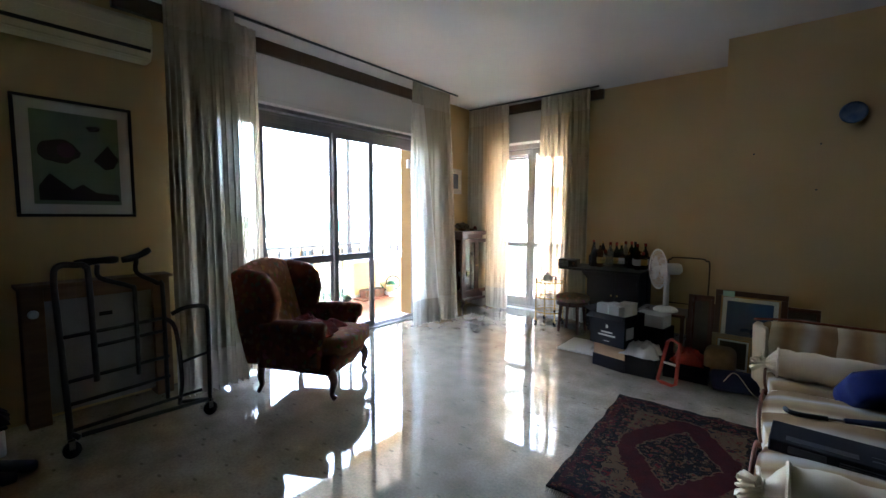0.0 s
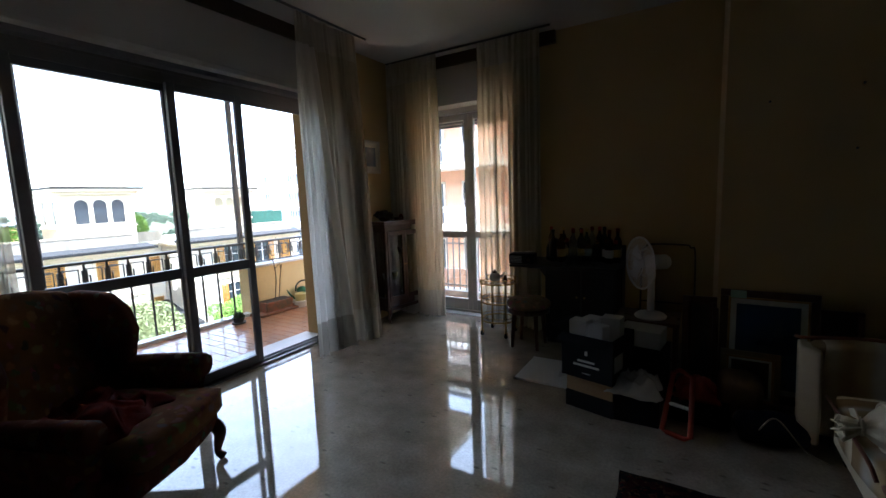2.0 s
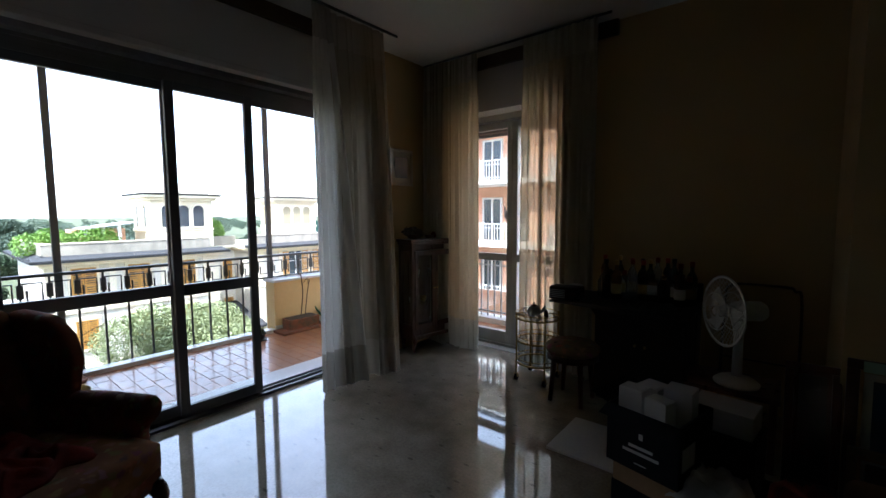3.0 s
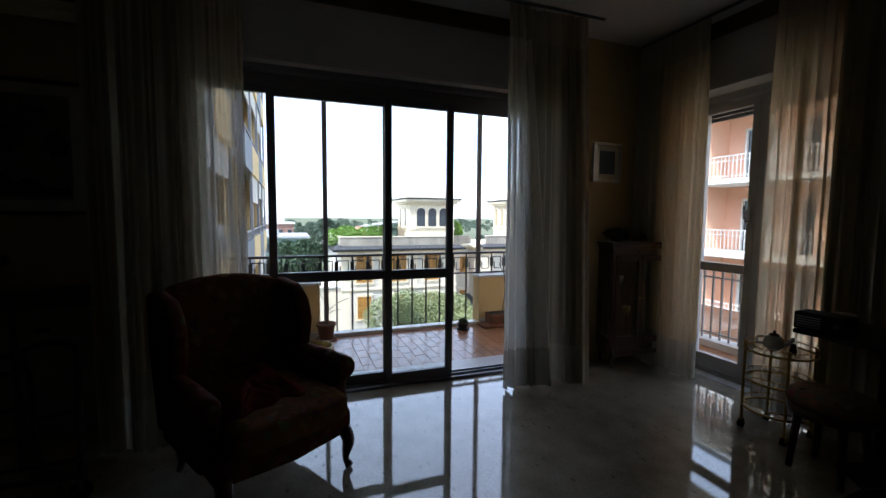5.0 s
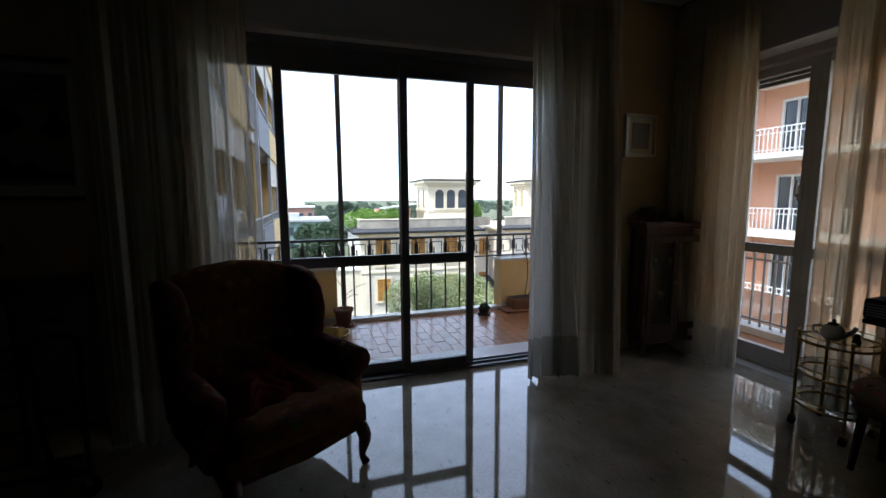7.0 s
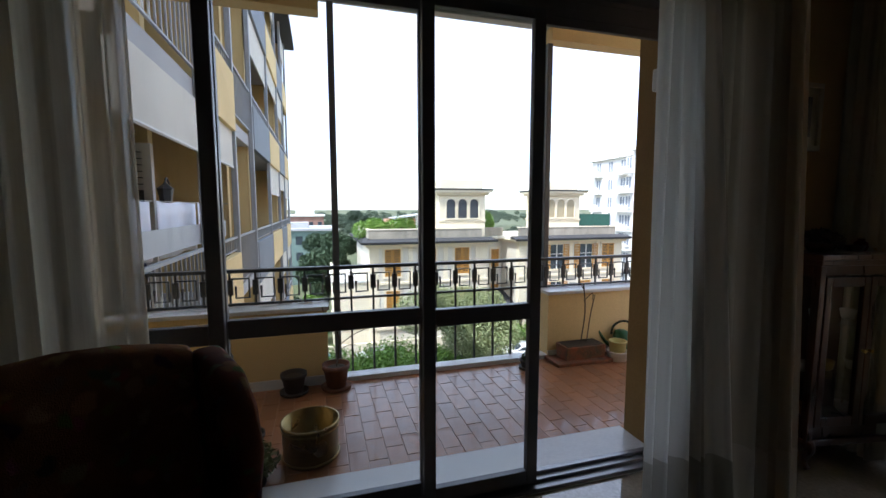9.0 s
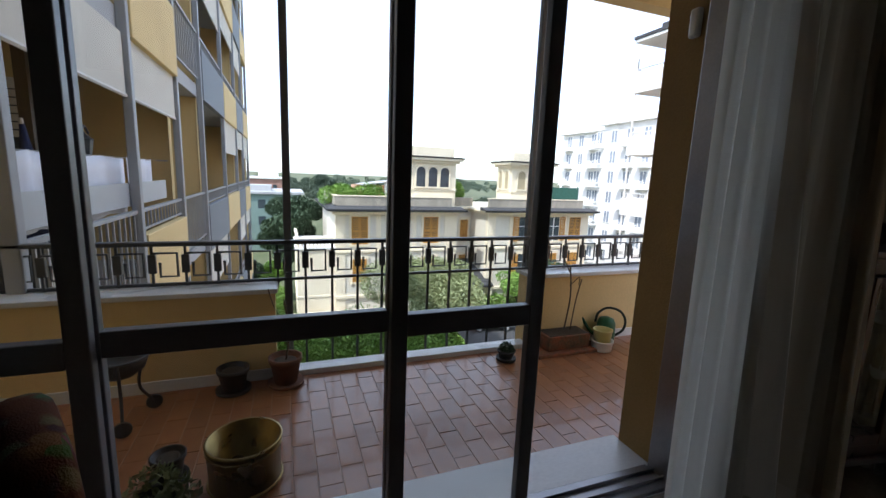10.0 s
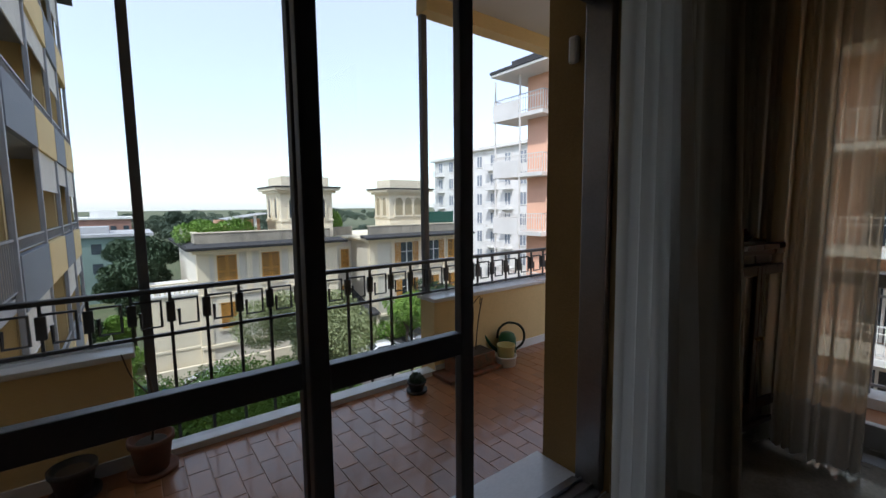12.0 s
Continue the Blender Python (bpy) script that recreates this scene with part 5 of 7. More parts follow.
for a_, b_ in zip(rows_, rows_[1:]):
    for k in range(len(back)):
        j = (k + 1) % len(back)
        bm.faces.new((a_[k], b_[k], b_[j], a_[j]))
bm.faces.new(rows_[0]), bm.faces.new(rows_[-1][::-1])
part("backrest", rounded(bm, 0.02), M_FLORAL2, chair, "", True)
wing_out = [(-0.55, 1.02), (-0.46, 1.045), (-0.26, 1.02), (-0.16, 0.93), (-0.12, 0.80), (-0.15, 0.67), (-0.17, 0.58), (-0.20, 0.30), (-0.42, 0.26), (-0.50, 0.58)]
for s in (-1, 1):
    part("wing", rounded(extrude_poly(B(), [(x, s * 0.33, z) for x, z in wing_out], (0, s * 0.10, 0)), 0.035, 3), M_FLORAL, chair, "", True)
    arm = [(-0.30, 0.25), (-0.30, 0.60), (-0.10, 0.605), (0.12, 0.60), (0.24, 0.585), (0.27, 0.56), (0.27, 0.50), (0.24, 0.46), (0.25, 0.25)]
    part("arm", rounded(extrude_poly(B(), [(x, s * 0.32, z) for x, z in arm], (0, s * 0.12, 0)), 0.04, 3), M_FLORAL, chair, "", True)
    part("arm_roll", tube(B(), [(-0.28, s * 0.39, 0.585), (0.0, s * 0.395, 0.585), (0.26, s * 0.40, 0.57), (0.285, s * 0.40, 0.568)], [0.05, 0.062, 0.072, 0.06], 12), M_FLORAL, chair, "", True)
    part("leg", tube(B(), smooth_pts([(0.31, s * 0.35, 0.23), (0.345, s * 0.36, 0.17), (0.33, s * 0.355, 0.09), (0.325, s * 0.355, 0.045), (0.36, s * 0.36, 0.012)], 4), [0.042] * 3 + [0.04, 0.038, 0.036, 0.033, 0.03, 0.026, 0.023, 0.021, 0.02, 0.02, 0.021, 0.023, 0.025, 0.02], 8), M_DARKWOOD, chair, "dark turned cabriole leg", True)
    part("leg", tube(B(), smooth_pts([(-0.33, s * 0.33, 0.26), (-0.345, s * 0.33, 0.15), (-0.335, s * 0.33, 0.08), (-0.37, s * 0.335, 0.01)], 4), [0.035, 0.035, 0.034, 0.033, 0.032, 0.03, 0.028, 0.026, 0.024, 0.022, 0.02, 0.02, 0.02], 8), M_DARKWOOD, chair, "dark turned leg", True)


def crumple(bm, a, b, h, seed, n=16):
    """A rumpled cloth lying over a patch between a and b."""
    rnd = Vector((seed * 3.1, seed * 1.7, 0))
    g = [[None] * (n + 1) for _ in range(n + 1)]
    for i in range(n + 1):
        for j in range(n + 1):
            u, v = i / n, j / n
            w_ = noise.noise(Vector((u * 3, v * 3, 4)) + rnd)
            d = 0.7 * noise.noise(Vector((u * 3, v * 3, 0)) + rnd) + 0.55 * abs(math.sin(15 * u + 7 * v + 7 * w_)) - 0.25 + 0.3 * noise.noise(Vector((u * 13, v * 9, 1)) + rnd)
            e = min(1, 5 * min(u, 1 - u, v, 1 - v))
            g[i][j] = bm.verts.new((a[0] + (b[0] - a[0]) * u + 0.05 * noise.noise(Vector((v * 5, u * 2, 3)) + rnd), a[1] + (b[1] - a[1]) * v + 0.05 * noise.noise(Vector((u * 5, v * 2, 7)) + rnd), a[2] + (b[2] - a[2]) * u + e * (h * 0.55 + h * 0.6 * d) + 0.012))
    for i in range(n):
        for j in range(n):
            bm.faces.new((g[i][j], g[i + 1][j], g[i + 1][j + 1], g[i][j + 1]))
    return bm


throw = solid("throw", crumple(B(), (-0.24, -0.32, 0.50), (0.24, 0.14, 0.485), 0.11, 5, 44), M_REDCLOTH, "crumpled dark red throw lying on the armchair seat", "throw", shade=True)
throw.matrix_world = pose(-3.05, 2.095, -0.002, 0, 0, 29)
throw.modifiers.new("thick", "SOLIDIFY").thickness = 0.012

# ---- display cabinet ----
cab = thing("display_cabinet", (-3.94, 5.19, 0), -10, "dark mahogany glazed display cabinet on short cabriole legs", "cabinet")
D, W = 0.25, 0.63
cab.scale = (1, 1, 1.03)
part("top", boxes(((-0.0, -0.03, 1.175), (D + 0.03, W + 0.03, 1.205)), ((0, -0.015, 1.145), (D + 0.015, W + 0.015, 1.175)), bev=0.006), M_DARKWOOD, cab)
for nm, a_, b_ in (("back_panel", (0, 0, 0.18), (0.02, W, 1.145)), ("stile", (0.02, 0, 0.18), (0.055, 0.03, 1.145)), ("stile", (D - 0.045, 0, 0.18), (D, 0.035, 1.145)), ("stile", (D - 0.045, W - 0.035, 0.18), (D, W, 1.145)), ("side_panel", (0.02, W - 0.03, 0.18), (D - 0.045, W, 1.145)), ("bottom_board", (0.02, 0.03, 0.18), (D - 0.024, W - 0.03, 0.25)), ("top_board", (0.02, 0.03, 1.09), (D - 0.024, W - 0.03, 1.145)), ("side_rail", (0.055, 0.0, 0.18), (D - 0.045, 0.03, 0.30)), ("side_rail", (0.055, 0.0, 1.08), (D - 0.045, 0.03, 1.145))):
    part(nm, boxes((a_, b_), bev=0.004), M_DARKWOOD, cab)
part("side_pane", boxes(((0.055, 0.012, 0.30), (D - 0.045, 0.017, 1.08))), M_GLASS, cab)
for z in (0.50, 0.80):
    part("glass_shelf", boxes(((0.02, 0.03, z), (D - 0.05, W - 0.03, z + 0.007))), M_GLASS, cab)
for k in range(2):
    y0 = 0.037 + k * (W / 2 - 0.037)
    y1 = y0 + W / 2 - 0.039
    d = part("door", boxes(((D - 0.022, y0, 0.255), (D + 0.004, y0 + 0.04, 1.085)), ((D - 0.022, y1 - 0.04, 0.255), (D + 0.004, y1, 1.085)), ((D - 0.022, y0 + 0.04, 0.255), (D + 0.003, y1 - 0.04, 0.31)), ((D - 0.022, y0 + 0.04, 1.03), (D + 0.003, y1 - 0.04, 1.085)), bev=0.004), M_DARKWOOD, cab)
    part("pane", boxes(((D - 0.012, y0 + 0.04, 0.31), (D - 0.008, y1 - 0.04, 1.03))), M_GLASS, d)
    part("door_knob", tube(B(), [(D + 0.004, y1 - 0.02 if k == 0 else y0 + 0.02, 0.68), (D + 0.025, y1 - 0.02 if k == 0 else y0 + 0.02, 0.68)], [0.006, 0.010], 8), M_BRASS, d)
part("apron", boxes(((0.01, 0.005, 0.14), (D - 0.004, W - 0.005, 0.18)), bev=0.008), M_DARKWOOD, cab)
for x in (0.03, D - 0.03):
    for y in (0.035, W - 0.035):
        sx = 1 if x > 0.2 else 0
        part("leg", tube(B(), smooth_pts([(x, y, 0.165), (x + 0.02 * sx, y, 0.12), (x - 0.005, y, 0.05), (x + 0.02 * sx, y, 0.008)], 4), [0.034, 0.034, 0.033, 0.03, 0.027, 0.023, 0.02, 0.017, 0.015, 0.014, 0.014, 0.016, 0.018], 8), M_DARKWOOD, cab, "", True)

# ---- tea trolley ----
cart = thing("tea_trolley", (-2.355, 5.385, 0), 0, "small round brass tea trolley with three tiers", "trolley")
for z, r in ((0.16, 0.19), (0.36, 0.19), (0.57, 0.20)):
    t_ = part("tray", lathe(B(), [(r - 0.01, 0), (r, 0.004), (r, 0.010), (r - 0.01, 0.012)], (0, 0, z), 24), M_GLASS, cart, "round glass tray")
    part("rim", tube(B(), [(r * math.cos(a), r * math.sin(a), z + 0.006) for a in (2 * math.pi * k / 28 for k in range(28))], 0.009, 6, True), M_BRASS, t_)
    part("gallery", tube(B(), [(r * math.cos(a), r * math.sin(a), z + 0.045) for a in (2 * math.pi * k / 28 for k in range(28))], 0.004, 5, True), M_BRASS, t_)
for k in range(4):
    a = math.pi / 4 + k * math.pi / 2
    c, s = math.cos(a) * 0.195, math.sin(a) * 0.195
    u = part("upright", tube(B(), [(c, s, 0.06), (c, s, 0.60), (c, s, 0.625)], [0.009, 0.009, 0.012], 8), M_BRASS, cart)
    part("castor", tube(B(), [(c - 0.01, s, 0.028), (c + 0.01, s, 0.028)], 0.028, 12), M_BLACKPL, u)
    part("fork", boxes(((c - 0.014, s - 0.012, 0.03), (c - 0.010, s + 0.012, 0.065)), ((c + 0.010, s - 0.012, 0.03), (c + 0.014, s + 0.012, 0.065)), ((c - 0.014, s - 0.012, 0.058), (c + 0.014, s + 0.012, 0.065))), M_BRASS, u)
pot = thing("teapot", (-2.385, 5.365, 0.583), 30, "white porcelain teapot with a dark lid", "teapot")
part("body", lathe(B(), [(0.03, 0), (0.055, 0.02), (0.06, 0.05), (0.045, 0.085), (0.03, 0.095)], seg=18), M_WHITEPLASTIC, pot, "", True)
part("lid", lathe(B(), [(0.032, 0.095), (0.028, 0.105), (0.008, 0.112), (0.012, 0.125), (0.004, 0.13)], seg=14), M_DARKWOOD, pot, "", True)
part("spout", tube(B(), smooth_pts([(0.05, 0, 0.04), (0.085, 0, 0.06), (0.10, 0, 0.095)], 4), [0.016] * 5 + [0.011] * 4, 8), M_WHITEPLASTIC, pot, "", True)
part("handle", tube(B(), smooth_pts([(-0.05, 0, 0.08), (-0.09, 0, 0.075), (-0.085, 0, 0.035), (-0.052, 0, 0.025)], 4), 0.006, 6), M_WHITEPLASTIC, pot, "", True)
solid("salt_shaker", lathe(B(), [(0.018, 0), (0.022, 0.03), (0.014, 0.055), (0.016, 0.07), (0.005, 0.078)], (-2.255, 5.345, 0.583), 12), M_DARKWOOD, "small dark turned shaker on the trolley", "shaker", shade=True)

# ---- stool ----
stool = thing("stool", (-1.94, 5.17, 0), 0, "round wooden stool with a floral padded seat", "stool")
part("seat", lathe(B(), [(0.20, 0.40), (0.215, 0.42), (0.215, 0.445), (0.19, 0.47), (0.10, 0.482), (0.02, 0.485)], seg=24), floral("pale floral needlework"), stool, "padded floral seat", True)
part("apron", lathe(B(), [(0.19, 0.345), (0.205, 0.35), (0.205, 0.395), (0.19, 0.40)], seg=24), M_DARKWOOD, stool, "", True)
for k in range(4):
    a = math.pi / 4 + k * math.pi / 2
    part("leg", tube(B(), [(0.15 * math.cos(a), 0.15 * math.sin(a), 0.36), (0.165 * math.cos(a), 0.165 * math.sin(a), 0.18), (0.18 * math.cos(a), 0.18 * math.sin(a), 0.0)], [0.024, 0.02, 0.016], 8), M_DARKWOOD, stool)

# ---- bar cabinet ----
bar = thing("bar_cabinet", (-1.86, 4.93, 0), 0, "dark wooden bar cabinet crowded with bottles", "cabinet")
bar.scale = (0.80, 1, 1)
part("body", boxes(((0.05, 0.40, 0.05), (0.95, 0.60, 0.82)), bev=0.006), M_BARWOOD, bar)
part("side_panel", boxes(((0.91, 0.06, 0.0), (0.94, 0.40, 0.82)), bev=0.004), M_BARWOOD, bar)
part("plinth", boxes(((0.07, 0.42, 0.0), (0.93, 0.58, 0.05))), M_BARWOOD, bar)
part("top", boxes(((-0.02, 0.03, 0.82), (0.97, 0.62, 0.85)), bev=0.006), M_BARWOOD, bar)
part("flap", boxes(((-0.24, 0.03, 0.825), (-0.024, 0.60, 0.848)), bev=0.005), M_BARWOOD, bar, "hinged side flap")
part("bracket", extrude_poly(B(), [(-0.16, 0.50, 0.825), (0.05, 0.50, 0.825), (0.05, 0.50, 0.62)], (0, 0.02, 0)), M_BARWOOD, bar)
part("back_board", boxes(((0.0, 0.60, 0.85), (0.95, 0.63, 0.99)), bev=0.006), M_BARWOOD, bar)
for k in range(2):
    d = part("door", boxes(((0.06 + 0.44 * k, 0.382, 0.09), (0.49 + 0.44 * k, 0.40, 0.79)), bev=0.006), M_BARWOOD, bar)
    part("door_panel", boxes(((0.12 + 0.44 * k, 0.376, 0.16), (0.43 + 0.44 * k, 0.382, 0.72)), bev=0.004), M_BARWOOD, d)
    part("door_knob", tube(B(), [(0.45 + 0.09 * k, 0.38, 0.5), (0.45 + 0.09 * k, 0.355, 0.5)], [0.007, 0.012], 8), M_BRASS, d)


def tinted(name, col):
    m = bpy.data.materials.new(name)
    m.use_nodes = True
    p = m.node_tree.nodes["Principled BSDF"]
    p.inputs["Base Color"].default_value, p.inputs["Roughness"].default_value = (*col, 1), 0.06
    p.inputs["Transmission Weight"].default_value, p.inputs["IOR"].default_value = 0.75, 1.45
    return m


G_GREEN, G_BROWN, G_CLEAR, G_AMBER, G_DARK = tinted("green bottle glass", (0.02, 0.10, 0.04)), tinted("brown bottle glass", (0.05, 0.018, 0.006)), tinted("clear bottle glass", (0.75, 0.78, 0.76)), tinted("amber liqueur", (0.35, 0.14, 0.02)), tinted("black bottle glass", (0.008, 0.01, 0.008))
CAPS = [M_ORANGE, M_BLACKPL, M_BRASS, M_REDCLOTH]
rnd = random.Random(12)
SHAPES = {"wine": [(0.035, 0), (0.037, 0.01), (0.037, 0.18), (0.03, 0.205), (0.014, 0.235), (0.013, 0.29), (0.015, 0.295), (0.014, 0.30)],
          "squat": [(0.045, 0), (0.048, 0.01), (0.048, 0.12), (0.03, 0.15), (0.014, 0.17), (0.014, 0.20)],
          "tall": [(0.03, 0), (0.032, 0.01), (0.032, 0.21), (0.024, 0.24), (0.013, 0.26), (0.013, 0.315)]}
k = 0
for row, (y, n) in enumerate(((5.46, 12), (5.37, 9), (5.27, 5))):
    for i in range(n):
        x = -1.82 + 0.68 * (i + 0.5 + rnd.uniform(-0.25, 0.25)) / n
        if row == 2 and -1.62 < x < -1.25:
            continue
        sh = rnd.choice(list(SHAPES))
        g, gn = rnd.choice(((G_GREEN, "green"), (G_DARK, "black"), (G_BROWN, "brown"), (G_CLEAR, "clear"), (G_AMBER, "amber"), (G_DARK, "black")))
        b_ = thing("bottle", (x, y + rnd.uniform(-0.015, 0.015), 0.85), rnd.uniform(0, 360), gn + " glass liquor bottle standing on the bar cabinet", "bottle", "bottles on the bar")
        pr = SHAPES[sh]
        part("glass", lathe(B(), pr, seg=14), g, b_, "", True)
        hh = pr[-1][1]
        part("cap", lathe(B(), [(0.0155, hh - 0.03), (0.0165, hh - 0.025), (0.0165, hh + 0.006), (0.006, hh + 0.008)], seg=12), CAPS[k % 4], b_)
        if k % 3:
            part("label", lathe(B(), [(pr[2][0] + 0.0006, 0.05), (pr[2][0] + 0.0008, 0.052), (pr[2][0] + 0.0008, 0.12), (pr[2][0] + 0.0006, 0.122)], seg=14), M_PAPER if k % 2 else M_BRASS, b_)
        k += 1
for i in range(7):
    g_ = solid("drinking_glass", lathe(B(), [(0.024, 0), (0.026, 0.004), (0.032, 0.10), (0.033, 0.105), (0.0305, 0.105), (0.024, 0.008), (0.002, 0.006)], (-1.52 + 0.075 * (i % 4), 5.10 + 0.08 * (i // 4), 0.852), 16), M_GLASS, "clear drinking glass on the bar cabinet", "glass", "glasses on the bar", shade=True)
rad = thing("radio", (-2.07, 4.99, 0.848), 3, "black table radio on the cabinet's flap", "radio")
part("case", boxes(((0, 0, 0), (0.24, 0.14, 0.10)), bev=0.012), M_BLACKPL, rad)
part("speaker_grille", boxes(*[((0.015, -0.002, 0.015 + 0.014 * j), (0.13, 0.004, 0.022 + 0.014 * j)) for j in range(5)]), M_GREYIRON, rad)
part("knob", tube(B(), [(0.2, 0.002, 0.05), (0.2, -0.014, 0.05)], 0.017, 12), M_CHROME, rad)
solid("paper_roll", lathe(B(), [(0.05, 0), (0.052, 0.004), (0.052, 0.09), (0.02, 0.092)], (-1.94, 5.22, 0.848), 18), M_PAPER, "white paper roll beside the radio", "paper roll")

# ---- fan on a dark crate ----
crate = thing("side_table", (-0.86, 5.10, 0), 0, "low dark wooden side table under the fan", "table")
part("tabletop", boxes(((-0.24, -0.2, 0.42), (0.24, 0.2, 0.45)), bev=0.005), M_DARKWOOD, crate)
part("shelf", boxes(((-0.22, -0.18, 0.14), (0.22, 0.18, 0.16))), M_DARKWOOD, crate)
for x in (-0.21, 0.21):
    for y in (-0.17, 0.17):
        part("leg", boxes(((x - 0.018, y - 0.018, 0), (x + 0.018, y + 0.018, 0.42)), bev=0.003), M_DARKWOOD, crate)
fan = thing("desk_fan", (-0.84, 5.06, 0.45), 216, "white plastic desk fan turned aside, at rest", "fan")
part("base", lathe(B(), [(0.12, 0), (0.125, 0.012), (0.10, 0.035), (0.05, 0.05), (0.03, 0.055)], seg=22), M_WHITEPLASTIC, fan, "", True)
part("pole", tube(B(), [(0, 0, 0.05), (0, 0, 0.30), (0, 0, 0.36), (0, 0, 0.42)], [0.03, 0.026, 0.035, 0.02], 12), M_WHITEPLASTIC, fan, "", True)
part("motor", tube(B(), [(-0.14, 0, 0.46), (-0.12, 0, 0.46), (0.02, 0, 0.46), (0.05, 0, 0.46)], [0.05, 0.062, 0.062, 0.045], 16), M_WHITEPLASTIC, fan, "", True)
cage = B()
R = 0.21
for xx, r in ((0.10, R), (0.05, R * 0.55), (0.145, R * 0.55), (0.10, R * 1.02)):
    tube(cage, [(xx, r * math.cos(a), 0.46 + r * math.sin(a)) for a in (2 * math.pi * j / 30 for j in range(30))], 0.004 if r < R else 0.007, 5, True)
for j in range(36):
    a = 2 * math.pi * j / 36
    for s in (-1, 1):
        tube(cage, [(0.10 + s * 0.055, 0.03 * math.cos(a), 0.46 + 0.03 * math.sin(a)), (0.10 + s * 0.045, R * 0.6 * math.cos(a), 0.46 + R * 0.6 * math.sin(a)), (0.10, R * math.cos(a), 0.46 + R * math.sin(a))], 0.0018, 4)
part("cage", cage, M_WHITEPLASTIC, fan, "white wire cage")
for j in range(3):
    a0 = 2 * math.pi * j / 3
    ring = [(0.10 + (0.02 if q % 2 else -0.02), rr * math.cos(a0 + da), 0.46 + rr * math.sin(a0 + da)) for q, (rr, da) in enumerate(((0.03, -0.3), (0.15, -0.45), (0.165, 0.1), (0.12, 0.45), (0.03, 0.4)))]
    part("blade", extrude_poly(B(), ring, (0.004, 0, 0)), M_WHITEPLASTIC, fan)
part("hub", tube(B(), [(0.05, 0, 0.46), (0.14, 0, 0.46), (0.155, 0, 0.46)], [0.035, 0.035, 0.02], 14), M_WHITEPLASTIC, fan)

# ---- sofa ----
sofa = thing("sofa", (0.12, 1.72, 0), 0, "cream striped sofa with bolsters, piled with things", "sofa")
part("base", boxes(((0.02, 0.02, 0.08), (0.95, 2.46, 0.25)), bev=0.03), M_STRIPE, sofa)
for k in range(3):
    y = 0.05 + 0.80 * k
    seat_ = part("seat_cushion", cushion(B(), (-0.03, y, 0.22), (0.80, y + 0.79, 0.405), 0.03, 28), M_SOFA, sofa, "striped seat cushion", True)
    for v in seat_.data.vertices:
        if v.co.z > 0.33:
            v.co.z += 0.012 * noise.noise(Vector((v.co.x * 2.2, v.co.y * 9, k))) + 0.008 * noise.noise(Vector((v.co.x * 5, v.co.y * 20, 7)))
    part("piping", tube(B(), smooth_pts([(-0.02, y + 0.74, 0.35), (-0.035, y + 0.70, 0.385), (-0.04, y + 0.4, 0.392), (-0.035, y + 0.1, 0.385), (-0.02, y + 0.04, 0.33)], 6), 0.009, 6), M_TIE, sofa, "dark cord piping", True)
part("back", boxes(((0.80, 0.0, 0.28), (1.02, 2.50, 0.80)), bev=0.06), M_SOFA, sofa)
arm_pts = [(-0.08, 0.10), (-0.10, 0.55), (-0.08, 0.625), (0.10, 0.65), (0.50, 0.645), (1.0, 0.65), (1.0, 0.10)]
part("arm", rounded(extrude_poly(B(), [(x, 2.47, z) for x, z in arm_pts], (0, 0.13, 0)), 0.035, 3), M_SOFAARM, sofa, "", True)
part("arm_front", rounded(extrude_poly(B(), [(-0.135, 2.46, 0.06), (-0.15, 2.455, 0.62), (-0.05, 2.41, 0.60), (-0.04, 2.415, 0.06)], (0.02, 0.16, 0)), 0.02, 3), M_STRIPE, sofa, "cream padded arm front", True)
part("arm_trim", tube(B(), smooth_pts([(-0.14, 2.60, 0.63), (-0.10, 2.52, 0.65), (0.10, 2.54, 0.665), (0.5, 2.54, 0.665), (1.0, 2.54, 0.665)], 6), 0.010, 6), M_TRIM, sofa, "rust-red cord along the arm", True)
part("arm", boxes(((0.0, -0.12, 0.10), (1.0, 0.02, 0.46)), bev=0.05), M_STRIPE, sofa)
for x in (0.08, 0.9):
    for y in (0.02, 2.4):
        part("leg", lathe(B(), [(0.02, 0), (0.028, 0.02), (0.03, 0.10), (0.02, 0.105)], (x, y, 0), 10), M_DARKWOOD, sofa)


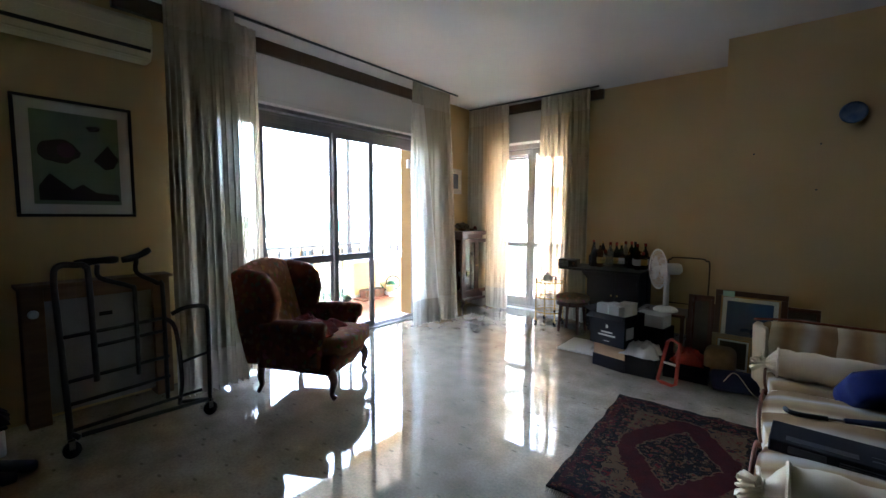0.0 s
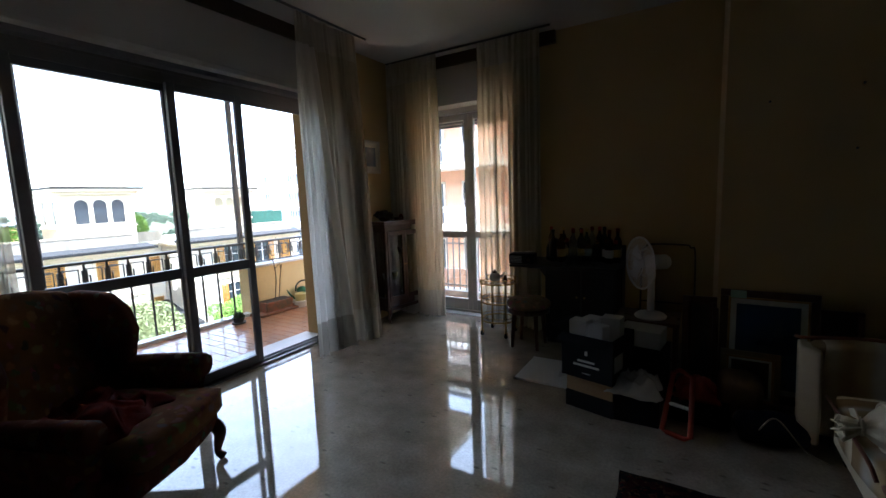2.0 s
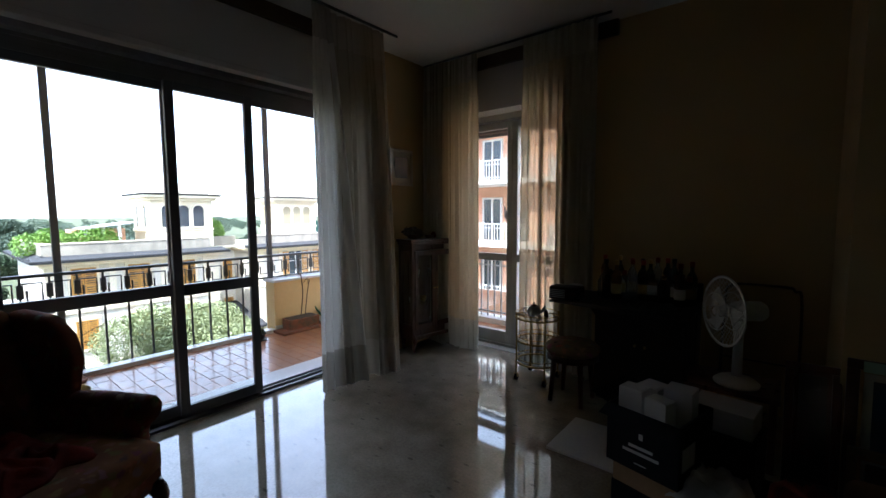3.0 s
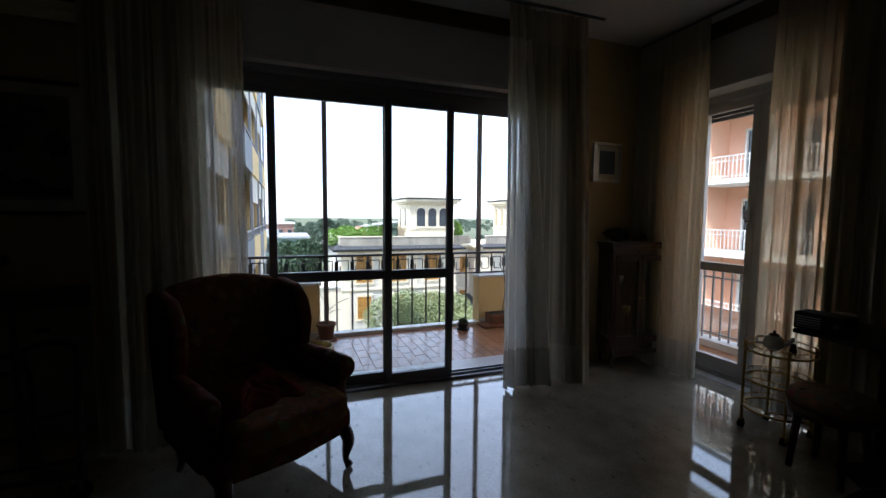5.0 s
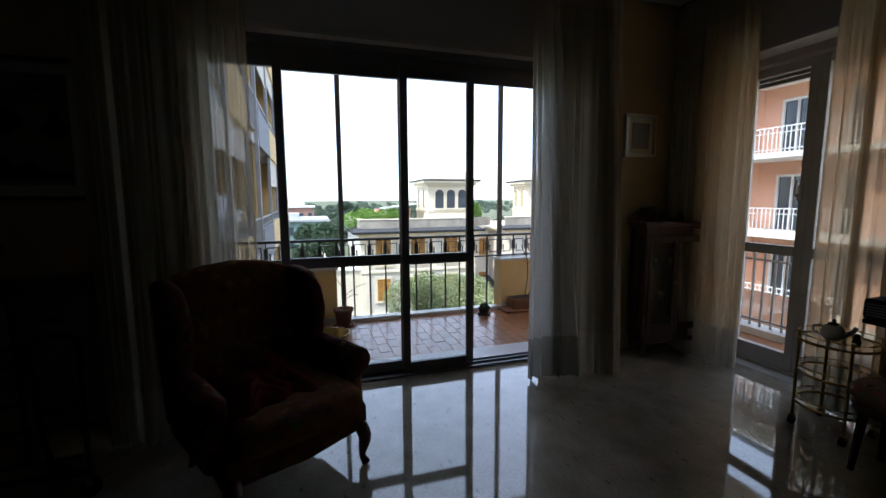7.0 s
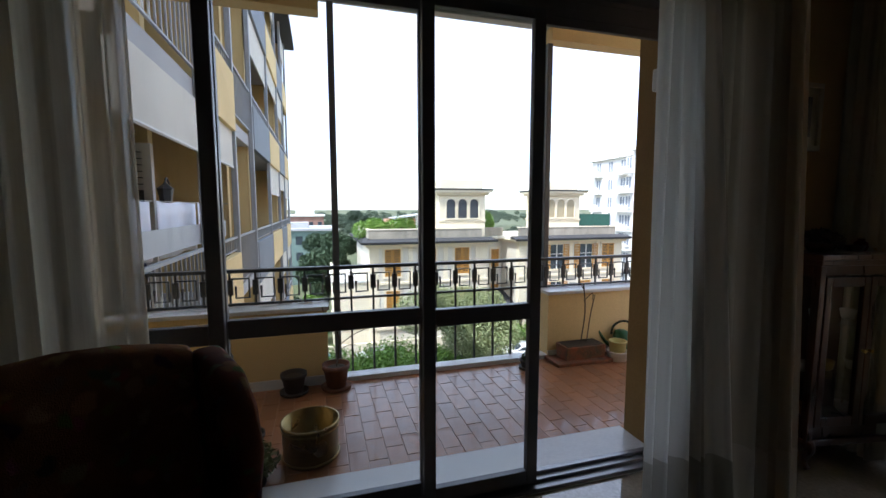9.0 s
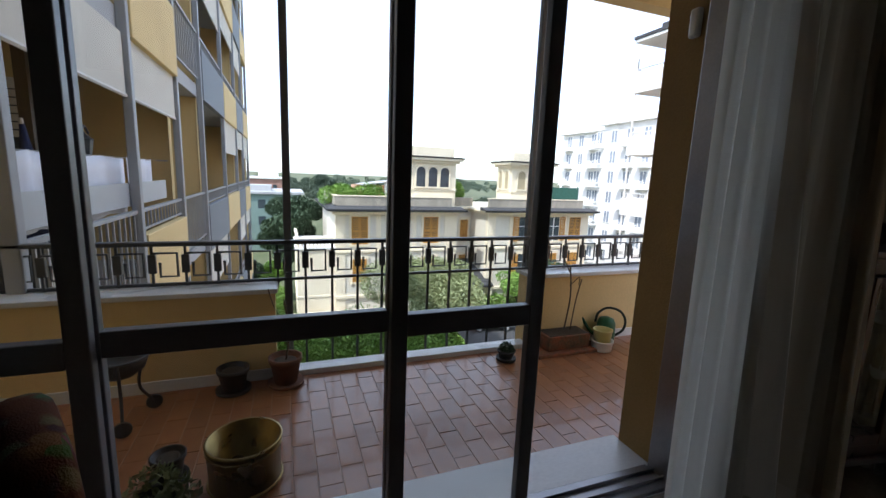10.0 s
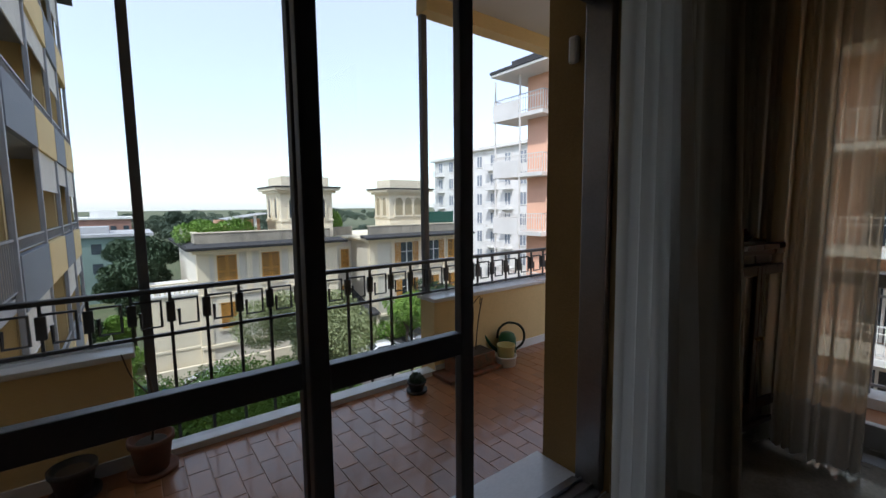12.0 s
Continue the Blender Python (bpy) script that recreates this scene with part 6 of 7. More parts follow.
def bolster(y, z, x0, x1, r, seed):
    t = thing("bolster", (0.09, 1.72, 0), 0, "cream bolster cushion tied with a bow at its end", "cushion", "bolsters on the sofa")
    n = 14
    pts = [(x0 + (x1 - x0) * k / n, y, z + 0.006 * math.sin(k * 1.7 + seed)) for k in range(n + 1)]
    part("cover", tube(B(), pts, [r * 0.93] + [r * (1 + 0.025 * math.sin(k * 2.1 + seed)) for k in range(1, n)] + [r * 0.93], 20), M_STRIPE, t, "", True)
    part("seam", tube(B(), [(x0 + 0.005, y + r * 0.98 * math.cos(a), z + r * 0.98 * math.sin(a)) for a in (2 * math.pi * j / 24 for j in range(24))], 0.008, 6, True), M_STRIPE, t)
    # tied neck and a ruffled frill beyond it
    bm, rings, m_ = B(), [], 40
    for f, rr, wv in ((0.0, r * 0.9, 0.0), (0.03, r * 0.62, 0.06), (0.055, 0.030, 0.18), (0.07, 0.024, 0.2), (0.09, 0.036, 0.3), (0.115, 0.046, 0.38), (0.135, 0.052, 0.45)):
        rings.append([bm.verts.new((x0 - f - 0.012 * math.sin(7 * a + seed) * f / 0.15, y + rr * math.cos(a) * (1 + wv * math.sin(9 * a + seed + 8 * f)), z - f * 0.25 + rr * math.sin(a) * (1 + wv * math.sin(9 * a + seed + 8 * f)) * (0.75 if f > 0.08 else 1))) for a in (2 * math.pi * q / m_ for q in range(m_))])
    for r0, r1 in zip(rings, rings[1:]):
        for q in range(m_):
            bm.faces.new((r0[q], r0[(q + 1) % m_], r1[(q + 1) % m_], r1[q]))
    o = part("gathered_end", bm, M_STRIPE, t, "", True)
    o.modifiers.new("thick", "SOLIDIFY").thickness = 0.003
    part("tie", tube(B(), [(x0 - 0.063, y + 0.031 * math.cos(a), z - 0.016 + 0.031 * math.sin(a)) for a in (2 * math.pi * q / 16 for q in range(16))], 0.006, 6, True), M_STRIPE, t)
    for s in (-1, 1):
        part("bow", extrude_poly(B(), [(x0 - 0.066, y, z + 0.012), (x0 - 0.075, y + s * 0.035, z + 0.045), (x0 - 0.085, y + s * 0.06, z + 0.03), (x0 - 0.08, y + s * 0.05, z + 0.005)], (-0.006, 0, 0.002)), M_STRIPE, t)


bolster(1.82, 0.505, 0.05, 0.74, 0.095, 1)
bolster(0.13, 0.51, 0.10, 0.74, 0.10, 3)
bc = solid("cushion", cushion(B(), (-0.24, -0.05, -0.26), (0.24, 0.12, 0.26), 0.0, 8), M_BLUE, "deep blue cushion leaning against the sofa's back", "cushion", shade=True)
bc.matrix_world = pose(0.68, 3.26, 0.50, 58, -12, 14)
umb = thing("umbrella", (0.38, 2.88, 0.438), 16, "folded black umbrella lying on the sofa", "umbrella")
part("canopy", tube(B(), [(0.05, 0, 0), (0.2, 0, 0), (0.5, 0, 0.01), (0.62, 0, 0.012)], [0.016, 0.028, 0.034, 0.014], 10), M_NAVY, umb, "", True)
part("shaft", tube(B(), [(-0.02, 0, 0), (0.07, 0, 0)], 0.006, 8), M_CHROME, umb)
part("handle", tube(B(), smooth_pts([(-0.02, 0, 0), (-0.12, 0, 0.0), (-0.17, 0.02, 0.0), (-0.18, 0.06, 0)], 4), 0.013, 8), M_BLACKPL, umb, "", True)
case = thing("keyboard_box", (0.13, 2.36, 0.416), -3, "flat black carton with pale printed panels on the sofa", "box")
part("carton", boxes(((0, 0, 0), (0.78, 0.24, 0.055)), bev=0.006), M_BLACKBOX, case)
part("printed_panel", boxes(((0.07, -0.003, 0.012), (0.20, 0.0, 0.044)), ((0.24, -0.003, 0.018), (0.5, 0, 0.024)), ((0.24, -0.003, 0.030), (0.44, 0, 0.035))), M_FADEDINK, case)
part("printed_strip", boxes(((0.06, 0.03, 0.055), (0.30, 0.08, 0.057)), ((0.34, 0.05, 0.055), (0.62, 0.065, 0.057)), ((0.34, 0.09, 0.055), (0.55, 0.10, 0.057))), M_FADEDINK, case)

# ---- rug ----
def rug_mat():
    m = mat("knotted wool rug", (0.034, 0.003, 0.003), (0.018, 0.002, 0.003), 16.0, 0.98, bump=0.6, bump_scale=280, fine=0.3)
    t = m.node_tree
    p = t.nodes["Principled BSDF"]
    p.inputs["Specular IOR Level"].default_value = 0.08
    old = p.inputs["Base Color"].links[0].from_socket
    tc = t.nodes.new("ShaderNodeTexCoord")

    def math_(op, a, b=None):
        n = t.nodes.new("ShaderNodeMath")
        n.operation = op
        for k, v in ((0, a), (1, b)):
            if v is None:
                continue
            if isinstance(v, (int, float)):
                n.inputs[k].default_value = v
            else:
                t.links.new(v, n.inputs[k])
        return n.outputs[0]

    def mix(fac, a, b):
        n = t.nodes.new("ShaderNodeMix")
        n.data_type = "RGBA"
        for k, v in ((0, fac), (6, a), (7, b)):
            if isinstance(v, tuple):
                n.inputs[k].default_value = (*v, 1)
            else:
                t.links.new(v, n.inputs[k])
        return n.outputs[2]

    # hand-knotted wobble of the drawing
    nz, wv = t.nodes.new("ShaderNodeTexNoise"), t.nodes.new("ShaderNodeVectorMath")
    nz.inputs["Scale"].default_value = 22.0
    t.links.new(tc.outputs["Object"], nz.inputs["Vector"])
    sc, ad = t.nodes.new("ShaderNodeVectorMath"), t.nodes.new("ShaderNodeVectorMath")
    wv.operation, sc.operation, ad.operation = "SUBTRACT", "SCALE", "ADD"
    wv.inputs[1].default_value = (0.5, 0.5, 0.5)
    sc.inputs["Scale"].default_value = 0.07
    t.links.new(nz.outputs["Color"], wv.inputs[0]), t.links.new(wv.outputs[0], sc.inputs[0])
    t.links.new(tc.outputs["Object"], ad.inputs[0]), t.links.new(sc.outputs[0], ad.inputs[1])
    sx = t.nodes.new("ShaderNodeSeparateXYZ")
    t.links.new(ad.outputs[0], sx.inputs[0])
    ax, ay = math_("ABSOLUTE", sx.outputs[0]), math_("ABSOLUTE", sx.outputs[1])
    edge = math_("MAXIMUM", math_("DIVIDE", ax, 0.52), math_("ADD", math_("DIVIDE", ay, 0.60), -0.333))
    hexa = math_("ADD", math_("DIVIDE", ax, 0.34), math_("DIVIDE", ay, 0.62))

    def motifs(scale, cols, thin):
        vo, rp = t.nodes.new("ShaderNodeTexVoronoi"), t.nodes.new("ShaderNodeValToRGB")
        vo.inputs["Scale"].default_value = scale
        t.links.new(ad.outputs[0], vo.inputs["Vector"])
        rp.color_ramp.interpolation = "CONSTANT"
        e = rp.color_ramp.elements
        e[0].position, e[0].color = 0.0, (*cols[0], 1)
        e[1].position, e[1].color = 1 / len(cols), (*cols[1], 1)
        for k in range(2, len(cols)):
            n = e.new(k / len(cols))
            n.color = (*cols[k], 1)
        sep = t.nodes.new("ShaderNodeSeparateColor")
        t.links.new(vo.outputs["Color"], sep.inputs[0])
        t.links.new(math_("FRACT", math_("ADD", sep.outputs[0], math_("MULTIPLY", vo.outputs["Distance"], 0.9))), rp.inputs[0])
        return rp.outputs[0], math_("LESS_THAN", vo.outputs["Distance"], thin)

    RED, GOLD, NAVY, CREAM, BLACK = (0.062, 0.005, 0.004), (0.060, 0.026, 0.008), (0.006, 0.006, 0.010), (0.066, 0.040, 0.019), (0.005, 0.004, 0.004)
    big_c, big_m = motifs(15.0, (RED, NAVY, CREAM, BLACK, GOLD, NAVY, RED, CREAM), 0.42)
    small_c, small_m = motifs(38.0, (GOLD, CREAM, RED, NAVY, BLACK, CREAM), 0.36)
    dark = mix(small_m, mix(big_m, BLACK, big_c), small_c)
    pale = mix(big_m, mix(small_m, CREAM, small_c), big_c)
    border = math_("GREATER_THAN", edge, 0.62)
    inner = math_("LESS_THAN", hexa, 0.66)
    corner = math_("GREATER_THAN", hexa, 1.15)
    col = mix(corner, mix(inner, old, dark), pale)
    col = mix(border, col, dark)
    stripe = math_("LESS_THAN", math_("ABSOLUTE", math_("SUBTRACT", edge, 0.90)), 0.035)
    col = mix(stripe, col, mix(small_m, (0.026, 0.004, 0.004), small_c))
    ln = math_("MAXIMUM", math_("LESS_THAN", math_("ABSOLUTE", math_("SUBTRACT", hexa, 0.67)), 0.016), math_("LESS_THAN", math_("ABSOLUTE", math_("SUBTRACT", edge, 0.63)), 0.010))
    t.links.new(mix(ln, col, CREAM), p.inputs["Base Color"])
    return m


rug = thing("rug", (-0.30, 2.772, 0), 1.7, "dark red oriental rug with a patterned border on marble", "rug")
rug.scale = (1, 0.92, 1)
bm, n = B(), 24
g = [[bm.verts.new((-0.52 + 1.04 * i / n + 0.016 * noise.noise(Vector((0, j * 0.4, 1))), -0.80 + 1.6 * j / n + 0.02 * noise.noise(Vector((i * 0.4, 0, 5))), 0.012 + 0.008 * max(0, noise.noise(Vector((i * 0.35, j * 0.35, 2)))) + (0.012 * max(0, noise.noise(Vector((i * 0.6, j * 0.6, 9)))) if i in (0, n) or j in (0, n) else 0))) for j in range(n + 1)] for i in range(n + 1)]
for i in range(n):
    for j in range(n):
        bm.faces.new((g[i][j], g[i + 1][j], g[i + 1][j + 1], g[i][j + 1]))
wool = part("woven_field", bm, rug_mat(), rug, "", True)
wool.modifiers.new("thick", "SOLIDIFY").thickness = 0.010
for s in (-1, 1):
    bm = B()
    for k in range(90):
        x = -0.51 + 1.02 * k / 89
        tube(bm, [(x, s * 0.795, 0.010), (x + rnd.uniform(-0.008, 0.008), s * (0.82 + rnd.uniform(0, 0.012)), 0.004)], 0.0025, 3)
    part("fringe", bm, M_STRIPE, rug, "pale wool fringe")


# ---- pictures ----
def picture(name, at, rot, w, h, fw, frame_m, mount, mount_m, art_m, label):
    """A frame with mitred bars, a mount and the sheet; it stands in the x-z plane facing -y before it is turned."""
    t = thing(name, (0, 0, 0), 0, label, "picture", "")
    t.matrix_world = pose(*at, *rot)
    for a, b in (((0, 0), (w, fw)), ((0, h - fw), (w, h)), ((0, fw), (fw, h - fw)), ((w - fw, fw), (w, h - fw))):
        part("frame_bar", boxes(((a[0], 0, a[1]), (b[0], 0.03, b[1])), bev=0.005), frame_m, t)
    if frame_m == M_GOLDFRAME or frame_m.name.startswith("pale gilt"):
        e = 0.014
        for a, b in (((fw, fw), (w - fw, fw + e)), ((fw, h - fw - e), (w - fw, h - fw)), ((fw, fw + e), (fw + e, h - fw - e)), ((w - fw - e, fw + e), (w - fw, h - fw - e))):
            part("gilt_edge", boxes(((a[0], -0.002, a[1]), (b[0], 0.02, b[1])), bev=0.003), M_GILT, t, "gilded inner edge")
    part("mount", boxes(((fw, 0.012, fw), (w - fw, 0.018, h - fw))), mount_m, t)
    part("sheet", boxes(((fw + mount, 0.009, fw + mount), (w - fw - mount, 0.0125, h - fw - mount))), art_m, t)
    part("glazing", boxes(((fw, 0.005, fw), (w - fw, 0.0065, h - fw))), M_GLASS, t)
    return t


M_OLDTUBE = mat("rusty brown tube", (0.07, 0.045, 0.025), (0.045, 0.03, 0.018), 9.0, 0.6, bump=0.1)
M_GILT = mat("worn gilding", (0.40, 0.24, 0.08), (0.20, 0.11, 0.04), 12.0, 0.4, metal=0.4, bump=0.2)
M_GREENART = mat("pale green print", (0.17, 0.215, 0.15), (0.12, 0.16, 0.105), 5.0, 0.6, bump=0.0)
M_INK = mat("dark plum print ink", (0.014, 0.006, 0.011), (0.008, 0.008, 0.006), 14.0, 0.6, bump=0.0)
M_PLUM = mat("plum print ink", (0.045, 0.008, 0.035), None, 9.0, 0.6, bump=0.0)
art = picture("wall_picture", (XW + 0.032, 0.362, 1.463), (0, 0, 90), 0.68, 0.84, 0.022, M_BLACKPL, 0.07, M_MAT, M_GREENART, "black-framed green and plum abstract print on the wall")
blob = lambda cx, cz, rx, rz_, n, wob, sd: [(cx + rx * math.cos(2 * math.pi * k / n) * (1 + wob * math.sin(3 * k + sd)), 0.0078, cz + rz_ * math.sin(2 * math.pi * k / n) * (1 + wob * math.sin(2 * k + sd))) for k in range(n)]
part("print_shape", extrude_poly(B(), blob(0.235, 0.47, 0.115, 0.085, 16, 0.10, 1), (0, 0.001, 0)), M_INK, art)
part("print_shape", extrude_poly(B(), blob(0.275, 0.48, 0.05, 0.055, 14, 0.06, 2), (0, -0.0006, 0)), M_PLUM, art)
part("print_shape", extrude_poly(B(), [(0.43, 0.0078, 0.42), (0.52, 0.0078, 0.54), (0.585, 0.0078, 0.44), (0.55, 0.0078, 0.37), (0.50, 0.0078, 0.355)], (0, 0.001, 0)), M_INK, art)
part("print_shape", extrude_poly(B(), [(0.12, 0.0078, 0.12), (0.58, 0.0078, 0.12), (0.57, 0.0078, 0.17), (0.44, 0.0078, 0.18), (0.36, 0.0078, 0.24), (0.30, 0.0078, 0.20), (0.18, 0.0078, 0.31), (0.12, 0.0078, 0.22)], (0, 0.001, 0)), M_INK, art)
part("print_shape", extrude_poly(B(), blob(0.44, 0.655, 0.045, 0.022, 12, 0.25, 4), (0, 0.001, 0)), M_INK, art)
picture("wall_picture", (XW + 0.032, 5.068, 1.825), (0, 0, 90), 0.347, 0.387, 0.03, mat("silver picture frame", (0.55, 0.53, 0.48), None, 6.0, 0.35, metal=0.6), 0.05, M_MAT, M_BLUEART, "small silver-framed dark blue picture on the wall")
LEAN = -9
big = picture("framed_painting", (-0.37, 4.78, 0.004), (LEAN, 0, -3), 0.56, 0.77, 0.05, M_GOLDFRAME, 0.05, M_MAT, M_BLUEART, "large gilt-framed dark blue painting leaning on the wall")
part("note", boxes(((0.06, -0.004, 0.71), (0.155, -0.001, 0.765))), mat("pale green paper note", (0.42, 0.62, 0.46), None, 3.0, 0.9), big, "pale green paper note stuck on the frame")
picture("framed_painting", (-0.36, 4.66, 0.004), (LEAN, 0, -2), 0.34, 0.37, 0.035, mat("pale gilt frame", (0.27, 0.20, 0.10), (0.18, 0.13, 0.07), 8.0, 0.5, metal=0.2), 0.03, M_MAT, M_DARKART, "small pale-framed painting leaning on a larger one")
picture("framed_painting", (-0.60, 4.86, 0.004), (LEAN, 0, 4), 0.24, 0.68, 0.04, M_DARKWOOD, 0.02, M_DARKWOOD, M_DARKART, "narrow dark-framed painting leaning on the wall")
picture("framed_painting", (0.02, 4.84, 0.004), (LEAN + 2, 0, -2), 0.40, 0.66, 0.03, M_DARKWOOD, 0.02, M_DARKART, M_DARKART, "dark painting leaning behind the gilt frame")

leanf = thing("tube_frame", (-0.76, 5.62, 0), 0, "thin dark metal tube frame leaning on the wall", "frame")
part("tube", tube(B(), smooth_pts([(-0.22, 0.0, 0.01), (-0.22, 0.16, 0.86), (-0.19, 0.185, 0.95), (-0.14, 0.192, 0.975), (0.14, 0.192, 0.975), (0.19, 0.185, 0.95), (0.23, 0.16, 0.86), (0.23, 0.0, 0.01)], 5), 0.009, 8), M_OLDTUBE, leanf, "", True)
part("cross_tube", tube(B(), [(-0.22, 0.08, 0.43), (0.23, 0.08, 0.43)], 0.007, 8), M_OLDTUBE, leanf)

plate = thing("wall_plate", (0.53, 4.965, 2.36), 0, "round dark blue ceramic plate hung on the wall", "plate")
o = part("dish", lathe(B(), [(0.035, 0), (0.07, 0.007), (0.087, 0.018), (0.09, 0.021), (0.07, 0.013), (0.015, 0.007)], seg=28), mat("blue glazed ceramic", (0.03, 0.06, 0.13), (0.12, 0.16, 0.22), 14.0, 0.2, bump=0.05), plate, "", True)
o.matrix_local = pose(0, 0, 0, 90, 0, 0)
for x, z in ((-0.13, 2.07), (0.34, 2.12), (0.33, 1.72)):
    solid("wall_nail", tube(B(), [(x, 4.968, z), (x, 4.955, z + 0.003)], [0.006, 0.008], 8), M_IRON, "small dark iron nail in the plain wall", "nail", "nails in the wall")

# ---- air conditioner ----
ac = thing("air_conditioner", (XW, 0.22, 2.68), 0, "yellowed wall-mounted air conditioner over the picture", "air conditioner")
part("case", rounded(extrude_poly(B(), [(0, 0, 0.0), (0.13, 0, 0.0), (0.19, 0, 0.07), (0.20, 0, 0.26), (0.16, 0, 0.30), (0, 0, 0.30)], (0, 0.95, 0)), 0.012), M_ACPL, ac, "", True)
part("air_slot", boxes(((0.14, 0.03, 0.058), (0.197, 0.93, 0.082)), bev=0.003), M_BLACKPL, ac, "dark air slot")
part("louvre", boxes(((0.10, 0.03, 0.010), (0.165, 0.93, 0.018)), bev=0.003), M_ACPL, ac)
part("seam_strip", boxes(((0.196, 0.005, 0.185), (0.2015, 0.945, 0.189))), M_ACPL, ac)

# ---- radiator niche ----
M_OLDWOOD = mat("worn brown wood board", (0.20, 0.12, 0.06), (0.14, 0.08, 0.04), 5.0, 0.6, bump=0.1, stretch=(5, 0.6, 5))
M_DULLENAMEL = mat("dull grey enamel", (0.27, 0.265, 0.24), (0.22, 0.21, 0.19), 3.0, 0.5, bump=0.03)
rc = thing("radiator_cover", (XW, 0.33, 0), 0, "brown wooden radiator cover with a pale panel", "radiator cover")
part("top", boxes(((0, -0.02, 0.975), (0.19, 0.90, 1.0)), bev=0.005), M_OLDWOOD, rc)
for y in (0.0, 0.76):
    part("side", boxes(((0, y, 0), (0.16, y + 0.12, 0.975)), bev=0.004), M_OLDWOOD, rc)
part("top_rail", boxes(((0, 0.12, 0.88), (0.155, 0.76, 0.975)), bev=0.004), M_OLDWOOD, rc)
part("panel", boxes(((0.06, 0.12, 0.06), (0.12, 0.76, 0.88)), bev=0.004), M_DULLENAMEL, rc, "pale enamel radiator panel")
part("valve", tube(B(), [(0.16, 0.06, 0.80), (0.20, 0.06, 0.80)], [0.03, 0.024], 12), M_WHITEPLASTIC, rc)
part("rating_plate", boxes(((0.12, 0.42, 0.72), (0.124, 0.50, 0.75))), M_BLACKPL, rc)

# ---- bed rail frame on castors ----
wk = thing("bed_rail_frame", (0, 0, 0), 0, "dark tubular folding bed frame on castors by the radiator", "bed frame")
wk.location, wk.scale = (0, -0.01, 0), (1, 1, 1.10)


def bar(*ctrl, r=0.014, sm=True, name="tube"):
    part(name, tube(B(), smooth_pts(ctrl, 4) if sm else list(ctrl), r, 8), M_TUBE, wk, "", True)


XK = -3.16
bar((XK, 0.46, 0.10), (XK, 0.44, 0.7), (XK, 0.43, 1.00), (XK, 0.455, 1.07), (XK, 0.53, 1.07), (XK, 0.575, 1.06), (XK, 0.59, 0.98), (XK, 0.60, 0.40), r=0.017)
for z, a, b in ((0.68, 0.45, 0.98), (0.60, 0.60, 0.98), (0.43, 0.46, 1.0), (0.30, 0.46, 1.0), (0.15, 0.46, 1.2)):
    bar((XK, a, z), (XK, b, z + 0.02), sm=False, r=0.011)
bar((XK, 0.82, 0.38), (XK, 0.82, 0.86), (XK - 0.02, 0.80, 0.92), (XK - 0.08, 0.66, 0.98), (XK - 0.08, 0.65, 1.06))
bar((XK, 0.98, 0.18), (XK, 0.98, 0.86), (XK - 0.02, 0.96, 0.92), (XK - 0.08, 0.86, 0.99), (XK - 0.08, 0.86, 1.08))
part("handgrip", tube(B(), smooth_pts([(XK - 0.08, 0.54, 1.07), (XK - 0.08, 0.66, 1.08), (XK - 0.08, 0.76, 1.08)], 4), [0.02, 0.022, 0.022, 0.02, 0.018, 0.02, 0.022, 0.022, 0.018], 8), M_BLACKPL, wk, "black rubber handgrip", True)
part("handgrip", tube(B(), smooth_pts([(XK - 0.08, 0.78, 1.075), (XK - 0.08, 0.86, 1.09), (XK - 0.08, 0.94, 1.13)], 4), [0.018, 0.02, 0.022, 0.022, 0.02, 0.018, 0.02, 0.022, 0.018], 8), M_BLACKPL, wk, "black rubber handgrip", True)
bar((XK + 0.02, 1.02, 0.72), (XK + 0.03, 1.10, 0.75), (XK + 0.05, 1.20, 0.75), (XK + 0.045, 1.245, 0.70), (XK + 0.05, 1.24, 0.40), (XK + 0.05, 1.235, 0.10))
bar((XK, 0.98, 0.70), (XK + 0.02, 1.04, 0.62), (XK + 0.04, 1.06, 0.30), (XK - 0.03, 1.06, 0.11))
bar((XK + 0.04, 1.05, 0.40), (XK + 0.05, 1.23, 0.43), sm=False, r=0.010)
bar((XK + 0.05, 0.50, 0.13), (XK + 0.05, 1.23, 0.11), sm=False, r=0.014)
bar((XK, 0.46, 0.14), (XK + 0.05, 0.49, 0.12), sm=False, r=0.014)
bar((XK - 0.03, 1.06, 0.12), (XK + 0.05, 1.23, 0.11), sm=False, r=0.012)
for x, y in ((XK + 0.05, 1.235), (XK, 0.46)):
    c = part("castor", tube(B(), [(x - 0.014, y, 0.045), (x + 0.014, y, 0.045)], 0.045, 14), M_BLACKPL, wk, "black castor wheel", True)
    part("stem", boxes(((x - 0.02, y - 0.015, 0.05), (x - 0.016, y + 0.015, 0.11)), ((x + 0.016, y - 0.015, 0.05), (x + 0.02, y + 0.015, 0.11)), ((x - 0.02, y - 0.015, 0.10), (x + 0.02, y + 0.015, 0.115))), M_CHROME, c)

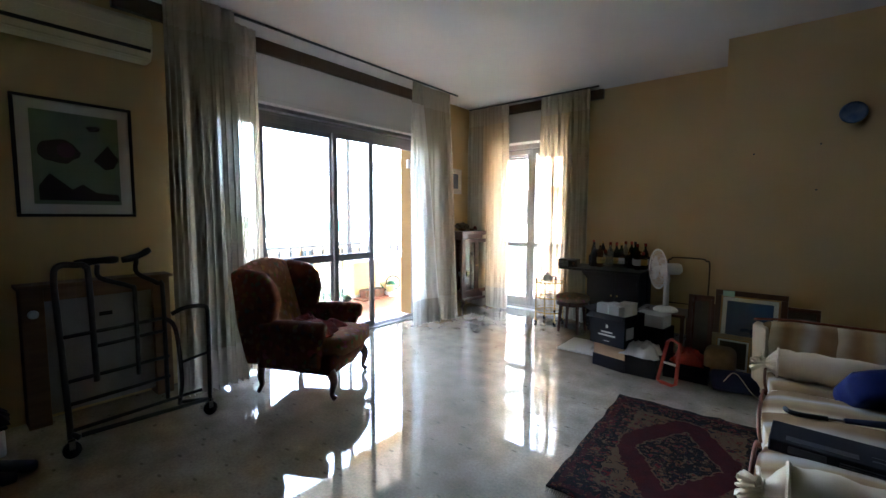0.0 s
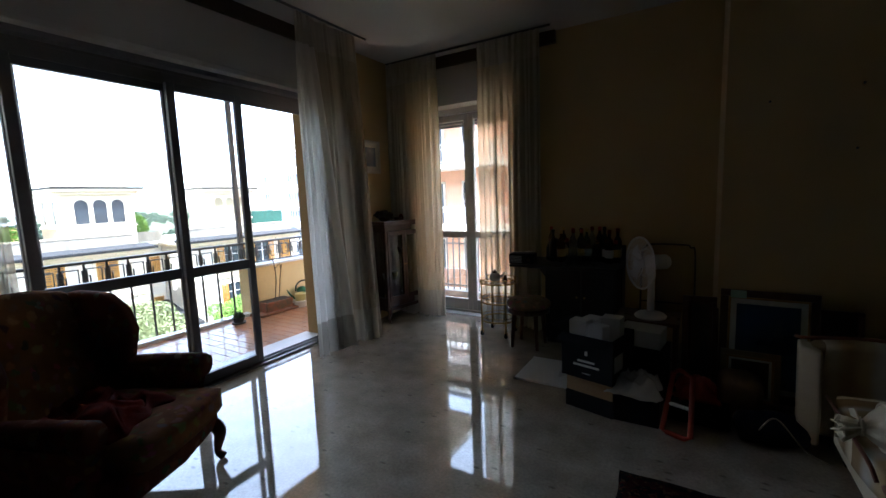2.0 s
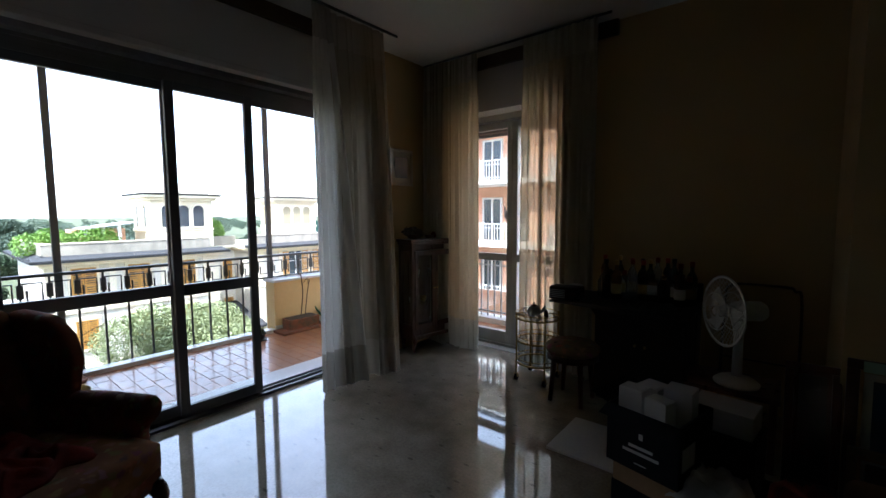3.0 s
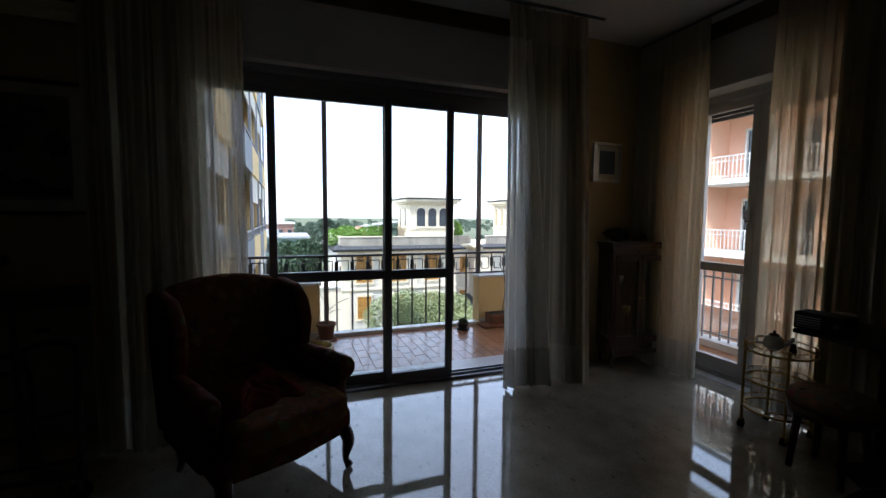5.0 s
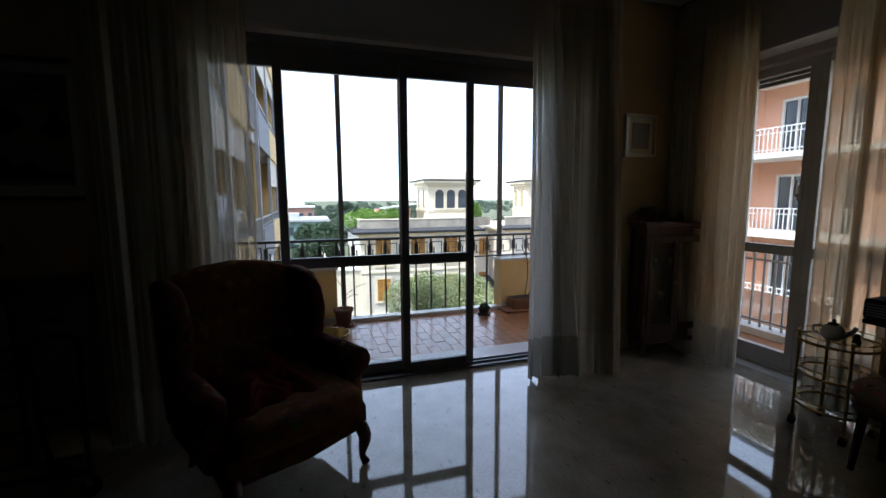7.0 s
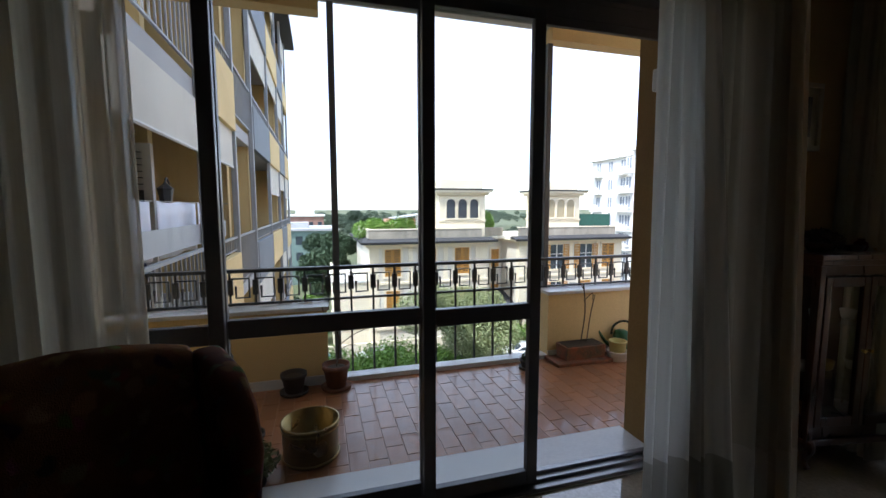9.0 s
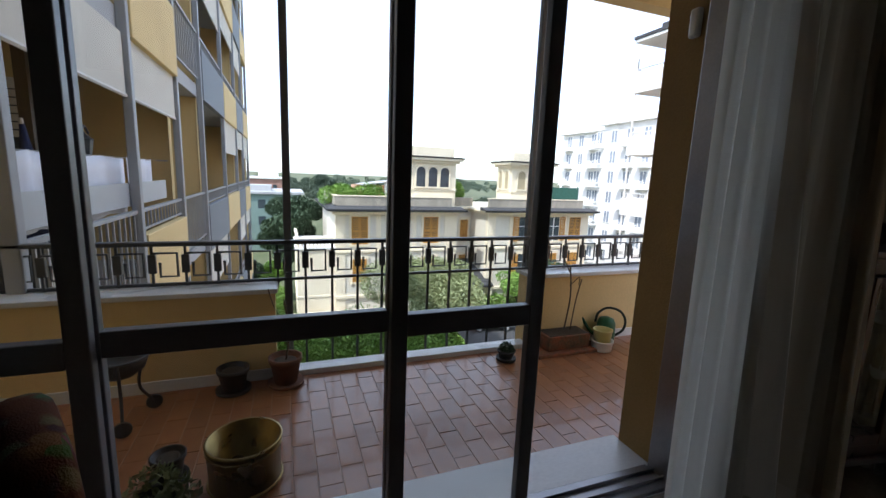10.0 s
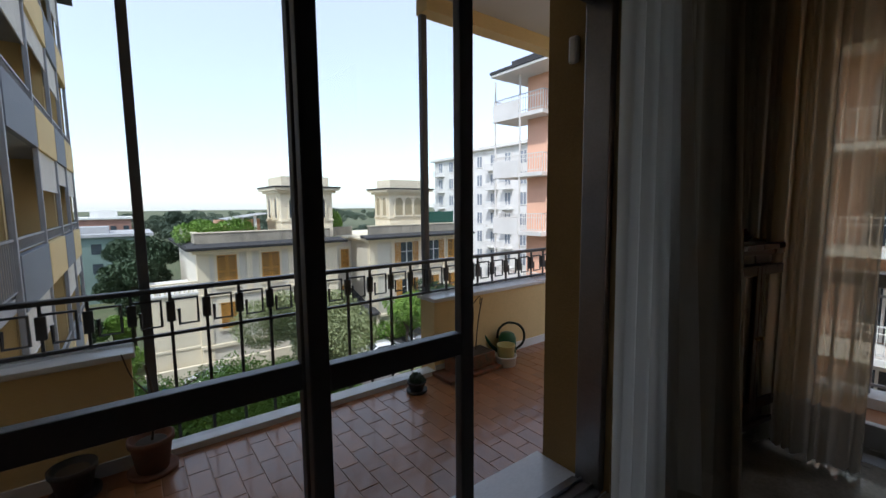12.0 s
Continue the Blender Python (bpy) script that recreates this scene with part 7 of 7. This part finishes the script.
# low clutter beside it
bx = thing("storage_box", (-3.62, 0.02, 0), 8, "white plastic storage box with a dark lid", "box")
part("tub", boxes(((-0.16, -0.14, 0), (0.16, 0.16, 0.17)), bev=0.015), M_WHITEPLASTIC, bx)
part("lid", boxes(((-0.17, -0.15, 0.17), (0.17, 0.17, 0.19)), bev=0.006), M_BLACKPL, bx)
sack = solid("black_bag", crumple(B(), (-3.8, -0.10, 0.20), (-3.46, 0.22, 0.19), 0.10, 9, 12), M_BLACKPL, "crumpled black plastic bag on the storage box", "bag", shade=True)
shoe = thing("slippers", (-3.22, 0.16, 0), 40, "pair of dark slippers on the floor", "slippers")
for s in (-1, 1):
    part("slipper", rounded(extrude_poly(B(), [(-0.12, s * 0.06 - 0.035, 0), (0.10, s * 0.06 - 0.045, 0), (0.14, s * 0.06, 0), (0.10, s * 0.06 + 0.045, 0), (-0.12, s * 0.06 + 0.035, 0)], (0, 0, 0.045)), 0.015), M_NAVY, shoe, "", True)

# ---- cartons and pile in front of the bar ----
lb = thing("carton", (-1.30, 4.13, 0), -14, "brown cardboard carton on the floor under another", "box")
part("carton_body", boxes(((0, 0, 0), (0.34, 0.36, 0.12)), bev=0.004), M_BLACKBOX, lb)
part("carton_top", boxes(((0.005, 0.005, 0.12), (0.335, 0.355, 0.24)), bev=0.004), M_CARTON, lb)
ub = thing("bottle_carton", (-1.32, 4.10, 0.24), -14, "open black bottle carton with gold print, full of cups", "box")
part("carton_body", boxes(((0, 0, 0), (0.36, 0.012, 0.30)), ((0, 0.348, 0), (0.36, 0.36, 0.30)), ((0, 0.012, 0), (0.012, 0.348, 0.30)), ((0.348, 0.012, 0), (0.36, 0.348, 0.30)), ((0.012, 0.012, 0), (0.348, 0.348, 0.012)), bev=0.002), M_BLACKBOX, ub)
part("carton_flap", extrude_poly(B(), [(0, -0.002, 0.30), (0.36, -0.002, 0.30), (0.36, -0.08, 0.27), (0, -0.08, 0.27)], (0, 0.004, 0.004)), M_BLACKBOX, ub)
part("carton_flap", extrude_poly(B(), [(-0.002, 0.0, 0.30), (-0.002, 0.36, 0.30), (-0.10, 0.36, 0.33), (-0.10, 0.0, 0.33)], (0.004, 0, 0.004)), M_BLACKBOX, ub)
part("print", boxes(((0.12, -0.002, 0.12), (0.24, -0.0005, 0.135)), ((0.09, -0.002, 0.09), (0.27, -0.0005, 0.105)), ((0.15, -0.002, 0.04), (0.21, -0.0005, 0.045)), ((0.17, -0.002, 0.17), (0.19, -0.0005, 0.20))), M_MAT, ub, "pale gold printed bars")
part("side_label", boxes(((0.360, 0.03, 0.08), (0.362, 0.16, 0.19))), M_PAPER, ub)
for k, (x, y, w, d, h, rz) in enumerate(((0.03, 0.05, 0.12, 0.10, 0.385, 3), (0.17, 0.04, 0.11, 0.09, 0.375, -6), (0.20, 0.17, 0.13, 0.12, 0.40, 8), (0.05, 0.18, 0.12, 0.13, 0.37, -3))):
    sm = thing("small_carton", (0, 0, 0), 0, "small white carton packed in the open black box", "box", "cartons in the box")
    sm.matrix_world = pose(-1.32, 4.10, 0.252, 0, 0, -14) @ pose(x, y, 0, 0, 0, rz)
    part("carton_body", boxes(((0, 0, 0), (w, d, h - 0.012)), bev=0.004), M_PAPER, sm)
    part("end_flap", boxes(((0.01, 0.004, h - 0.012), (w - 0.01, d * 0.55, h - 0.009))), M_PAPER, sm)
wb = thing("white_carton", (-1.02, 4.42, 0), -8, "white carton standing on a dark box behind the bottles", "box")
part("lower_box", boxes(((0, 0, 0), (0.32, 0.25, 0.40)), bev=0.004), M_BLACKBOX, wb)
part("carton_body", boxes(((0.02, 0.01, 0.40), (0.30, 0.22, 0.52)), bev=0.004), M_PAPER, wb)
solid("floor_board", boxes(((-1.78, 4.36, 0.0), (-1.34, 4.86, 0.018)), bev=0.003), M_SILL, "white marble offcut lying flat on the floor", "slab")
pb = solid("plastic_bag", crumple(B(), (-1.02, 4.02, 0.18), (-0.70, 4.30, 0.18), 0.16, 21, 16), M_PAPER, "crumpled white plastic bag on a dark box", "bag", shade=True)
pb.modifiers.new("thick", "SOLIDIFY").thickness = 0.004
solid("shoe_box", boxes(((-1.0, 4.06, 0), (-0.70, 4.34, 0.19)), bev=0.005), M_BLACKBOX, "black shoe box on the floor", "box")
toy = thing("toy", (-0.68, 4.04, 0), -18, "orange plastic toy frame leaning on the pile", "toy")
part("frame", tube(B(), [(0, 0, 0.02), (0.02, 0.10, 0.36), (0.05, 0.115, 0.385), (0.13, 0.10, 0.36), (0.16, 0.0, 0.03), (0.13, -0.01, 0.012), (0.03, -0.01, 0.018)], 0.016, 8, True), M_ORANGE, toy, "", True)
part("crossbar", tube(B(), [(0.02, 0.05, 0.18), (0.14, 0.05, 0.18)], 0.012, 6), M_WHITEPLASTIC, toy)
solid("orange_bag", crumple(B(), (-0.62, 4.27, 0.12), (-0.38, 4.52, 0.12), 0.15, 33, 16), M_ORANGE, "crumpled orange shopping bag in the pile", "bag", shade=True).modifiers.new("thick", "SOLIDIFY").thickness = 0.004
solid("dark_carton", boxes(((-0.68, 4.22, 0), (-0.32, 4.60, 0.13)), bev=0.005), M_BLACKBOX, "dark flat carton under the shopping bag", "box")
solid("brown_bag", rounded(boxes(((-0.38, 4.34, 0), (-0.14, 4.58, 0.30))), 0.06, 3), M_OLDWOOD, "brown leather bag on the floor", "bag", shade=True)
hold = thing("holdall", (-0.12, 4.20, 0), 12, "navy blue holdall with pale strap on the floor", "bag")
part("body", tube(B(), [(-0.18, 0, 0.085), (-0.16, 0, 0.09), (0.0, 0, 0.095), (0.16, 0.0, 0.09), (0.18, 0, 0.085)], [0.05, 0.085, 0.094, 0.085, 0.05], 14), M_NAVY, hold, "", True)
part("strap", tube(B(), smooth_pts([(-0.10, -0.08, 0.10), (-0.02, -0.10, 0.20), (0.10, -0.14, 0.06), (0.20, -0.18, 0.012)], 6), 0.004, 6), M_STRIPE, hold, "pale woven strap", True)

# ornaments on the display cabinet
orn = thing("dried_flowers", (-3.80, 5.28, 1.241), 0, "dark dried flower arrangement on the cabinet", "ornament")
part("bowl", lathe(B(), [(0.04, 0), (0.06, 0.015), (0.075, 0.05), (0.06, 0.052)], seg=16), M_DARKWOOD, orn, "", True)
me = leaves([(0, 0, 0.07, 0.07), (0.05, 0.04, 0.06, 0.05), (-0.04, -0.05, 0.08, 0.05)], 380, 0.022, 91)
me.materials.append(M_DARKART)
new("blossom", me).parent = orn
solid("ornament_bowl", lathe(B(), [(0.03, 0), (0.045, 0.01), (0.055, 0.035), (0.05, 0.036), (0.04, 0.012), (0.005, 0.008)], (-3.76, 5.50, 1.241), 18), M_DARKWOOD, "small dark wooden bowl on the cabinet", "bowl", shade=True)
solid("ornament_jar", lathe(B(), [(0.025, 0), (0.035, 0.02), (0.03, 0.05), (0.014, 0.06), (0.018, 0.07)], (-3.78, 5.60, 1.241), 14), M_REDCLOTH, "small red lidded jar on the cabinet", "jar", shade=True)
solid("leaflet", boxes(((-3.74, 5.34, 1.241), (-3.67, 5.45, 1.245))), M_PAPER, "white leaflet lying on the cabinet", "leaflet")
solid("ash_tray", lathe(B(), [(0.04, 0), (0.055, 0.004), (0.06, 0.02), (0.045, 0.02), (0.035, 0.008)], (-3.70, 5.68, 1.241), 16), M_BRASS, "small brass dish on the cabinet", "dish", shade=True)
for k, (y, z, c) in enumerate(((5.30, 0.523, M_PAPER), (5.45, 0.523, M_BRASS), (5.62, 0.523, M_WHITEPLASTIC), (5.36, 0.832, M_WHITEPLASTIC), (5.56, 0.832, M_PAPER), (5.32, 0.259, M_BRASS), (5.58, 0.259, M_WHITEPLASTIC))):
    solid("cup", lathe(B(), [(0.02, 0), (0.03, 0.01), (0.04, 0.06), (0.036, 0.06), (0.02, 0.012)], (-3.84 + 0.2 * (y - 5.3), y, z), 14), c, "small porcelain cup inside the cabinet", "cup", "cups in the cabinet", shade=True)
sw = thing("light_switch", (XW + 0.002, 4.92, 1.12), 0, "white light switch plate on the wall", "switch")
part("plate", boxes(((0, 0, 0), (0.008, 0.08, 0.08)), bev=0.003), M_WHITEPLASTIC, sw)
part("rocker", boxes(((0.008, 0.02, 0.02), (0.012, 0.06, 0.06)), bev=0.002), M_WHITEPLASTIC, sw)
lk = thing("alarm_sensor", (GX - 0.075, W1B - 0.007, 2.17), 0, "small white sensor fixed to the window frame", "sensor")
part("case", boxes(((-0.10, -0.035, 0), (-0.05, 0.0, 0.13)), bev=0.012), M_WHITEPLASTIC, lk)

# ---- balcony things ----
M_CLAY = mat("weathered terracotta pot", (0.19, 0.075, 0.04), (0.10, 0.05, 0.03), 12.0, 0.85, bump=0.3)
M_SOIL = mat("dry potting soil", (0.06, 0.045, 0.03), None, 20.0, 1.0, bump=0.6)
M_DARKPOT = mat("dark plastic pot", (0.03, 0.028, 0.026), None, 8.0, 0.6)


def flowerpot(name, x, y, r, h, m, label, saucer=True, stem=None):
    t = thing(name, (x, y, BZ), 0, label, "flowerpot", "pots on the balcony")
    b = 0.02 if saucer else 0.0
    if saucer:
        part("saucer", lathe(B(), [(r * 0.85, 0), (r * 1.12, 0.004), (r * 1.15, 0.025), (r * 1.08, 0.025), (r * 0.8, 0.012)], seg=20), m, t, "", True)
    part("pot", lathe(B(), [(r * 0.72, b), (r * 0.94, b + h * 0.8), (r * 1.04, b + h * 0.82), (r * 1.06, b + h), (r * 0.94, b + h), (r * 0.9, b + h * 0.84)], seg=20), m, t, "", True)
    part("soil", lathe(B(), [(r * 0.9, b + h * 0.80), (r * 0.6, b + h * 0.86), (r * 0.1, b + h * 0.87)], seg=16), M_SOIL, t)
    for pts, rr in stem or ():
        part("dry_stem", tube(B(), smooth_pts(pts, 4), rr, 5), M_BARK, t, "", True)
    return t


flowerpot("flowerpot", -5.68, 2.66, 0.11, 0.19, M_CLAY, "terracotta pot with a bare stem and dry twigs", stem=(((( 0, 0, 0.15), (0.01, 0.03, 0.4), (-0.02, 0.0, 0.62)), 0.007), (((0, 0.02, 0.36), (0.05, 0.14, 0.46), (0.02, 0.26, 0.50)), 0.004), (((0, 0, 0.3), (0, 0.10, 0.36), (0.04, 0.17, 0.37)), 0.004), (((0, 0.03, 0.42), (-0.05, -0.06, 0.55), (-0.03, -0.1, 0.7)), 0.004)))
flowerpot("flowerpot", -5.67, 2.32, 0.10, 0.15, M_DARKPOT, "dark empty plastic pot")
sp = flowerpot("flowerpot", -5.60, 4.42, 0.075, 0.07, M_DARKPOT, "small dark pot with a low cactus")
me = leaves([(0, 0, 0.11, 0.055), (0.03, 0.02, 0.10, 0.035)], 300, 0.016, 95)
me.materials.append(M_LEAF_DARK)
new("succulent", me).parent = sp
M_MOSSYCLAY = mat("mossy weathered terracotta", (0.26, 0.085, 0.04), (0.10, 0.075, 0.045), 14.0, 0.9, bump=0.7, bump_scale=45, fine=0.35)
tr = thing("planter", (-5.66, 5.04, BZ), 0, "rectangular terracotta planter with dead stems in a tray", "planter")
part("tray", boxes(((-0.13, -0.34, 0), (0.15, 0.34, 0.035)), bev=0.008), M_MOSSYCLAY, tr)
part("trough", rounded(extrude_poly(B(), [(-0.09, -0.22, 0.035), (0.09, -0.22, 0.035), (0.105, -0.22, 0.17), (-0.105, -0.22, 0.17)], (0, 0.44, 0)), 0.008), M_MOSSYCLAY, tr)
part("soil", boxes(((-0.09, -0.20, 0.166), (0.09, 0.20, 0.176)), bev=0.003), M_SOIL, tr)
for k, pts in enumerate((((0, 0.0, 0.19), (0.01, 0.03, 0.5), (0.0, 0.01, 0.78)), ((0.02, 0.05, 0.19), (0.0, 0.10, 0.45), (0.02, 0.13, 0.66)), ((0.0, 0.01, 0.72), (0.0, -0.05, 0.83), (0, -0.07, 0.88)), ((0.0, 0.02, 0.6), (0.02, 0.10, 0.68), (0, 0.12, 0.6)))):
    part("dry_stem", tube(B(), smooth_pts(pts, 4), 0.007 - 0.001 * k, 5), M_BARK, tr, "", True)
M_YELLOWPL = mat("pale yellow plastic", (0.58, 0.52, 0.20), (0.52, 0.46, 0.17), 4.0, 0.4)
M_GREENPLA = mat("dark green plastic", (0.012, 0.10, 0.035), (0.009, 0.075, 0.026), 4.0, 0.4)
M_GREENBLACK = mat("blackish green plastic", (0.010, 0.022, 0.014), None, 4.0, 0.45)
yp = thing("nested_pots", (-5.55, 5.39, BZ), 60, "pale yellow plastic pot set in a white bowl pot", "flowerpot")
part("outer_pot", lathe(B(), [(0.075, 0), (0.088, 0.006), (0.098, 0.085), (0.103, 0.09), (0.103, 0.10), (0.094, 0.10), (0.084, 0.02), (0.01, 0.012)], seg=24), M_WHITEPLASTIC, yp, "white bowl pot", True)
part("inner_pot", lathe(B(), [(0.06, 0.016), (0.068, 0.02), (0.082, 0.185), (0.087, 0.19), (0.087, 0.20), (0.076, 0.20), (0.062, 0.04), (0.01, 0.036)], seg=24), M_YELLOWPL, yp, "pale yellow pot", True)
wc = thing("watering_can", (-5.685, 5.545, BZ), 235, "dark green plastic watering can with a looped handle", "watering can")
part("tank", lathe(B(), [(0.07, 0), (0.085, 0.006), (0.088, 0.12), (0.085, 0.20), (0.065, 0.245), (0.03, 0.26), (0.01, 0.262)], seg=24), M_GREENPLA, wc, "", True)
part("handle", tube(B(), smooth_pts([(-0.082, 0, 0.08), (-0.155, 0, 0.15), (-0.165, 0, 0.25), (-0.11, 0, 0.33), (0.0, 0, 0.35), (0.08, 0, 0.29), (0.10, 0, 0.20)], 5), 0.012, 8), M_GREENBLACK, wc, "blackish green looped handle", True)
part("spout", tube(B(), smooth_pts([(0.08, 0, 0.06), (0.16, 0.01, 0.13), (0.25, 0.02, 0.27)], 5), [0.02, 0.02, 0.019, 0.018, 0.017, 0.016, 0.015, 0.014, 0.013, 0.013, 0.013], 8), M_GREENPLA, wc, "", True)
M_OLDBRASS = mat("tarnished brass", (0.30, 0.22, 0.08), (0.16, 0.11, 0.04), 9.0, 0.3, metal=0.9, bump=0.12, bump_scale=40)
bp = thing("brass_pot", (-4.70, 2.47, BZ), 0, "large dull brass cachepot standing empty on the tiles", "pot")
part("pot", lathe(B(), [(0.145, 0), (0.16, 0.008), (0.168, 0.225), (0.174, 0.23), (0.174, 0.24), (0.162, 0.24), (0.156, 0.02), (0.02, 0.012)], seg=36), M_OLDBRASS, bp, "", True)
for z in (0.03, 0.205):
    part("band", tube(B(), [(0.168 * math.cos(a), 0.168 * math.sin(a), z) for a in (2 * math.pi * k / 36 for k in range(36))], 0.005, 6, True), M_OLDBRASS, bp)
sp = flowerpot("flowerpot", -4.50, 2.14, 0.085, 0.13, M_DARKPOT, "dark pot with a straggling green plant")
me = leaves([(0, 0, 0.20, 0.10), (0.06, 0.05, 0.14, 0.09), (-0.05, 0.08, 0.12, 0.08)], 420, 0.028, 97)
me.materials.append(M_LEAF_OLIVE)
new("foliage", me).parent = sp
flowerpot("flowerpot", -4.82, 2.12, 0.075, 0.12, M_DARKPOT, "small dark empty pot on the tiles")
tro = thing("plant_stand", (-5.45, 1.75, BZ), 15, "black iron plant stand on small wheels", "plant stand")
part("ring", tube(B(), [(0.16 * math.cos(a), 0.16 * math.sin(a), 0.42) for a in (2 * math.pi * k / 24 for k in range(24))], 0.009, 6, True), M_IRON, tro)
part("bowl", lathe(B(), [(0.08, 0.30), (0.13, 0.34), (0.155, 0.42), (0.145, 0.42), (0.12, 0.35)], seg=20), M_DARKPOT, tro, "", True)
for k in range(3):
    a = 2.1 * k
    l_ = part("leg", tube(B(), smooth_pts([(0.15 * math.cos(a), 0.15 * math.sin(a), 0.41), (0.10 * math.cos(a), 0.10 * math.sin(a), 0.2), (0.18 * math.cos(a), 0.18 * math.sin(a), 0.05)], 5), 0.009, 6), M_IRON, tro, "", True)
    part("wheel", tube(B(), [(0.18 * math.cos(a) - 0.01, 0.18 * math.sin(a), 0.045), (0.18 * math.cos(a) + 0.01, 0.18 * math.sin(a), 0.045)], 0.045, 14), M_IRON, l_)

# ---- balcony tiles, laid in broken courses ----
tw, tl, gap = 0.118, 0.238, 0.0045
bm = box(B(), (0, 0, -0.012), (tl - gap, tw - gap, 0.0), 0.0015, 1)
first = part("tile", bm, M_TERRA, bpy.data.objects["balcony_slab"])
tile_me, rnd = first.data, random.Random(8)
bpy.data.objects.remove(first)
rest = B()
slab = bpy.data.objects["balcony_slab"]
x_in = XO - 0.065
count = 0
j = 0
y = BY0
while y < 6.6:
    x = x_in - tl - (0.5 * tl if j % 2 else 0.0) + tl * 0.5
    while x > BX - 0.0:
        x1 = min(x + tl - gap, x_in)
        if x1 - x > tl - gap - 1e-4 and count < 330 and y > 1.7:
            o = new("tile", tile_me)
            o.parent = slab
            o.location = (x, y, BZ + rnd.uniform(-0.0008, 0.0008))
            o.rotation_euler = (rnd.uniform(-0.003, 0.003), rnd.uniform(-0.003, 0.003), 0)
            count += 1
        else:
            box(rest, (x, y, BZ - 0.012), (x1, y + tw - gap, BZ))
        x -= tl
    box(rest, (BX, y, BZ - 0.012), (x + tl - gap, y + tw - gap, BZ))
    y += tw
    j += 1
while y < BY1:
    box(rest, (BX, y, BZ - 0.012), (x_in, y + tw - gap, BZ))
    y += tw
tagged(part("tile_rest", rest, M_TERRA, slab), kind="stuff")
